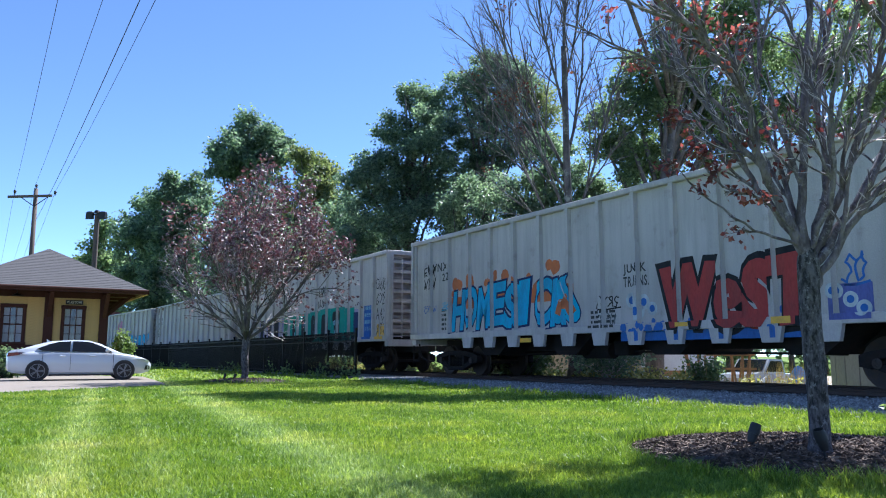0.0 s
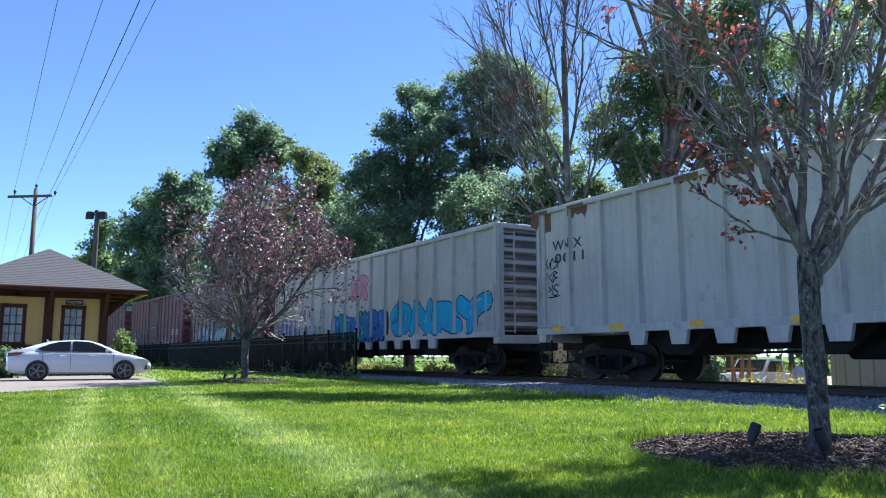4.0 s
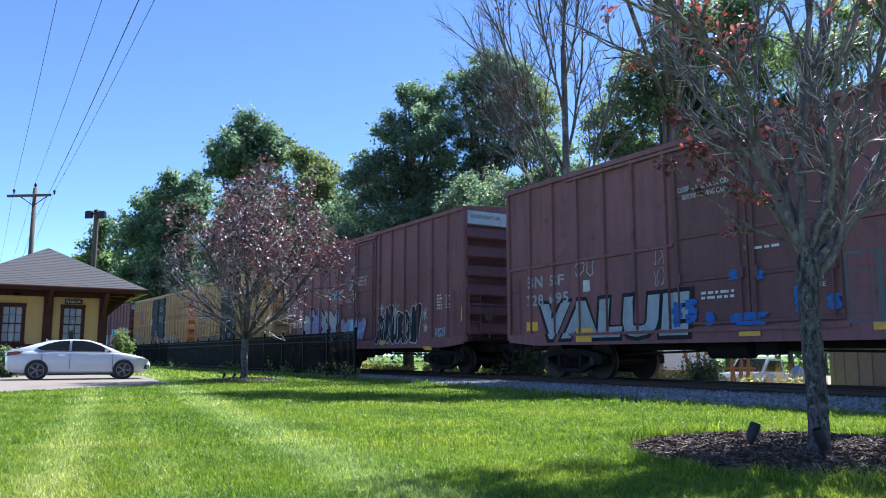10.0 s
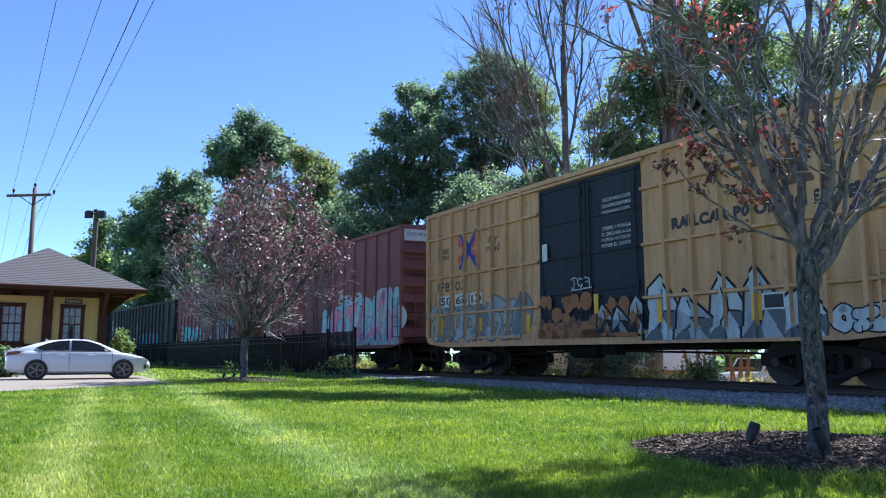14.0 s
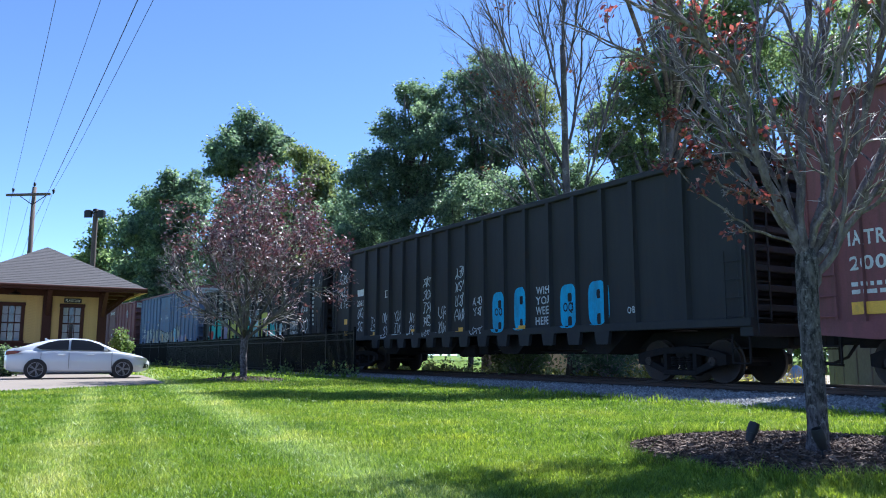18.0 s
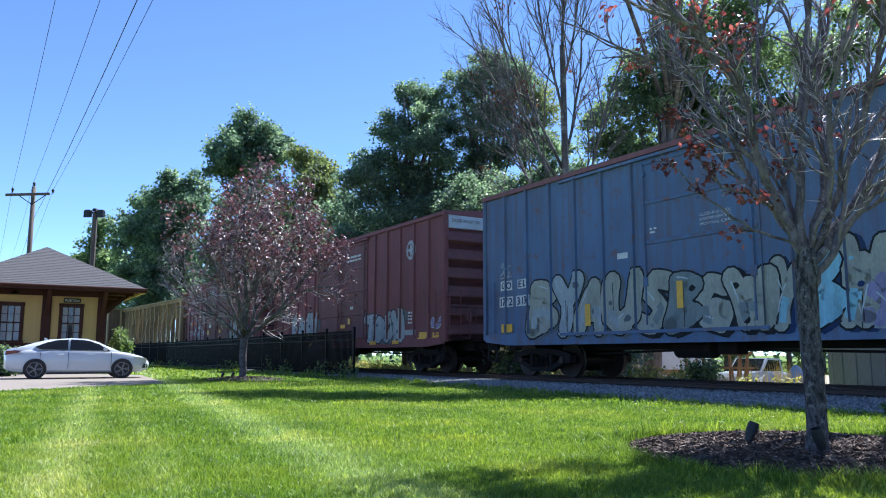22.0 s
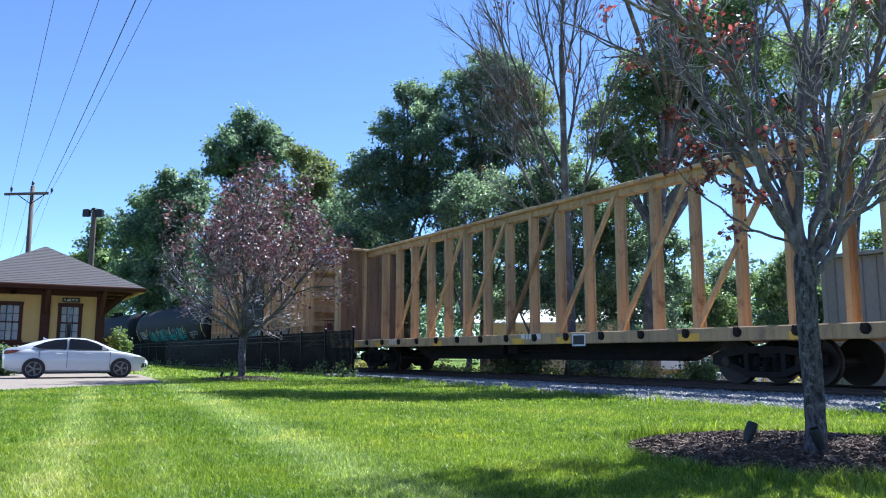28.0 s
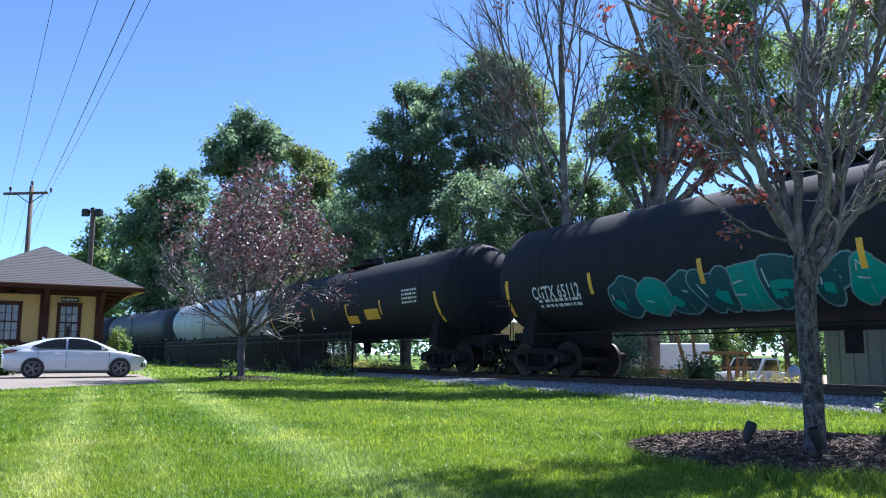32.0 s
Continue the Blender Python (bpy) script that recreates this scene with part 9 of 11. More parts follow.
art.bar(-4.19, 1.09, 0.44, 0.07, ink("white"), 1)
art.ribbon([(-5.5, 1.0), (-5.31, 1.3), (-5.42, 1.6)], 0.05, ink("sky"), 1)
art.ribbon([(-5.25, 1.0), (-5.08, 1.32), (-5.17, 1.63)], 0.05, ink("white"), 1)
art.ribbon([(-5.02, 1.0), (-4.85, 1.32), (-4.94, 1.65)], 0.05, ink("white"), 1)
art.ribbon([(-4.78, 1.0), (-4.62, 1.34), (-4.71, 1.68)], 0.05, ink("sky"), 1)
art.ribbon([(-4.56, 1.0), (-4.4, 1.35), (-4.49, 1.7)], 0.05, ink("white"), 1)
art.ribbon([(-4.34, 1.0), (-4.18, 1.36), (-4.27, 1.72)], 0.05, ink("white"), 1)
art.ribbon([(-4.12, 1.0), (-4.17, 1.38), (-4.05, 1.75)], 0.05, ink("sky"), 1)
art.ribbon([(-3.91, 1.0), (-3.96, 1.36), (-3.84, 1.71)], 0.05, ink("white"), 1)
art.ribbon([(-3.71, 1.0), (-3.76, 1.34), (-3.64, 1.67)], 0.05, ink("white"), 1)
art.ribbon([(-3.5, 1.0), (-3.55, 1.32), (-3.43, 1.64)], 0.05, ink("sky"), 1)
art.ribbon([(-3.3, 1.0), (-3.35, 1.3), (-3.24, 1.6)], 0.05, ink("white"), 1)
art.ribbon([(-3.11, 1.0), (-3.16, 1.28), (-3.05, 1.56)], 0.05, ink("white"), 1)
art.ribbon([(-2.91, 1.0), (-2.96, 1.27), (-2.85, 1.54)], 0.05, ink("sky"), 1)
art.ribbon([(-5.34, 2.38), (-5.2, 2.51), (-5.05, 2.38)], 0.045, ink("white"), 1)
art.ribbon([(-2.91, 2.19), (-2.79, 2.31), (-2.68, 2.19)], 0.045, ink("white"), 1)
art.ribbon([(-5.36, 2.14), (-5.21, 2.27), (-5.06, 2.14)], 0.045, ink("white"), 1)
art.ribbon([(-2.93, 1.97), (-2.81, 2.09), (-2.69, 1.97)], 0.045, ink("white"), 1)
art.ribbon([(-5.37, 1.9), (-5.23, 2.03), (-5.08, 1.9)], 0.045, ink("white"), 1)
art.ribbon([(-2.93, 1.76), (-2.81, 1.87), (-2.7, 1.76)], 0.045, ink("white"), 1)
art.ribbon([(-5.38, 1.66), (-5.23, 1.79), (-5.08, 1.66)], 0.045, ink("white"), 1)
art.ribbon([(-2.95, 1.54), (-2.83, 1.66), (-2.72, 1.54)], 0.045, ink("white"), 1)
art.ribbon([(-5.38, 1.42), (-5.24, 1.55), (-5.09, 1.42)], 0.045, ink("white"), 1)
art.ribbon([(-2.96, 1.33), (-2.84, 1.45), (-2.72, 1.33)], 0.045, ink("white"), 1)
art.ribbon([(-4.54, 2.52), (-4.4, 2.78), (-4.26, 2.52), (-4.11, 2.78), (-3.97, 2.52), (-3.83, 2.78), (-3.69, 2.52), (-3.55, 2.78), (-3.4, 2.52), (-3.26, 2.78), (-3.12, 2.52)], 0.045, ink("white"), 1)
art.throwup(2.5, 1.0, 3.48, 1.56, 5, ink("silver"), ink("navy"), rnd, glow=ink("silver"))
art.throwup(6.41, 1.0, 0.42, 0.9, 1, ink("mauve"), ink("silver"), rnd)
art.lay("graffiti", car, "white curling line art and silver letters", 1.5, posts, 0.065, bands=BOX_BANDS)

car, L, posts = centerbeam("tan rusty centerbeam flatcar, empty", TAN_PAINT, 327.35, 350.95)
art = Art()
art.bar(-9.6, 0.87, 0.5, 0.16, YELLOW_DECAL, 0)
art.bar(-7.2, 0.87, 0.5, 0.16, YELLOW_DECAL, 0)
art.bar(-3.4, 0.87, 0.5, 0.16, YELLOW_DECAL, 0)
art.bar(0.4, 0.87, 0.5, 0.16, YELLOW_DECAL, 0)
art.bar(2.8, 0.87, 0.5, 0.16, YELLOW_DECAL, 0)
art.bar(6.8, 0.87, 0.5, 0.16, YELLOW_DECAL, 0)
art.bar(9.4, 0.87, 0.5, 0.16, YELLOW_DECAL, 0)
art.bar(8.0, 0.86, 0.5, 0.26, WHITE_DECAL, 0)
art.bar(8.05, 0.9, 0.4, 0.18, BLACK_DECAL, 1)
art.stencil(-6.3, 1.0, 1.6, 1, WHITE_DECAL, rnd, 0.12)
art.stencil(6.6, 1.0, 0.9, 1, WHITE_DECAL, rnd, 0.12)
art.lay("stencil_paint", car, "yellow reflectors and white stencils on the sill", 1.52, posts, 0.0)

car, L, posts = centerbeam("tan rusty centerbeam flatcar, empty, with stickers on its posts", TAN_PAINT, 352.88, 376.34)
art = Art()
art.bar(-9.6, 0.87, 0.55, 0.16, YELLOW_DECAL, 0)
art.bar(-7.6, 0.87, 0.55, 0.16, YELLOW_DECAL, 0)
art.bar(-3.4, 0.87, 0.55, 0.16, YELLOW_DECAL, 0)
art.bar(0.9, 0.87, 0.55, 0.16, YELLOW_DECAL, 0)
art.bar(2.8, 0.87, 0.55, 0.16, YELLOW_DECAL, 0)
art.bar(6.8, 0.87, 0.55, 0.16, YELLOW_DECAL, 0)
art.bar(9.4, 0.87, 0.55, 0.16, YELLOW_DECAL, 0)
art.bar(3.4, 0.80, 0.5, 0.30, WHITE_DECAL, 0)
art.bar(3.45, 0.84, 0.4, 0.22, BLACK_DECAL, 1)
art.word("86574", -6.46, 0.94, 0.83, 0.18, WHITE_DECAL, 0, 0.005)
art.stencil(1.3, 1.0, 0.9, 1, WHITE_DECAL, rnd, 0.14)
art.lay("stencil_paint", car, "yellow reflectors and white stencils on the sill", 1.52, posts, 0.0)

car, L, posts = boxcar("yellow ribbed boxcar with a black door and grey tags", AMBER_PAINT, 378.6, 394.9, door=(-2.02, 1.82), posts=22, door_paint=DOOR_BLACK, belts=Y_BELTS, deep=0.11)
art = Art()
art.cross_logo(-6.0, 3.25, 1.1, 1.04)
art.word("any", -4.43, 3.79, 0.38, 0.13, BLACK_DECAL, 0, 0.0)
art.word("road", -4.47, 3.64, 0.45, 0.15, BLACK_DECAL, 0, 0.0)
art.word("next", -6.99, 3.8, 0.45, 0.14, BLACK_DECAL, 0, 0.0)
art.word("load", -6.99, 3.67, 0.43, 0.13, BLACK_DECAL, 0, 0.0)
art.word("FB", -6.26, 2.63, 0.51, 0.24, BLACK_DECAL, 0, 0.007)
art.word("OX", -5.38, 2.61, 0.51, 0.24, BLACK_DECAL, 0, 0.007)
art.word("5 04 308", -6.86, 2.11, 2.52, 0.27, BLACK_DECAL, 0, 0.008)
art.word("CLOSE AND LOCK DOORS", -1.52, 4.392, 1.18, 0.095, WHITE_DECAL, 18, 0.0)
art.word("BEFORE MOVING CAR", -1.49, 4.241, 1.1, 0.088, WHITE_DECAL, 18, 0.0)
art.scrawl(-1.19, 2.72, 0.91, 0.29, ink("white"), rnd, 0.06, 4)
art.bar(-1.69, 2.71, 0.22, 0.22, WHITE_DECAL, 18)
art.stencil(-1.7, 3.34, 0.22, 3, WHITE_DECAL, rnd, 0.044, 0.036)
art.pooling_mark(5.35, 3.86, 0.55)
art.ring(-4.28, 2.63, 0.22, 0.04, ink("black"))
art.bar(4.29, 1.31, 0.12, 0.47, YELLOW_DECAL, 12)
art.bar(-2.14, 1.74, 0.08, 0.2, YELLOW_DECAL, 12)
art.bar(1.29, 1.53, 0.09, 0.19, YELLOW_DECAL, 12)
art.bar(5.78, 1.02, 0.12, 0.11, YELLOW_DECAL, 12)
art.bar(4.74, 1.32, 0.44, 0.33, WHITE_DECAL, 12)
art.bar(4.79, 1.36, 0.35, 0.25, BLACK_DECAL, 13)
art.lay("stencil_paint", car, "black lettering and emblem on the yellow side", 1.5, posts, 0.11, bands=BOX_BANDS)
art = Art()
art.flames(-7.74, 0.9, 5.6, 0.62, ink("ash"), rnd)
art.throwup(-7.6, 1.0, 5.4, 0.80, 8, ink("ash"), ink("mist"), rnd, second=ink("bone"))
art.flames(-1.9, 1.22, 3.6, 0.42, ink("grey"), rnd)
art.throwup(-1.56, 1.33, 3.0, 0.62, 6, ink("ash"), ink("black"), rnd, second=ink("mist"))
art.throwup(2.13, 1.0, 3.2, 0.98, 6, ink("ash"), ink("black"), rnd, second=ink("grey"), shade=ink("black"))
for u0, tall in ((2.75, 0.50), (3.85, 0.30), (4.75, 0.52)):
    art.poly([(u0, 1.85), (u0 + 0.18, 1.85 + tall * 0.8), (u0 + 0.52, 1.85 + tall), (u0 + 0.62, 1.85 + tall * 0.5), (u0 + 0.5, 1.85)], ink("ash"), 1)
    art.ribbon([(u0, 1.85), (u0 + 0.18, 1.85 + tall * 0.8), (u0 + 0.52, 1.85 + tall), (u0 + 0.62, 1.85 + tall * 0.5), (u0 + 0.5, 1.85)], 0.05, ink("black"), 2)
art.poly([(5.1, 0.9), (5.2, 1.5), (5.75, 0.9)], ink("black"), 1)
art.flames(1.95, 0.86, 4.0, 0.2, ink("black"), rnd)
art.lay("graffiti", car, "pale green and silver graffiti", 1.5, posts, 0.11, bands=BOX_BANDS)

car, L, posts = tank_car("black tank car with outlined green graffiti", TANK_BLACK, 396.4, 417.2, rail=False, climb=False)
art = Art()
art.word("CGTX 65112", 8.95, 2.7, 0.68, 0.19, WHITE_DECAL, 0, 0.006)
art.stencil(9.01, 2.61, 0.61, 2, WHITE_DECAL, rnd, 0.036, 0.029)
art.word("CGTX 65112", -7.95, 2.05, 1.85, 0.32, WHITE_DECAL, 0, 0.01)
art.stencil(-7.79, 1.96, 1.68, 2, WHITE_DECAL, rnd, 0.072, 0.058)
art.stencil(5.96, 2.04, 0.73, 4, ink("silver"), rnd, 0.066, 0.054)
art.stencil(6.79, 2.10, 1.0, 3, ink("silver"), rnd, 0.05, 0.06)
art.bar(8.85, 1.65, 0.14, 0.98, YELLOW_DECAL, 0, -0.1)
art.bar(-9.2, 1.65, 0.14, 0.98, YELLOW_DECAL, 0, 0.1)
art.bar(-5.7, 2.05, 0.12, 0.52, YELLOW_DECAL, 7)
art.bar(-2.35, 2.05, 0.12, 0.52, YELLOW_DECAL, 7)
art.bar(1.05, 2.05, 0.12, 0.52, YELLOW_DECAL, 7)
art.bar(4.55, 2.05, 0.12, 0.52, YELLOW_DECAL, 7)
art.lay("stencil_paint", car, "white stencils and yellow strips", 1.5, drum=(1.52, 2.70))
art = Art()
art.throwup(-4.95, 1.46, 9.95, 0.95, 11, ink("deep"), ink("mist"), rnd, second=ink("teal"))
art.lay("graffiti", car, "green letters outlined in pale blue", 1.5, drum=(1.52, 2.70))

car, L, posts = tank_car("black tank car with yellow reflector strips", TANK_BLACK, 418.1, 437.6, rail=False)
art = Art()
art.stencil(5.78, 2.76, 1.07, 4, WHITE_DECAL, rnd, 0.076, 0.062)
art.bar(0.93, 1.79, 1.01, 0.31, YELLOW_DECAL, 0)
art.bar(2.63, 1.9, 1.18, 0.39, YELLOW_DECAL, 0)
art.bar(8.05, 1.65, 0.14, 0.98, YELLOW_DECAL, 0, -0.1)
art.bar(-8.2, 1.65, 0.14, 0.98, YELLOW_DECAL, 0, 0.1)
art.bar(-5.8, 2.05, 0.12, 0.52, YELLOW_DECAL, 7)
art.bar(-2.58, 2.05, 0.12, 0.52, YELLOW_DECAL, 7)
art.bar(0.98, 2.05, 0.12, 0.52, YELLOW_DECAL, 7)
art.bar(4.0, 2.05, 0.12, 0.52, YELLOW_DECAL, 7)
art.lay("stencil_paint", car, "white stencils and yellow strips", 1.5, drum=(1.52, 2.70))

car, L, posts = tank_car("pale grey tank car with a railed top platform", TANK_GREY, 438.5, 457.9)
art = Art()
art.bar(8.05, 1.65, 0.14, 0.98, YELLOW_DECAL, 0, -0.1)
art.bar(-8.2, 1.65, 0.14, 0.98, YELLOW_DECAL, 0, 0.1)
art.bar(-5.8, 2.05, 0.12, 0.52, YELLOW_DECAL, 7)
art.bar(-2.58, 2.05, 0.12, 0.52, YELLOW_DECAL, 7)
art.bar(0.98, 2.05, 0.12, 0.52, YELLOW_DECAL, 7)
art.bar(4.0, 2.05, 0.12, 0.52, YELLOW_DECAL, 7)
art.lay("stencil_paint", car, "yellow strips", 1.5, drum=(1.52, 2.70))

car, L, posts = tank_car("plain slate grey tank car with a railed top platform", TANK_DULL, 458.8, 478.1)
car, L, posts = tank_car("dull grey tank car at the end of the string", TANK_DULL, 479.0, 498.3)
del art


# ---- the station ----
SIDING = surface("yellow_clapboard", (0.50, 0.33, 0.11), 0.7, 0, (0.36, 0.23, 0.09), 0.35, 1.0, 25, 0.1)
TRIM = surface("dark_brown_trim", (0.058, 0.024, 0.018), 0.75, 0, (0.032, 0.016, 0.013), 0.4, 2, 25, 0.1, spec=0.15)
CREAM = surface("cream_fascia", (0.62, 0.45, 0.20), 0.65, 0, (0.4, 0.3, 0.15), 0.3, 2, 25, 0.1)
SHINGLE = surface("grey_shingle", (0.060, 0.056, 0.058), 0.95, 0, (0.07, 0.066, 0.068), 0.5, 1.2, 14, 0.6, (1, 1, 1), 0.04)
CURTAIN = surface("white_curtain", (0.42, 0.44, 0.47), 0.8, 0, (0.25, 0.26, 0.28), 0.4, 3, 20, 0.3, (6, 1, 0.5))
PANE = glass_mat("window_glass", (0.03, 0.035, 0.04))
IRON = surface("black_iron", (0.012, 0.012, 0.013), 0.45, 0.3, (0.03, 0.025, 0.02), 0.3, 4, 40, 0.1)
SIGN_WHITE = surface("sign_white", (0.70, 0.66, 0.52), 0.6, 0, (0.4, 0.36, 0.28), 0.3, 5, 40, 0)


def station():
    m = Matrix(((OVER.x, AWAY.x, 0, 0), (OVER.y, AWAY.y, 0, 0), (0, 0, 1, 0), (0, 0, 0, 1)))
    o = sn(35.5, 2.5)
    st = thing("station", "small yellow railway station with brown trim and a grey hipped roof", "station", at=Matrix.Translation(o) @ m)
    W, D, Z = 2.1, 11.0, 3.42
    wins = ((-1.27, 0.0), (0.93, 0.0))
    # front wall with two openings, then the other walls
    x0 = -W
    for cx, _ in wins:
        part("wall", Shape().box(x0, cx - 0.37, 0.0, 0.16, 0, Z), SIDING, st)
        part("wall", Shape().box(cx - 0.37, cx + 0.37, 0.0, 0.16, 2.74, Z), SIDING, st)
        part("wall", Shape().box(cx - 0.37, cx + 0.37, 0.0, 0.16, 0, 1.30), SIDING, st)
        x0 = cx + 0.37
    part("wall", Shape().box(x0, W, 0.0, 0.16, 0, Z), SIDING, st)
    part("wall", Shape().box(-W, -W + 0.16, 0.16, D, 0, Z), SIDING, st)
    part("wall", Shape().box(W - 0.16, W, 0.16, D, 0, Z), SIDING, st)
    part("wall", Shape().box(-W + 0.16, W - 0.16, D - 0.16, D, 0, Z), SIDING, st)
    # clapboards, lapped
    for a, b in ((-W + 0.20, -1.27 - 0.47), (-1.27 + 0.47, -0.20), (0.20, 0.93 - 0.47), (0.93 + 0.47, W - 0.20)):
        z = 1.22
        bm = Shape().prism([(0.0, 0.0), (-0.028, 0.0), (-0.008, 0.125), (0.0, 0.125)], "x", a, b).mesh("clapboard", SIDING)
        while z < 3.1:
            part("clapboard", bm, None, st, at=(0, 0, z))
            z += 0.115
    part("wainscot", Shape().box(-W - 0.02, W + 0.02, -0.04, 0.0, 0, 1.16).box(-W - 0.04, W + 0.04, -0.07, 0.0, 1.16, 1.22), TRIM, st, "dark brown wainscot boards")
    part("frieze", Shape().box(-W - 0.03, W + 0.03, -0.05, 0.0, 3.16, Z), TRIM, st)
    for x in (-W, 0.0, W):
        part("post", Shape().box(x - 0.17, x + 0.17, -0.10, 0.02 if x == 0 else 0.30, 0, 3.36, 0.015), TRIM, st, "dark brown corner board")
        part("bracket", Shape().prism([(-0.10, 2.35), (-0.10, 2.55), (-1.05, 3.40), (-1.22, 3.40)], "x", x - 0.07, x + 0.07).box(x - 0.07, x + 0.07, -1.25, -0.08, 3.30, 3.42), TRIM, st, "brown eave bracket")
    for y in (0.2, 2.6, 5.0, 7.4, 9.8):
        part("bracket", Shape().prism([(W + 0.10, 2.35), (W + 0.10, 2.55), (W + 1.05, 3.40), (W + 1.22, 3.40)], "y", y - 0.07, y + 0.07).box(W, W + 1.25, y - 0.07, y + 0.07, 3.30, 3.42), TRIM, st, "brown eave bracket")
    for cx, _ in wins:
        w = part("window", Shape().box(cx - 0.355, cx + 0.355, 0.09, 0.10, 1.32, 2.72), PANE, st, "window with white curtains")
        fr = Shape().box(cx - 0.46, cx - 0.33, -0.06, 0.08, 1.22, 2.76, 0.01)
        part("casing", fr, TRIM, w)
        part("casing", Shape().box(cx + 0.33, cx + 0.46, -0.06, 0.08, 1.22, 2.76, 0.01), TRIM, w)
        part("head", Shape().box(cx - 0.48, cx + 0.48, -0.08, 0.08, 2.72, 2.86, 0.01), TRIM, w)
        part("sill", Shape().box(cx - 0.50, cx + 0.50, -0.12, 0.08, 1.22, 1.32, 0.01), TRIM, w)
        for x in (cx - 0.115, cx + 0.115):
            part("muntin", Shape().box(x - 0.014, x + 0.014, 0.055, 0.09, 1.32, 2.72), TRIM, w)
        for z in (1.68, 2.04, 2.38):
            part("muntin", Shape().box(cx - 0.33, cx + 0.33, 0.055, 0.09, z - (0.03 if z == 2.04 else 0.012), z + (0.03 if z == 2.04 else 0.012)), TRIM, w)
        for a, b in ((cx - 0.33, cx - 0.08), (cx + 0.08, cx + 0.33)):
            pts = [(a + (b - a) * i / 16, 0.075 + 0.012 * (i % 2)) for i in range(17)]
            part("curtain", Shape().prism(pts + [(b, 0.088), (a, 0.088)], "z", 1.34, 2.70), CURTAIN, w, "white curtain drawn aside")
    # roof: hipped, with wide eaves
    E, F, P, peak, ze = 3.6, -1.4, 2.2, 5.45, 3.5
    rear = D + 1.4
    ridge1 = rear - 3.6
    top = [(-E, F, ze), (E, F, ze), (E, rear, ze), (-E, rear, ze), (0, P, peak), (0, ridge1, peak)]
    low = [(x, y, z - 0.10) for x, y, z in top]
    roof = Shape().add(top + low, [(0, 1, 4), (1, 2, 5, 4), (2, 3, 5), (3, 0, 4, 5), (0, 6, 7, 1), (1, 7, 8, 2), (2, 8, 9, 3), (3, 9, 6, 0)])
    rf = part("roof", roof, SHINGLE, st, "grey asphalt shingle roof")
    # shingle courses on the front and right slopes
    n = 24
    for i in range(n):
        u0, u1 = i / n, (i + 1) / n
        y0, z0 = F + (P - F) * u0, ze + (peak - ze) * u0
        y1, z1 = F + (P - F) * u1, ze + (peak - ze) * u1
        a, b = E * (1 - u0), E * (1 - u1)
        part("shingle_course", Shape().add([(-a, y0 - 0.01, z0 + 0.012), (a, y0 - 0.01, z0 + 0.012), (b, y1, z1 + 0.006), (-b, y1, z1 + 0.006), (-a, y0, z0 + 0.002), (a, y0, z0 + 0.002)], [(0, 1, 2, 3), (0, 4, 5, 1)]), SHINGLE, rf)
        xa, xb = E * (1 - u0), E * (1 - u1)
        part("shingle_course", Shape().add([(xa + 0.01, F + 3.6 * u0, z0 + 0.012), (xa + 0.01, rear - 3.6 * u0, z0 + 0.022), (xb, rear - 3.6 * u1, z1 + 0.006), (xb, F + 3.6 * u1, z1 + 0.006), (xa, F + 3.6 * u0, z0), (xa, rear - 3.6 * u0, z0)], [(0, 1, 2, 3), (0, 4, 5, 1)]), SHINGLE, rf)
    part("soffit", Shape().box(-E + 0.06, E - 0.06, F + 0.06, rear - 0.06, 3.42, 3.44), TRIM, st, "dark brown board soffit")
    for a in ((-E, E, F - 0.04, F + 0.04), (-E, E, rear - 0.04, rear + 0.04)):
        part("fascia", Shape().box(a[0] - 0.02, a[1] + 0.02, a[2], a[3], 3.33, 3.50), TRIM, st)
    part("fascia", Shape().box(E - 0.04, E + 0.03, F + 0.04, rear - 0.04, 3.33, 3.46), CREAM, st, "cream fascia board")
    part("fascia", Shape().box(-E - 0.03, -E + 0.04, F + 0.04, rear - 0.04, 3.33, 3.46), CREAM, st, "cream fascia board")
    part("gutter", Shape().rod((-E, F - 0.09, 3.46), (E, F - 0.09, 3.46), 0.06, 10), TRIM, st)
    # name board over the window, and the lamp
    nb = part("name_board", Shape().box(0.93 - 0.33, 0.93 + 0.33, -0.10, -0.04, 2.90, 3.08, 0.01), IRON, st, "small black name board with pale letters")
    vs, fs = lettering("PLAISTOW", 0.15)
    w = max(v[0] for v in vs)
    part("letters", Shape().add([(0.93 - 0.28 + v[0] * 0.56 / w, -0.104, 2.935 + v[1]) for v in vs], fs), SIGN_WHITE, nb)
    lamp = part("wall_lamp", Shape().tube([(-1.2, -0.06, 3.20), (-1.2, -0.3, 3.34), (-1.2, -0.45, 3.36), (-1.2, -0.5, 3.27)], 0.015, 8), IRON, st, "black gooseneck lamp")
    part("shade", Shape().lathe([(0.04, 0.10), (0.07, 0.09), (0.24, 0.0), (0.23, -0.01), (0.05, 0.07)], (-1.2, -0.5, 3.16), "z", 20), IRON, lamp)


station()


# ---- the black fence beside the track ----
FENCE_BLACK = surface("black_fence_enamel", (0.006, 0.006, 0.008), 0.55, 0.0, (0.012, 0.012, 0.012), 0.3, 4, 40, 0, spec=0.15)


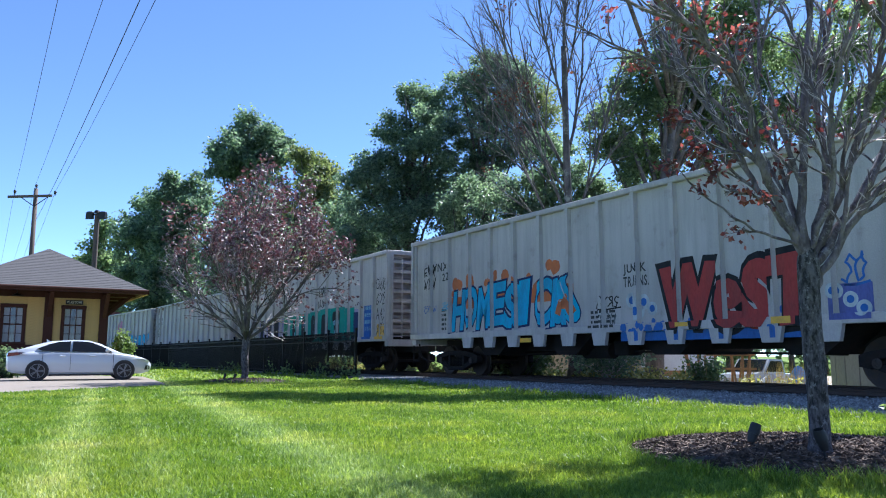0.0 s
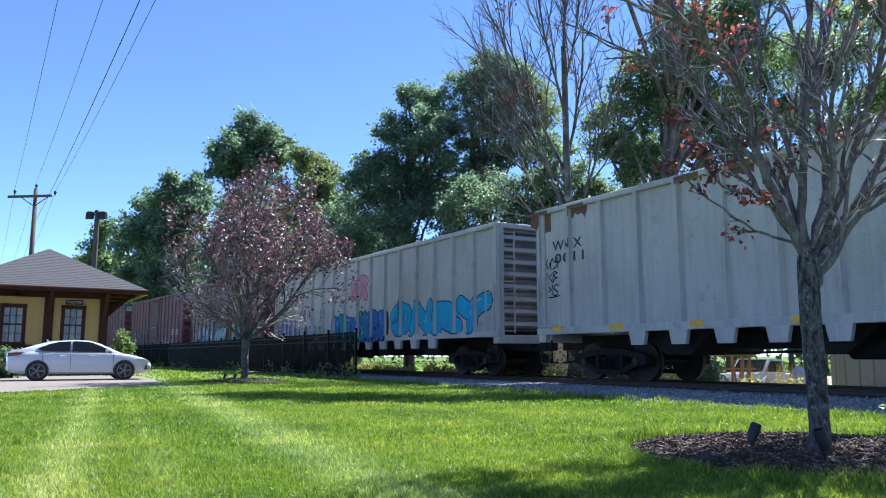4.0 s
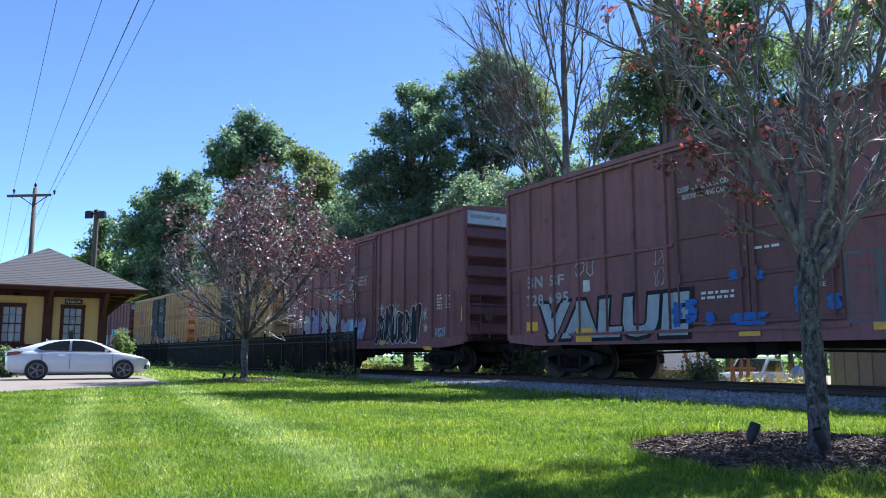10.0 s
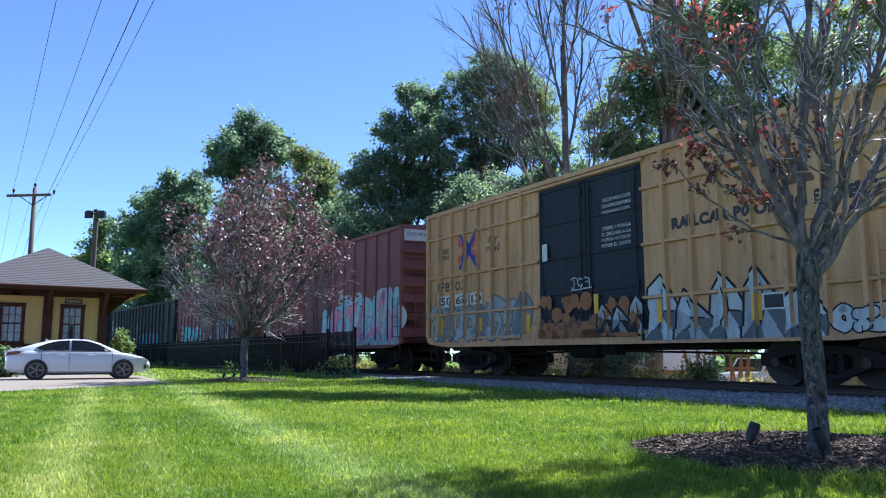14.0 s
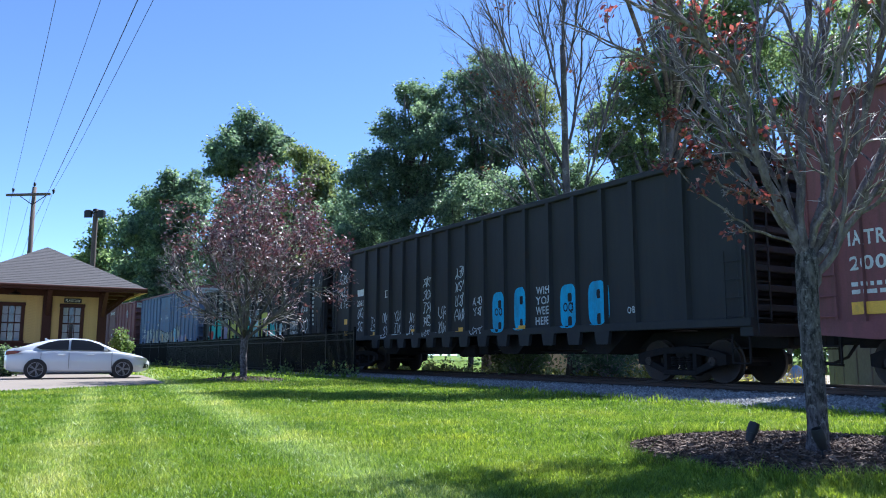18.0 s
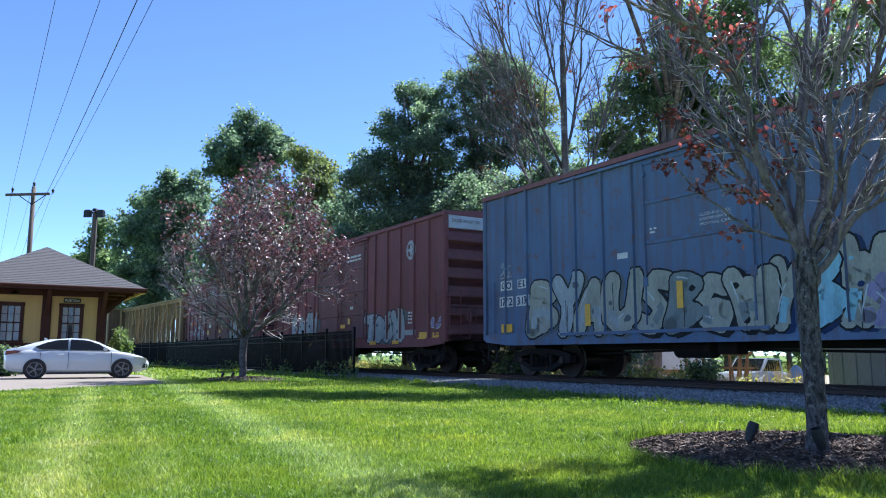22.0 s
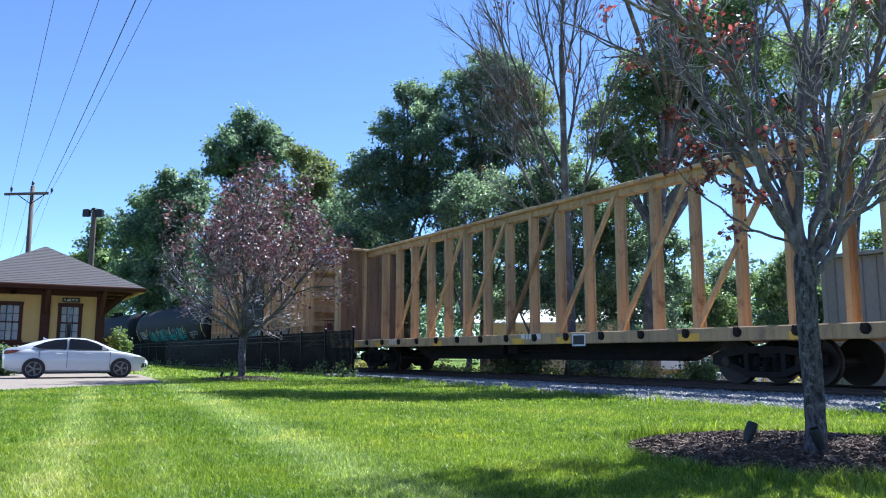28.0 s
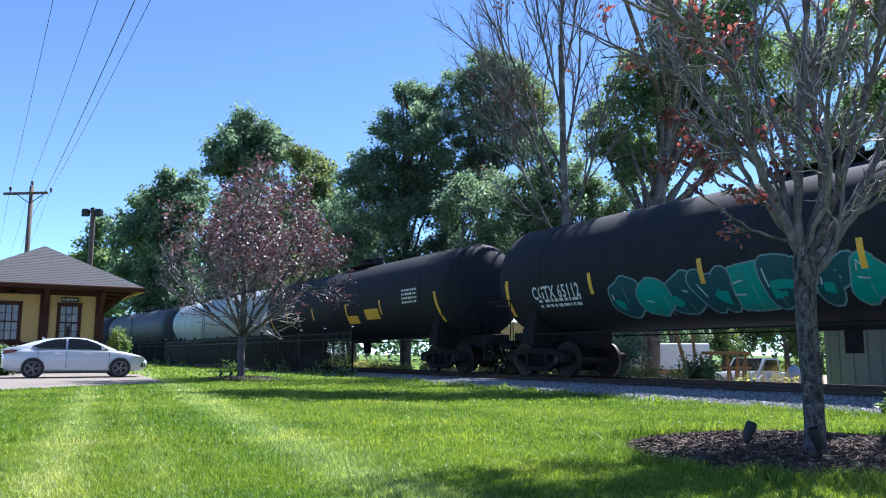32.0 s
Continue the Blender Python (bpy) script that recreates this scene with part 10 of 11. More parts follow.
def fence():
    f = thing("fence", "black metal picket fence beside the track", "fence")
    post = Shape().box(-0.035, 0.035, -0.035, 0.035, -0.05, 1.68).prism([(-0.045, 1.68), (0.045, 1.68), (0.045, 1.71), (0.0, 1.75), (-0.045, 1.71)], "y", -0.045, 0.045).mesh("fence_post", FENCE_BLACK)
    picket = Shape().box(-0.014, 0.014, -0.014, 0.014, 0.06, 1.62).mesh("picket", FENCE_BLACK)
    far = Shape()

    def at(s):
        p = track_point(s)
        d = (track_point(s - 0.5) - track_point(s + 0.5)).normalized()
        o = Vector((-d.y, d.x, 0))
        p = p - o * 2.80
        return p, math.degrees(math.atan2(d.y, d.x))

    for i in range(19):
        s0 = 24.94 + 2.5 * i
        (p, a), (q, b) = at(s0), at(s0 + 2.5)
        part("fence_post", post, None, f, at=pose(p.x, p.y, 0, 0, 0, a))
        if i == 18:
            break
        d = q - p
        turn = math.degrees(math.atan2(-d.y, -d.x))
        ln = d.length
        for z in (0.16, 1.30, 1.52):
            part("fence_rail", Shape().box(-ln + 0.03, -0.03, -0.016, 0.016, z - 0.018, z + 0.018), FENCE_BLACK, f, at=pose(p.x, p.y, 0, 0, 0, turn))
        for k in range(1, 24):
            w = p + d * k / 24
            if i < 12:
                part("picket", picket, None, f, at=pose(w.x, w.y, 0, 0, 0, turn))
            else:
                far.box(w.x - 0.016, w.x + 0.016, w.y - 0.016, w.y + 0.016, 0.06, 1.62)
    tagged(part("pickets_beyond", far, FENCE_BLACK, f), kind="stuff")


fence()

# ---- pole, wires, floodlight ----
POLE_WOOD = surface("weathered_pole", (0.10, 0.075, 0.06), 0.9, 0, (0.18, 0.15, 0.13), 0.5, 3, 30, 0.4, (1, 1, 0.1))
WIRE = surface("wire_black", (0.03, 0.03, 0.035), 0.6, 0.2, (0.02, 0.02, 0.02), 0.2, 4, 40, 0)
ALONG = Vector((14.8, -24.8, 0)).normalized()


def utility_pole(x, y):
    p = thing("utility_pole", "weathered wooden utility pole with one crossarm", "utility pole", at=(x, y, 0), group="utility poles")
    part("shaft", Shape().tube([(0, 0, -0.3), (0, 0, 5), (0, 0, 10.25)], [0.17, 0.14, 0.11], 12), POLE_WOOD, p, smooth=True)
    part("crossarm", Shape().box(-1.25, 1.25, -0.06, 0.06, 9.72, 9.86, 0.01), POLE_WOOD, p, at=pose(0, -0.13, 0, 0, -1.5, 0))
    for sx in (-1, 1):
        part("arm_brace", Shape().rod((sx * 0.75, -0.15, 9.72), (0, -0.12, 9.2), 0.025, 6), IRON, p)
    for ix, iz in ((-1.15, 9.90), (1.15, 9.84), (0.0, 10.25)):
        part("insulator", Shape().lathe([(0.02, -0.03), (0.03, 0.06), (0.075, 0.08), (0.05, 0.14), (0.085, 0.17), (0.05, 0.26), (0.0, 0.28)], (ix, -0.1 if ix else 0, iz), "z", 14), IRON, p)
    return p


PX, PY = -23.27, 43.0
FAR_POLE, NEAR_POLE = Vector((PX, PY, 0)) - ALONG * 55, Vector((PX, PY, 0)) + ALONG * 72
for q in (Vector((PX, PY, 0)), FAR_POLE, NEAR_POLE):
    utility_pole(q.x, q.y)
for dx, z, r in ((-1.18, 10.16, 0.008), (1.15, 10.08, 0.008), (0.0, 10.5, 0.008), (0.15, 8.4, 0.010)):
    for end in (FAR_POLE, NEAR_POLE):
        a, b = Vector((PX + dx, PY - 0.1, z)), Vector((end.x + dx, end.y - 0.1, z))
        path = [a.lerp(b, i / 30) - Vector((0, 0, 0.9 * 4 * (i / 30) * (1 - i / 30))) for i in range(31)]
        thing("wire", "thin black overhead wire between the poles", "wire", group="overhead wires", data=Shape().tube(path, r, 5).mesh("wire", WIRE))

fl = thing("floodlight_pole", "dark pole with two floodlights behind the station", "floodlight", at=(-20.6, 45.0, 0))
part("shaft", Shape().tube([(0, 0, -0.2), (0, 0, 9.1)], [0.17, 0.14], 12), POLE_WOOD, fl)
part("crossarm", Shape().box(-0.42, 0.42, -0.05, 0.05, 9.08, 9.18, 0.01), IRON, fl)
for sx in (-0.38, 0.38):
    part("floodlight", Shape().box(sx - 0.17, sx + 0.17, -0.22, 0.10, 8.86, 9.28, 0.03).box(sx - 0.19, sx + 0.19, -0.27, -0.2, 8.80, 9.22, 0.01), IRON, fl, "black floodlight head")
part("cap", Shape().lathe([(0.2, 0.0), (0.14, 0.14), (0.0, 0.18)], (0, 0, 9.22), "z", 14), IRON, fl)


# ---- the white sedan ----
CAR_WHITE, _n, _l, _b = nodes_of("white_car_paint")
_b.inputs["Base Color"].default_value = (0.50, 0.515, 0.545, 1)
_b.inputs["Roughness"].default_value = 0.25
_b.inputs["Coat Weight"].default_value = 0.8
CAR_GLASS = surface("tinted_car_glass", (0.012, 0.013, 0.015), 0.06, 0, (0.02, 0.02, 0.02), 0.2, 2, 20, 0, spec=0.3)
TYRE = surface("tyre_rubber", (0.018, 0.018, 0.019), 0.85, 0, (0.05, 0.045, 0.04), 0.4, 4, 40, 0.2)
ALLOY = surface("alloy_rim", (0.22, 0.22, 0.23), 0.4, 0.3, (0.2, 0.19, 0.18), 0.3, 6, 40, 0)
LAMP_RED = glass_mat("red_tail_lamp", (0.11, 0.008, 0.012), 0.12)
LAMP_CLEAR = glass_mat("clear_headlamp", (0.45, 0.47, 0.48), 0.1)
BLACK_TRIM = surface("black_plastic_trim", (0.015, 0.015, 0.016), 0.6, 0, (0.03, 0.03, 0.03), 0.3, 5, 40, 0)


def loft(stations, mirror=True):
    """Skin over cross-sections: each a list of (x, y, z) from the bottom to the top, mirrored about y = 0."""
    k = len(stations[0])
    s = Shape()
    vs = []
    for st in stations:
        vs += st + [(x, -y, z) for x, y, z in reversed(st)]
    n = 2 * k
    fs = [(i * n + j, i * n + (j + 1) % n, (i + 1) * n + (j + 1) % n, (i + 1) * n + j) for i in range(len(stations) - 1) for j in range(n)]
    fs += [tuple(range(n)), tuple(range((len(stations) - 1) * n, len(stations) * n))]
    return s.add(vs, fs)


def sedan(at):
    c = thing("sedan", "white four-door sedan parked on the driveway", "car", at=at)
    # x, half width, sill, belt height, deck height
    rows = [(-2.29, 0.62, 0.42, 0.80, 0.92), (-2.22, 0.76, 0.32, 0.86, 1.00), (-2.05, 0.84, 0.26, 0.90, 1.05), (-1.6, 0.885, 0.22, 0.93, 1.05), (-0.9, 0.90, 0.19, 0.94, 1.0), (0.0, 0.90, 0.18, 0.92, 0.98), (0.8, 0.90, 0.18, 0.90, 0.97),
            (1.15, 0.895, 0.19, 0.87, 0.95), (1.6, 0.87, 0.20, 0.80, 0.88), (1.95, 0.82, 0.22, 0.72, 0.79), (2.15, 0.74, 0.26, 0.64, 0.70), (2.26, 0.60, 0.34, 0.54, 0.58)]
    st = []
    for x, w, lo, belt, top in rows:
        st.append([(x, 0.0, lo), (x, w * 0.86, lo), (x, w * 0.97, lo + 0.10), (x, w, lo + 0.5 * (belt - lo)), (x, w * 0.985, belt - 0.10), (x, w * 0.94, belt), (x, w * 0.80, top - 0.02), (x, 0.0, top)])
    part("body", loft(st), CAR_WHITE, c, smooth=35)
    # cabin: x at the belt, then roof
    cab = [(-2.0, 0.70, 1.02, 1.025), (-1.45, 0.66, 0.99, 1.21), (-0.95, 0.63, 0.97, 1.335), (-0.3, 0.62, 0.95, 1.385), (0.20, 0.61, 0.94, 1.365), (0.60, 0.62, 0.93, 1.25), (1.28, 0.70, 0.91, 0.92)]
    st = []
    for x, wr, zb, zt in cab:
        st.append([(x, 0.0, zb - 0.1), (x, 0.80, zb - 0.06), (x, wr + (0.80 - wr) * 0.5, zb + (zt - zb) * 0.55), (x, wr, max(zt - 0.05, zb)), (x, wr * 0.75, zt - 0.006), (x, 0.0, zt)])
    part("roof", loft(st), CAR_WHITE, c, smooth=35)

    def glass(pts, sy):
        """A side window: (x, z) corners laid on the cabin's flank."""
        out = []
        for x, z in pts:
            i = max(j for j in range(len(cab) - 1) if cab[j][0] <= x)
            u = (x - cab[i][0]) / (cab[i + 1][0] - cab[i][0])
            wr, zb, zt = (cab[i][k] + u * (cab[i + 1][k] - cab[i][k]) for k in (1, 2, 3))
            q = min(1.0, max(0.0, (z - zb) / max(zt - 0.05 - zb, 0.02)))
            out.append((x, sy * (0.842 + (wr - 0.80) * q), z))
        return Shape().add(out + [(x, y - sy * 0.06, z) for x, y, z in out], [tuple(range(len(out)))] + [(i, (i + 1) % len(out), (i + 1) % len(out) + len(out), i + len(out)) for i in range(len(out))])

    for sy in (-1, 1):
        part("rear_side_window", glass([(-1.40, 1.07), (-1.25, 1.0), (-0.40, 0.975), (-0.38, 1.325), (-0.72, 1.305), (-1.05, 1.22)], sy), CAR_GLASS, c)
        part("front_side_window", glass([(-0.33, 0.975), (0.95, 0.95), (0.60, 1.17), (0.28, 1.285), (-0.02, 1.325), (-0.31, 1.33)], sy), CAR_GLASS, c)
        part("mirror", Shape().lathe([(0.0, -0.11), (0.07, -0.09), (0.085, 0.0), (0.06, 0.09), (0.0, 0.11)], (0.78, sy * 0.95, 1.02), "y", 14).box(0.72, 0.80, min(sy * 0.84, sy * 0.9), max(sy * 0.84, sy * 0.9), 0.96, 1.0), CAR_WHITE, c, smooth=True)
        for x in (-0.62, 0.30):
            part("door_handle", Shape().box(x - 0.10, x + 0.10, min(sy * 0.895, sy * 0.93), max(sy * 0.895, sy * 0.93), 0.80, 0.835, 0.01), CAR_WHITE, c)
        for x in (-0.37, -1.22, 0.98):
            part("door_seam", Shape().box(x - 0.006, x + 0.006, min(sy * 0.85, sy * 0.902), max(sy * 0.85, sy * 0.902), 0.34, 0.90), BLACK_TRIM, c)
        part("sill_trim", Shape().box(-1.0, 1.0, min(sy * 0.80, sy * 0.88), max(sy * 0.80, sy * 0.88), 0.16, 0.215), BLACK_TRIM, c)
        part("tail_lamp", loft_lamp([(-2.27, 0.70, 0.80), (-1.92, 0.89, 0.86), (-1.80, 0.90, 0.93), (-1.98, 0.87, 0.95), (-2.24, 0.74, 0.93)], sy), LAMP_RED, c, "red tail lamp")
        part("headlamp", loft_lamp([(2.17, 0.72, 0.60), (1.80, 0.88, 0.66), (1.70, 0.885, 0.73), (1.95, 0.845, 0.73), (2.15, 0.76, 0.68)], sy), LAMP_CLEAR, c, "clear headlamp")
        part("fog_lamp", loft_lamp([(2.20, 0.66, 0.36), (2.02, 0.80, 0.34), (2.06, 0.80, 0.50), (2.20, 0.69, 0.48)], sy), BLACK_TRIM, c)
        for x in (-1.36, 1.34):
            # black disc laid on the body stands in for the shaded gap round the wheel
            part("wheel_arch", Shape().lathe([(0.0, -0.008), (0.35, -0.008), (0.35, 0.008), (0.0, 0.008)], (x, sy * 0.905, 0.335), "y", 32), BLACK_TRIM, c)
            wh = part("wheel", Shape().lathe([(0.225, -0.10), (0.30, -0.10), (0.325, -0.07), (0.325, 0.07), (0.30, 0.10), (0.225, 0.10)], (0, 0, 0), "y", 32), TYRE, c, "black tyre on an alloy rim", at=(x, sy * 0.83, 0.325), smooth=35)
            rim = Shape().tube([(0.228 * math.cos(a), sy * 0.098, 0.228 * math.sin(a)) for a in np.linspace(0, 6.2832, 33)], 0.012, 6).lathe([(0.0, -0.11), (0.045, -0.108), (0.045, 0.108), (0.0, 0.11)], (0, 0, 0), "y", 16)
            for k in range(5):
                for da in (-0.13, 0.13):
                    a = k * 1.2566 + da
                    rim.rod((0.03 * math.cos(a), sy * 0.104, 0.03 * math.sin(a)), (0.225 * math.cos(a * 1.0), sy * 0.104, 0.225 * math.sin(a)), 0.014, 4)
            part("rim", rim, ALLOY, wh)
    part("windscreen", Shape().add([(1.24, -0.62, 0.955), (1.24, 0.62, 0.955), (0.66, 0.55, 1.245), (0.66, -0.55, 1.245), (1.23, -0.62, 0.93), (1.23, 0.62, 0.93)], [(0, 1, 2, 3)]), CAR_GLASS, c)
    part("aerial_fin", Shape().prism([(-1.12, 1.28), (-0.98, 1.32), (-1.12, 1.40)], "y", -0.03, 0.03), CAR_WHITE, c)
    part("grille", Shape().box(2.14, 2.27, -0.42, 0.42, 0.36, 0.56, 0.03), BLACK_TRIM, c)


def loft_lamp(pts, sy):
    out = [(x, sy * (y + 0.012), z) for x, y, z in pts]
    inn = [(x, sy * (y - 0.06), z) for x, y, z in pts]
    n = len(pts)
    return Shape().add(out + inn, [tuple(range(n))] + [(i, (i + 1) % n, (i + 1) % n + n, i + n) for i in range(n)])


sedan(pose(-11.72, 25.1, 0.008, 0, 0, 28) @ Matrix.Scale(0.917, 4))


# ---- lights in the mulch ----
def garden_spot(x, y, z, turn, label):
    g = thing("garden_spotlight", label, "spotlight", at=pose(x, y, z, 0, 0, turn) @ Matrix.Scale(0.64, 4), group="garden spotlights")
    part("stake", Shape().rod((0, 0, -0.05), (0, 0, 0.08), 0.012, 8), BLACK_TRIM, g)
    part("head", Shape().lathe([(0.0, -0.085), (0.04, -0.08), (0.052, -0.03), (0.058, 0.10), (0.062, 0.115), (0.052, 0.11), (0.0, 0.09)], (0, 0, 0), "z", 18), BLACK_TRIM, g, at=pose(0.01, 0, 0.14, 0, 22, 0), smooth=35)
    part("hood", Shape().lathe([(0.064, 0.02), (0.064, 0.115), (0.056, 0.15), (0.05, 0.15), (0.058, 0.11), (0.058, 0.02)], (0, 0, 0), "z", 18), BLACK_TRIM, g, at=pose(0.01, 0, 0.14, 0, 22, 0), smooth=35)


garden_spot(2.30, 5.85, 0.075, 10, "small black garden spotlight in the mulch")
garden_spot(2.56, 5.29, 0.085, 200, "small black spotlight against the tree trunk")
for gx in (-6.5, -6.2):
    garden_spot(gx, 23.1, 0.06, 0, "small black garden spotlight before the purple tree")

# ---- the yard beyond the track ----
METAL_WALL = surface("grey_metal_siding", (0.20, 0.20, 0.19), 0.7, 0.1, (0.10, 0.10, 0.095), 0.5, 0.8, 25, 0.1, (1, 1, 0.3), 0.1)
METAL_ROOF = surface("pale_metal_roof", (0.52, 0.52, 0.50), 0.5, 0.2, (0.3, 0.28, 0.26), 0.4, 0.8, 25, 0.1)
TAN_WALL = surface("tan_metal_wall", (0.50, 0.40, 0.25), 0.7, 0, (0.3, 0.24, 0.15), 0.4, 0.8, 25, 0.1)
RAW_WOOD = surface("orange_raw_timber", (0.48, 0.24, 0.09), 0.7, 0, (0.3, 0.16, 0.07), 0.4, 3, 30, 0.2)
TARP = surface("white_tarpaulin", (0.72, 0.72, 0.70), 0.6, 0, (0.5, 0.48, 0.44), 0.4, 2, 20, 0.4)
BLUE_TARP = surface("blue_tarpaulin", (0.16, 0.36, 0.62), 0.5, 0, (0.3, 0.45, 0.6), 0.4, 2, 20, 0.4)
STRAW = leaf_mat("dry_straw", [(0, (0.22, 0.15, 0.06)), (1, (0.42, 0.32, 0.15))], 0.3)

thing("yard", "bare pale dirt yard beyond the track", "yard", kind="structure", data=Shape().prism([sn(-30, 21.0)[:2], sn(40, 21.0)[:2], sn(48, 60)[:2], sn(-30, 75)[:2]], "z", YARD_Z - 0.05, YARD_Z + 0.012).mesh("yard", DIRT))


def shed():
    m = Matrix(((-AWAY.x, OVER.x, 0, 0), (-AWAY.y, OVER.y, 0, 0), (0, 0, 1, 0), (0, 0, 0, 1)))
    o = sn(13.2, 21.0, YARD_Z)
    sh = thing("shed", "long grey metal-sided shed beyond the track", "shed", at=Matrix.Translation(o) @ m)
    L, D, H = 16.0, 8.0, 4.45
    part("wall", Shape().box(0, L, 0, 0.1, 0, H), METAL_WALL, sh)
    part("wall", Shape().box(0, 0.1, 0.1, D, 0, H), METAL_WALL, sh)
    part("wall", Shape().box(L - 0.1, L, 0.1, D, 0, H), METAL_WALL, sh)
    part("wall", Shape().box(0.1, L - 0.1, D - 0.1, D, 0, H), METAL_WALL, sh)
    panel = Shape().box(0.02, 0.38, -0.025, 0.0, 0.03, H - 0.05, 0.01).mesh("siding_panel", METAL_WALL)
    for i in range(40):
        part("siding_panel", panel, None, sh, at=(i * 0.4, 0, 0))
    part("roof", Shape().prism([(-0.3, H - 0.05), (-0.3, H + 0.05), (D / 2, H + 0.25), (D + 0.3, H + 0.05), (D + 0.3, H - 0.05), (D / 2, H + 0.12)], "x", -0.25, L + 0.25), METAL_WALL, sh, "low grey metal roof")
    part("corner_trim", Shape().box(-0.04, 0.1, -0.04, 0.0, 0, H), METAL_WALL, sh)


def low_building():
    b = thing("low_building", "low tan building with a pale metal roof beyond the trees", "building", at=pose(8.6, 52.0, YARD_Z, 0, 0, -12))
    part("wall", Shape().box(-6, 6, 0, 6, 0, 3.8), TAN_WALL, b)
    panel = Shape().box(-5.98, -5.62, -0.03, 0, 0.05, 3.75).mesh("siding_panel", TAN_WALL)
    for i in range(30):
        part("siding_panel", panel, None, b, at=(i * 0.4, 0, 0))
    part("roof", Shape().prism([(-0.4, 3.75), (-0.4, 3.85), (3.0, 4.9), (6.4, 3.85), (6.4, 3.75), (3.0, 4.75)], "x", -6.4, 6.4), METAL_ROOF, b, "pale metal roof")


shed()
low_building()


def timber_frame():
    t = thing("timber_trestle", "orange raw timber trestle standing in the yard", "trestle", at=pose(10.55, 28.5, YARD_Z + 0.012, 0, 0, -8))
    part("top_beam", Shape().box(-0.85, 0.85, -0.12, 0.12, 1.66, 1.78, 0.01), RAW_WOOD, t)
    for x in (-0.80, -0.45, 0.15, 0.30, 0.55):
        for y in (-1, 1):
            part("leg", Shape().prism([(-0.035, 0.0), (0.035, 0.0), (0.035, 1.72), (-0.035, 1.72)], "y", -0.03, 0.03), RAW_WOOD, t, at=pose(x, y * 0.45, 0, y * 15, -3 + 8 * (x > 0.2), 0))
    part("rail", Shape().box(-0.85, 0.85, -0.3, -0.26, 1.15, 1.23, 0.005), RAW_WOOD, t)
    part("leaning_board", Shape().prism([(-0.06, 0.0), (0.06, 0.0), (0.06, 2.6), (-0.06, 2.6)], "y", -0.02, 0.02), RAW_WOOD, t, at=pose(-1.15, 0.1, 0, 6, -14, 0))
    part("leaning_board", Shape().prism([(-0.05, 0.0), (0.05, 0.0), (0.05, 2.4), (-0.05, 2.4)], "y", -0.02, 0.02), RAW_WOOD, t, at=pose(-1.0, 0.2, 0, 8, -4, 0))


timber_frame()


def tarp_heap(label, x, y, rx, ry, h, mat, seed):
    rng = np.random.default_rng(seed)
    V, F, k = [], [], 22
    for i in range(k + 1):
        for j in range(k + 1):
            u, v = 2 * i / k - 1, 2 * j / k - 1
            d = math.hypot(u, v)
            z = h * max(0.0, 1 - d ** 2.2) * (0.8 + 0.25 * math.sin(3 * u + seed) * math.cos(2.6 * v)) + 0.02 * rng.random() + 0.01 + YARD_Z
            V.append((x + rx * u, y + ry * v, z))
    F = [(i * (k + 1) + j, (i + 1) * (k + 1) + j, (i + 1) * (k + 1) + j + 1, i * (k + 1) + j + 1) for i in range(k) for j in range(k)]
    thing("tarpaulin", label, "tarpaulin", data=raw_mesh("tarpaulin", V, F, mat, True))


tarp_heap("white tarpaulin over a heap in the yard", 12.0, 28.6, 1.15, 0.9, 0.95, TARP, 1)
tarp_heap("blue tarpaulin over stacked goods in the yard", 14.7, 32.0, 0.8, 0.7, 1.2, BLUE_TARP, 2)


def pickup():
    p = thing("pickup_truck", "white pickup truck parked in the yard", "pickup truck", at=pose(14.2, 34.5, YARD_Z + 0.012, 0, 0, 215) @ Matrix.Scale(0.86, 4))
    prof = [(-2.6, 0.45), (-2.6, 1.0), (-0.6, 1.0), (-0.55, 1.05), (-0.35, 1.75), (0.75, 1.78), (1.35, 1.12), (2.45, 1.02), (2.6, 0.85), (2.6, 0.45)]
    part("body", Shape().prism(prof, "y", -0.9, 0.9), CAR_WHITE, p)
    for y in (-0.91, 0.91):
        part("side_window", Shape().prism([(-0.42, 1.12), (-0.25, 1.66), (0.70, 1.68), (1.15, 1.14)], "y", min(y, y * 0.99), max(y, y * 0.99)), CAR_GLASS, p)
        for x in (-1.7, 1.7):
            w = part("wheel", Shape().lathe([(0.0, -0.1), (0.34, -0.1), (0.37, -0.06), (0.37, 0.06), (0.34, 0.1), (0.0, 0.1)], (0, 0, 0), "y", 24), TYRE, p, at=(x, y * 0.92, 0.37))
    part("windscreen", Shape().add([(0.80, -0.78, 1.74), (0.80, 0.78, 1.74), (1.36, 0.82, 1.15), (1.36, -0.82, 1.15)], [(0, 1, 2, 3)]), CAR_GLASS, p, at=(0.012, 0, 0.012))


pickup()


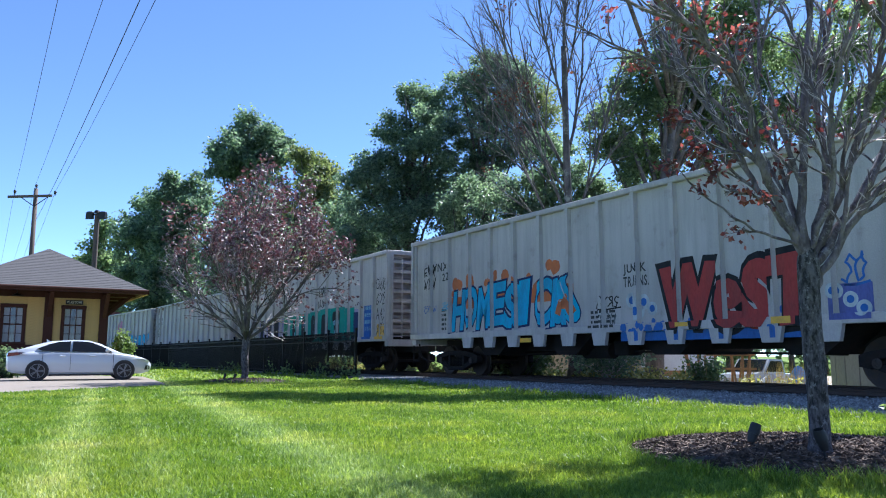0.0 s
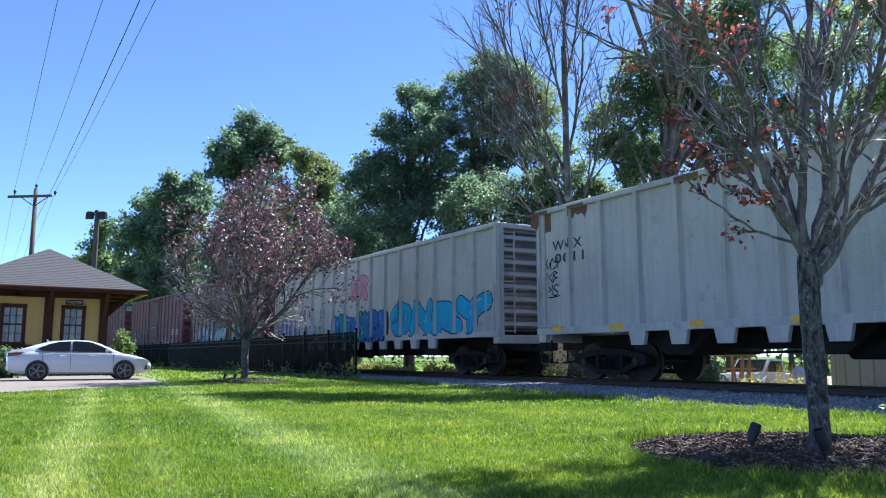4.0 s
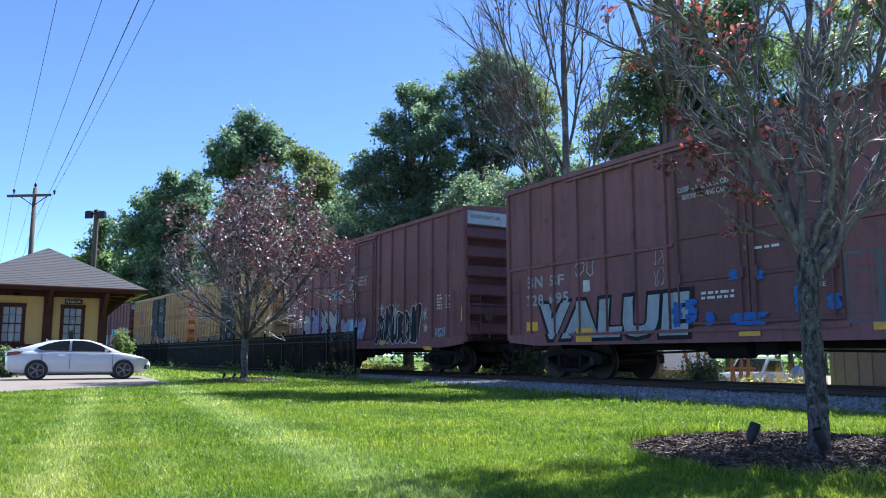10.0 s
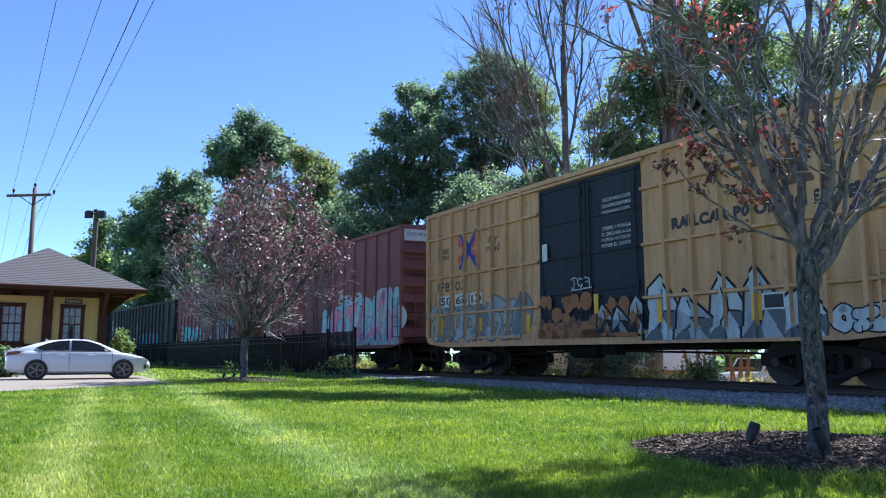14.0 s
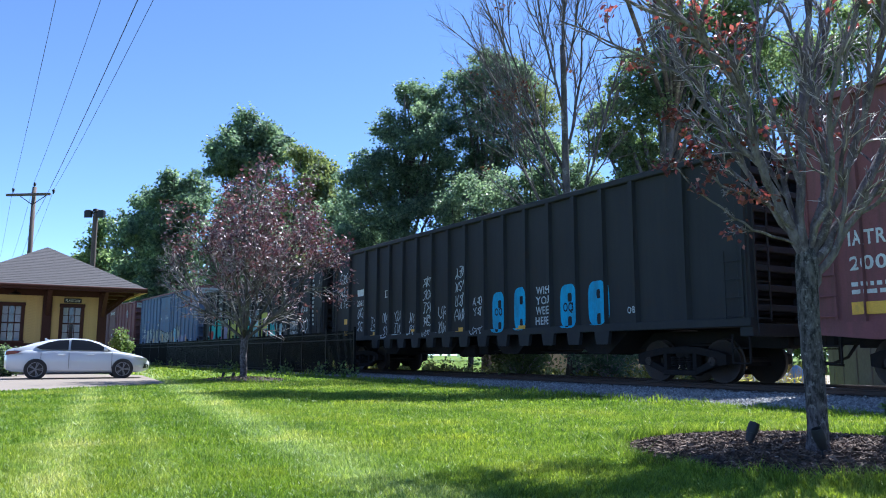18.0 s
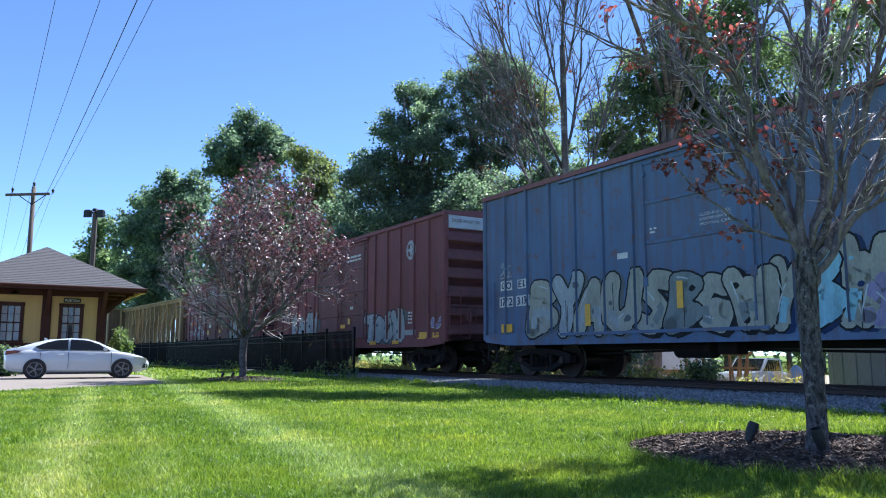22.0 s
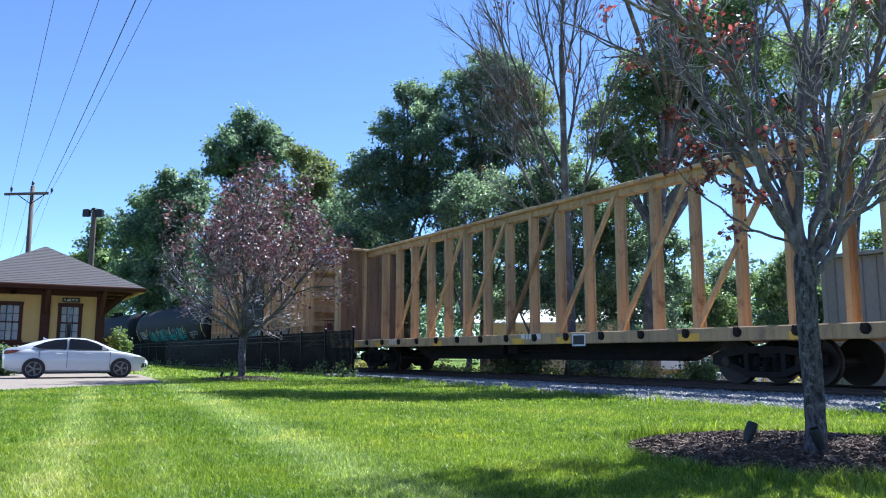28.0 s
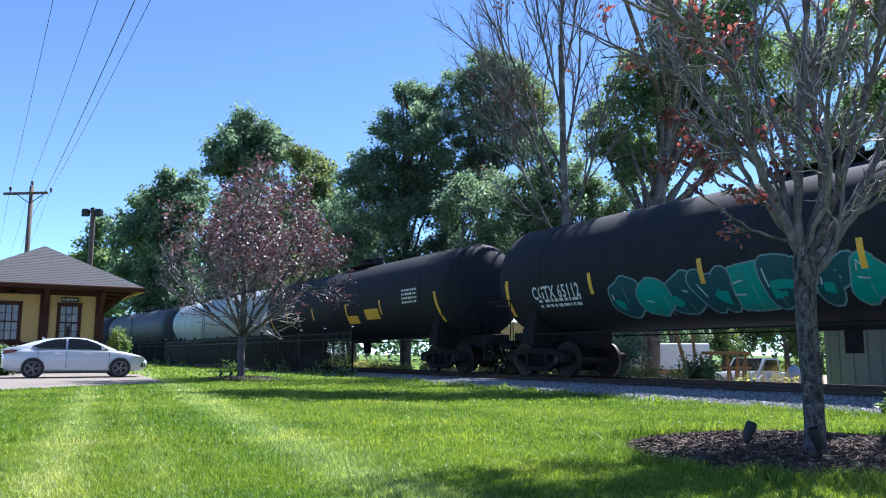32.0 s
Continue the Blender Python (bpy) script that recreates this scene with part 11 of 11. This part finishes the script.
def box_trailer():
    """A white cargo trailer behind the trestle."""
    t = thing("cargo_trailer", "white box trailer with an orange stripe parked in the yard", "trailer", at=pose(11.3, 37.5, YARD_Z + 0.012, 0, 0, -6))
    part("body", Shape().box(-1.55, 1.55, -0.9, 0.9, 0.45, 2.2, 0.05), TARP, t)
    part("stripe", Shape().box(-1.45, 0.9, -0.912, -0.89, 0.72, 0.98), RAW_WOOD, t, "orange stripe")
    part("tongue", Shape().box(1.5, 2.3, -0.06, 0.06, 0.42, 0.52), IRON, t)
    for x in (-0.45, 0.45):
        for y in (-0.8, 0.8):
            part("wheel", Shape().lathe([(0.0, -0.1), (0.30, -0.1), (0.33, -0.06), (0.33, 0.06), (0.30, 0.1), (0.0, 0.1)], (0, 0, 0), "y", 20), TYRE, t, at=(x, y, 0.33))


box_trailer()


def straw():
    rng = np.random.default_rng(7)
    V, F = [], []
    for k in range(420):
        p = sn(rng.normal(15.2, 1.1), rng.normal(21.6, 0.6), 0)
        h, a = rng.uniform(0.4, 1.15), rng.uniform(0, 6.28)
        w, lx, ly = 0.012, rng.normal() * 0.14, rng.normal() * 0.14
        b = len(V)
        V += [(p.x - w * math.cos(a), p.y - w * math.sin(a), YARD_Z), (p.x + w * math.cos(a), p.y + w * math.sin(a), YARD_Z), (p.x + lx, p.y + ly, YARD_Z + h + 0.5)]
        F.append((b, b + 1, b + 2))
    thing("dry_grass", "tall dry straw-coloured grass in the yard", "dry grass", kind="stuff", data=raw_mesh("dry_grass", V, F, STRAW))


straw()


# ---- what moves ----
def car_pose(mid, half, t):
    """A car on the track, carried by its two trucks."""
    s = mid - run(t)
    a, b = track_point(s - half), track_point(s + half)
    d = (a - b).normalized()
    m = Matrix(((d.x, -d.y, 0, (a.x + b.x) / 2), (d.y, d.x, 0, (a.y + b.y) / 2), (0, 0, 1, RAIL_TOP), (0, 0, 0, 1)))
    return m


def motions():
    steps = [i * 0.5 for i in range(int(CLIP * 2) + 1)]
    for car, mid, half, wheels in TRAIN:
        walk(car, [(t, car_pose(mid, half, t)) for t in steps])
        # wheels roll while the car is near
        first = last = None
        for i in range(int(CLIP * FPS) + 1):
            s = mid - run(i / FPS)
            if -2 < s < 58:
                first = i if first is None else first
                last = i
        if first is None:
            continue
        for w in wheels:
            at = w.location.copy()
            turn = lambda i: Matrix.Translation(at) @ pose(0, 0, 0, 0, math.degrees(run(i / FPS) / 0.458) % 360, 0)
            rows = [(i / FPS, turn(i)) for i in range(first, last + 1)]
            if first > 0:
                rows.insert(0, (0.0, turn(first)))
            if last < int(CLIP * FPS):
                rows.append((CLIP, turn(last)))
            walk(w, rows)


motions()
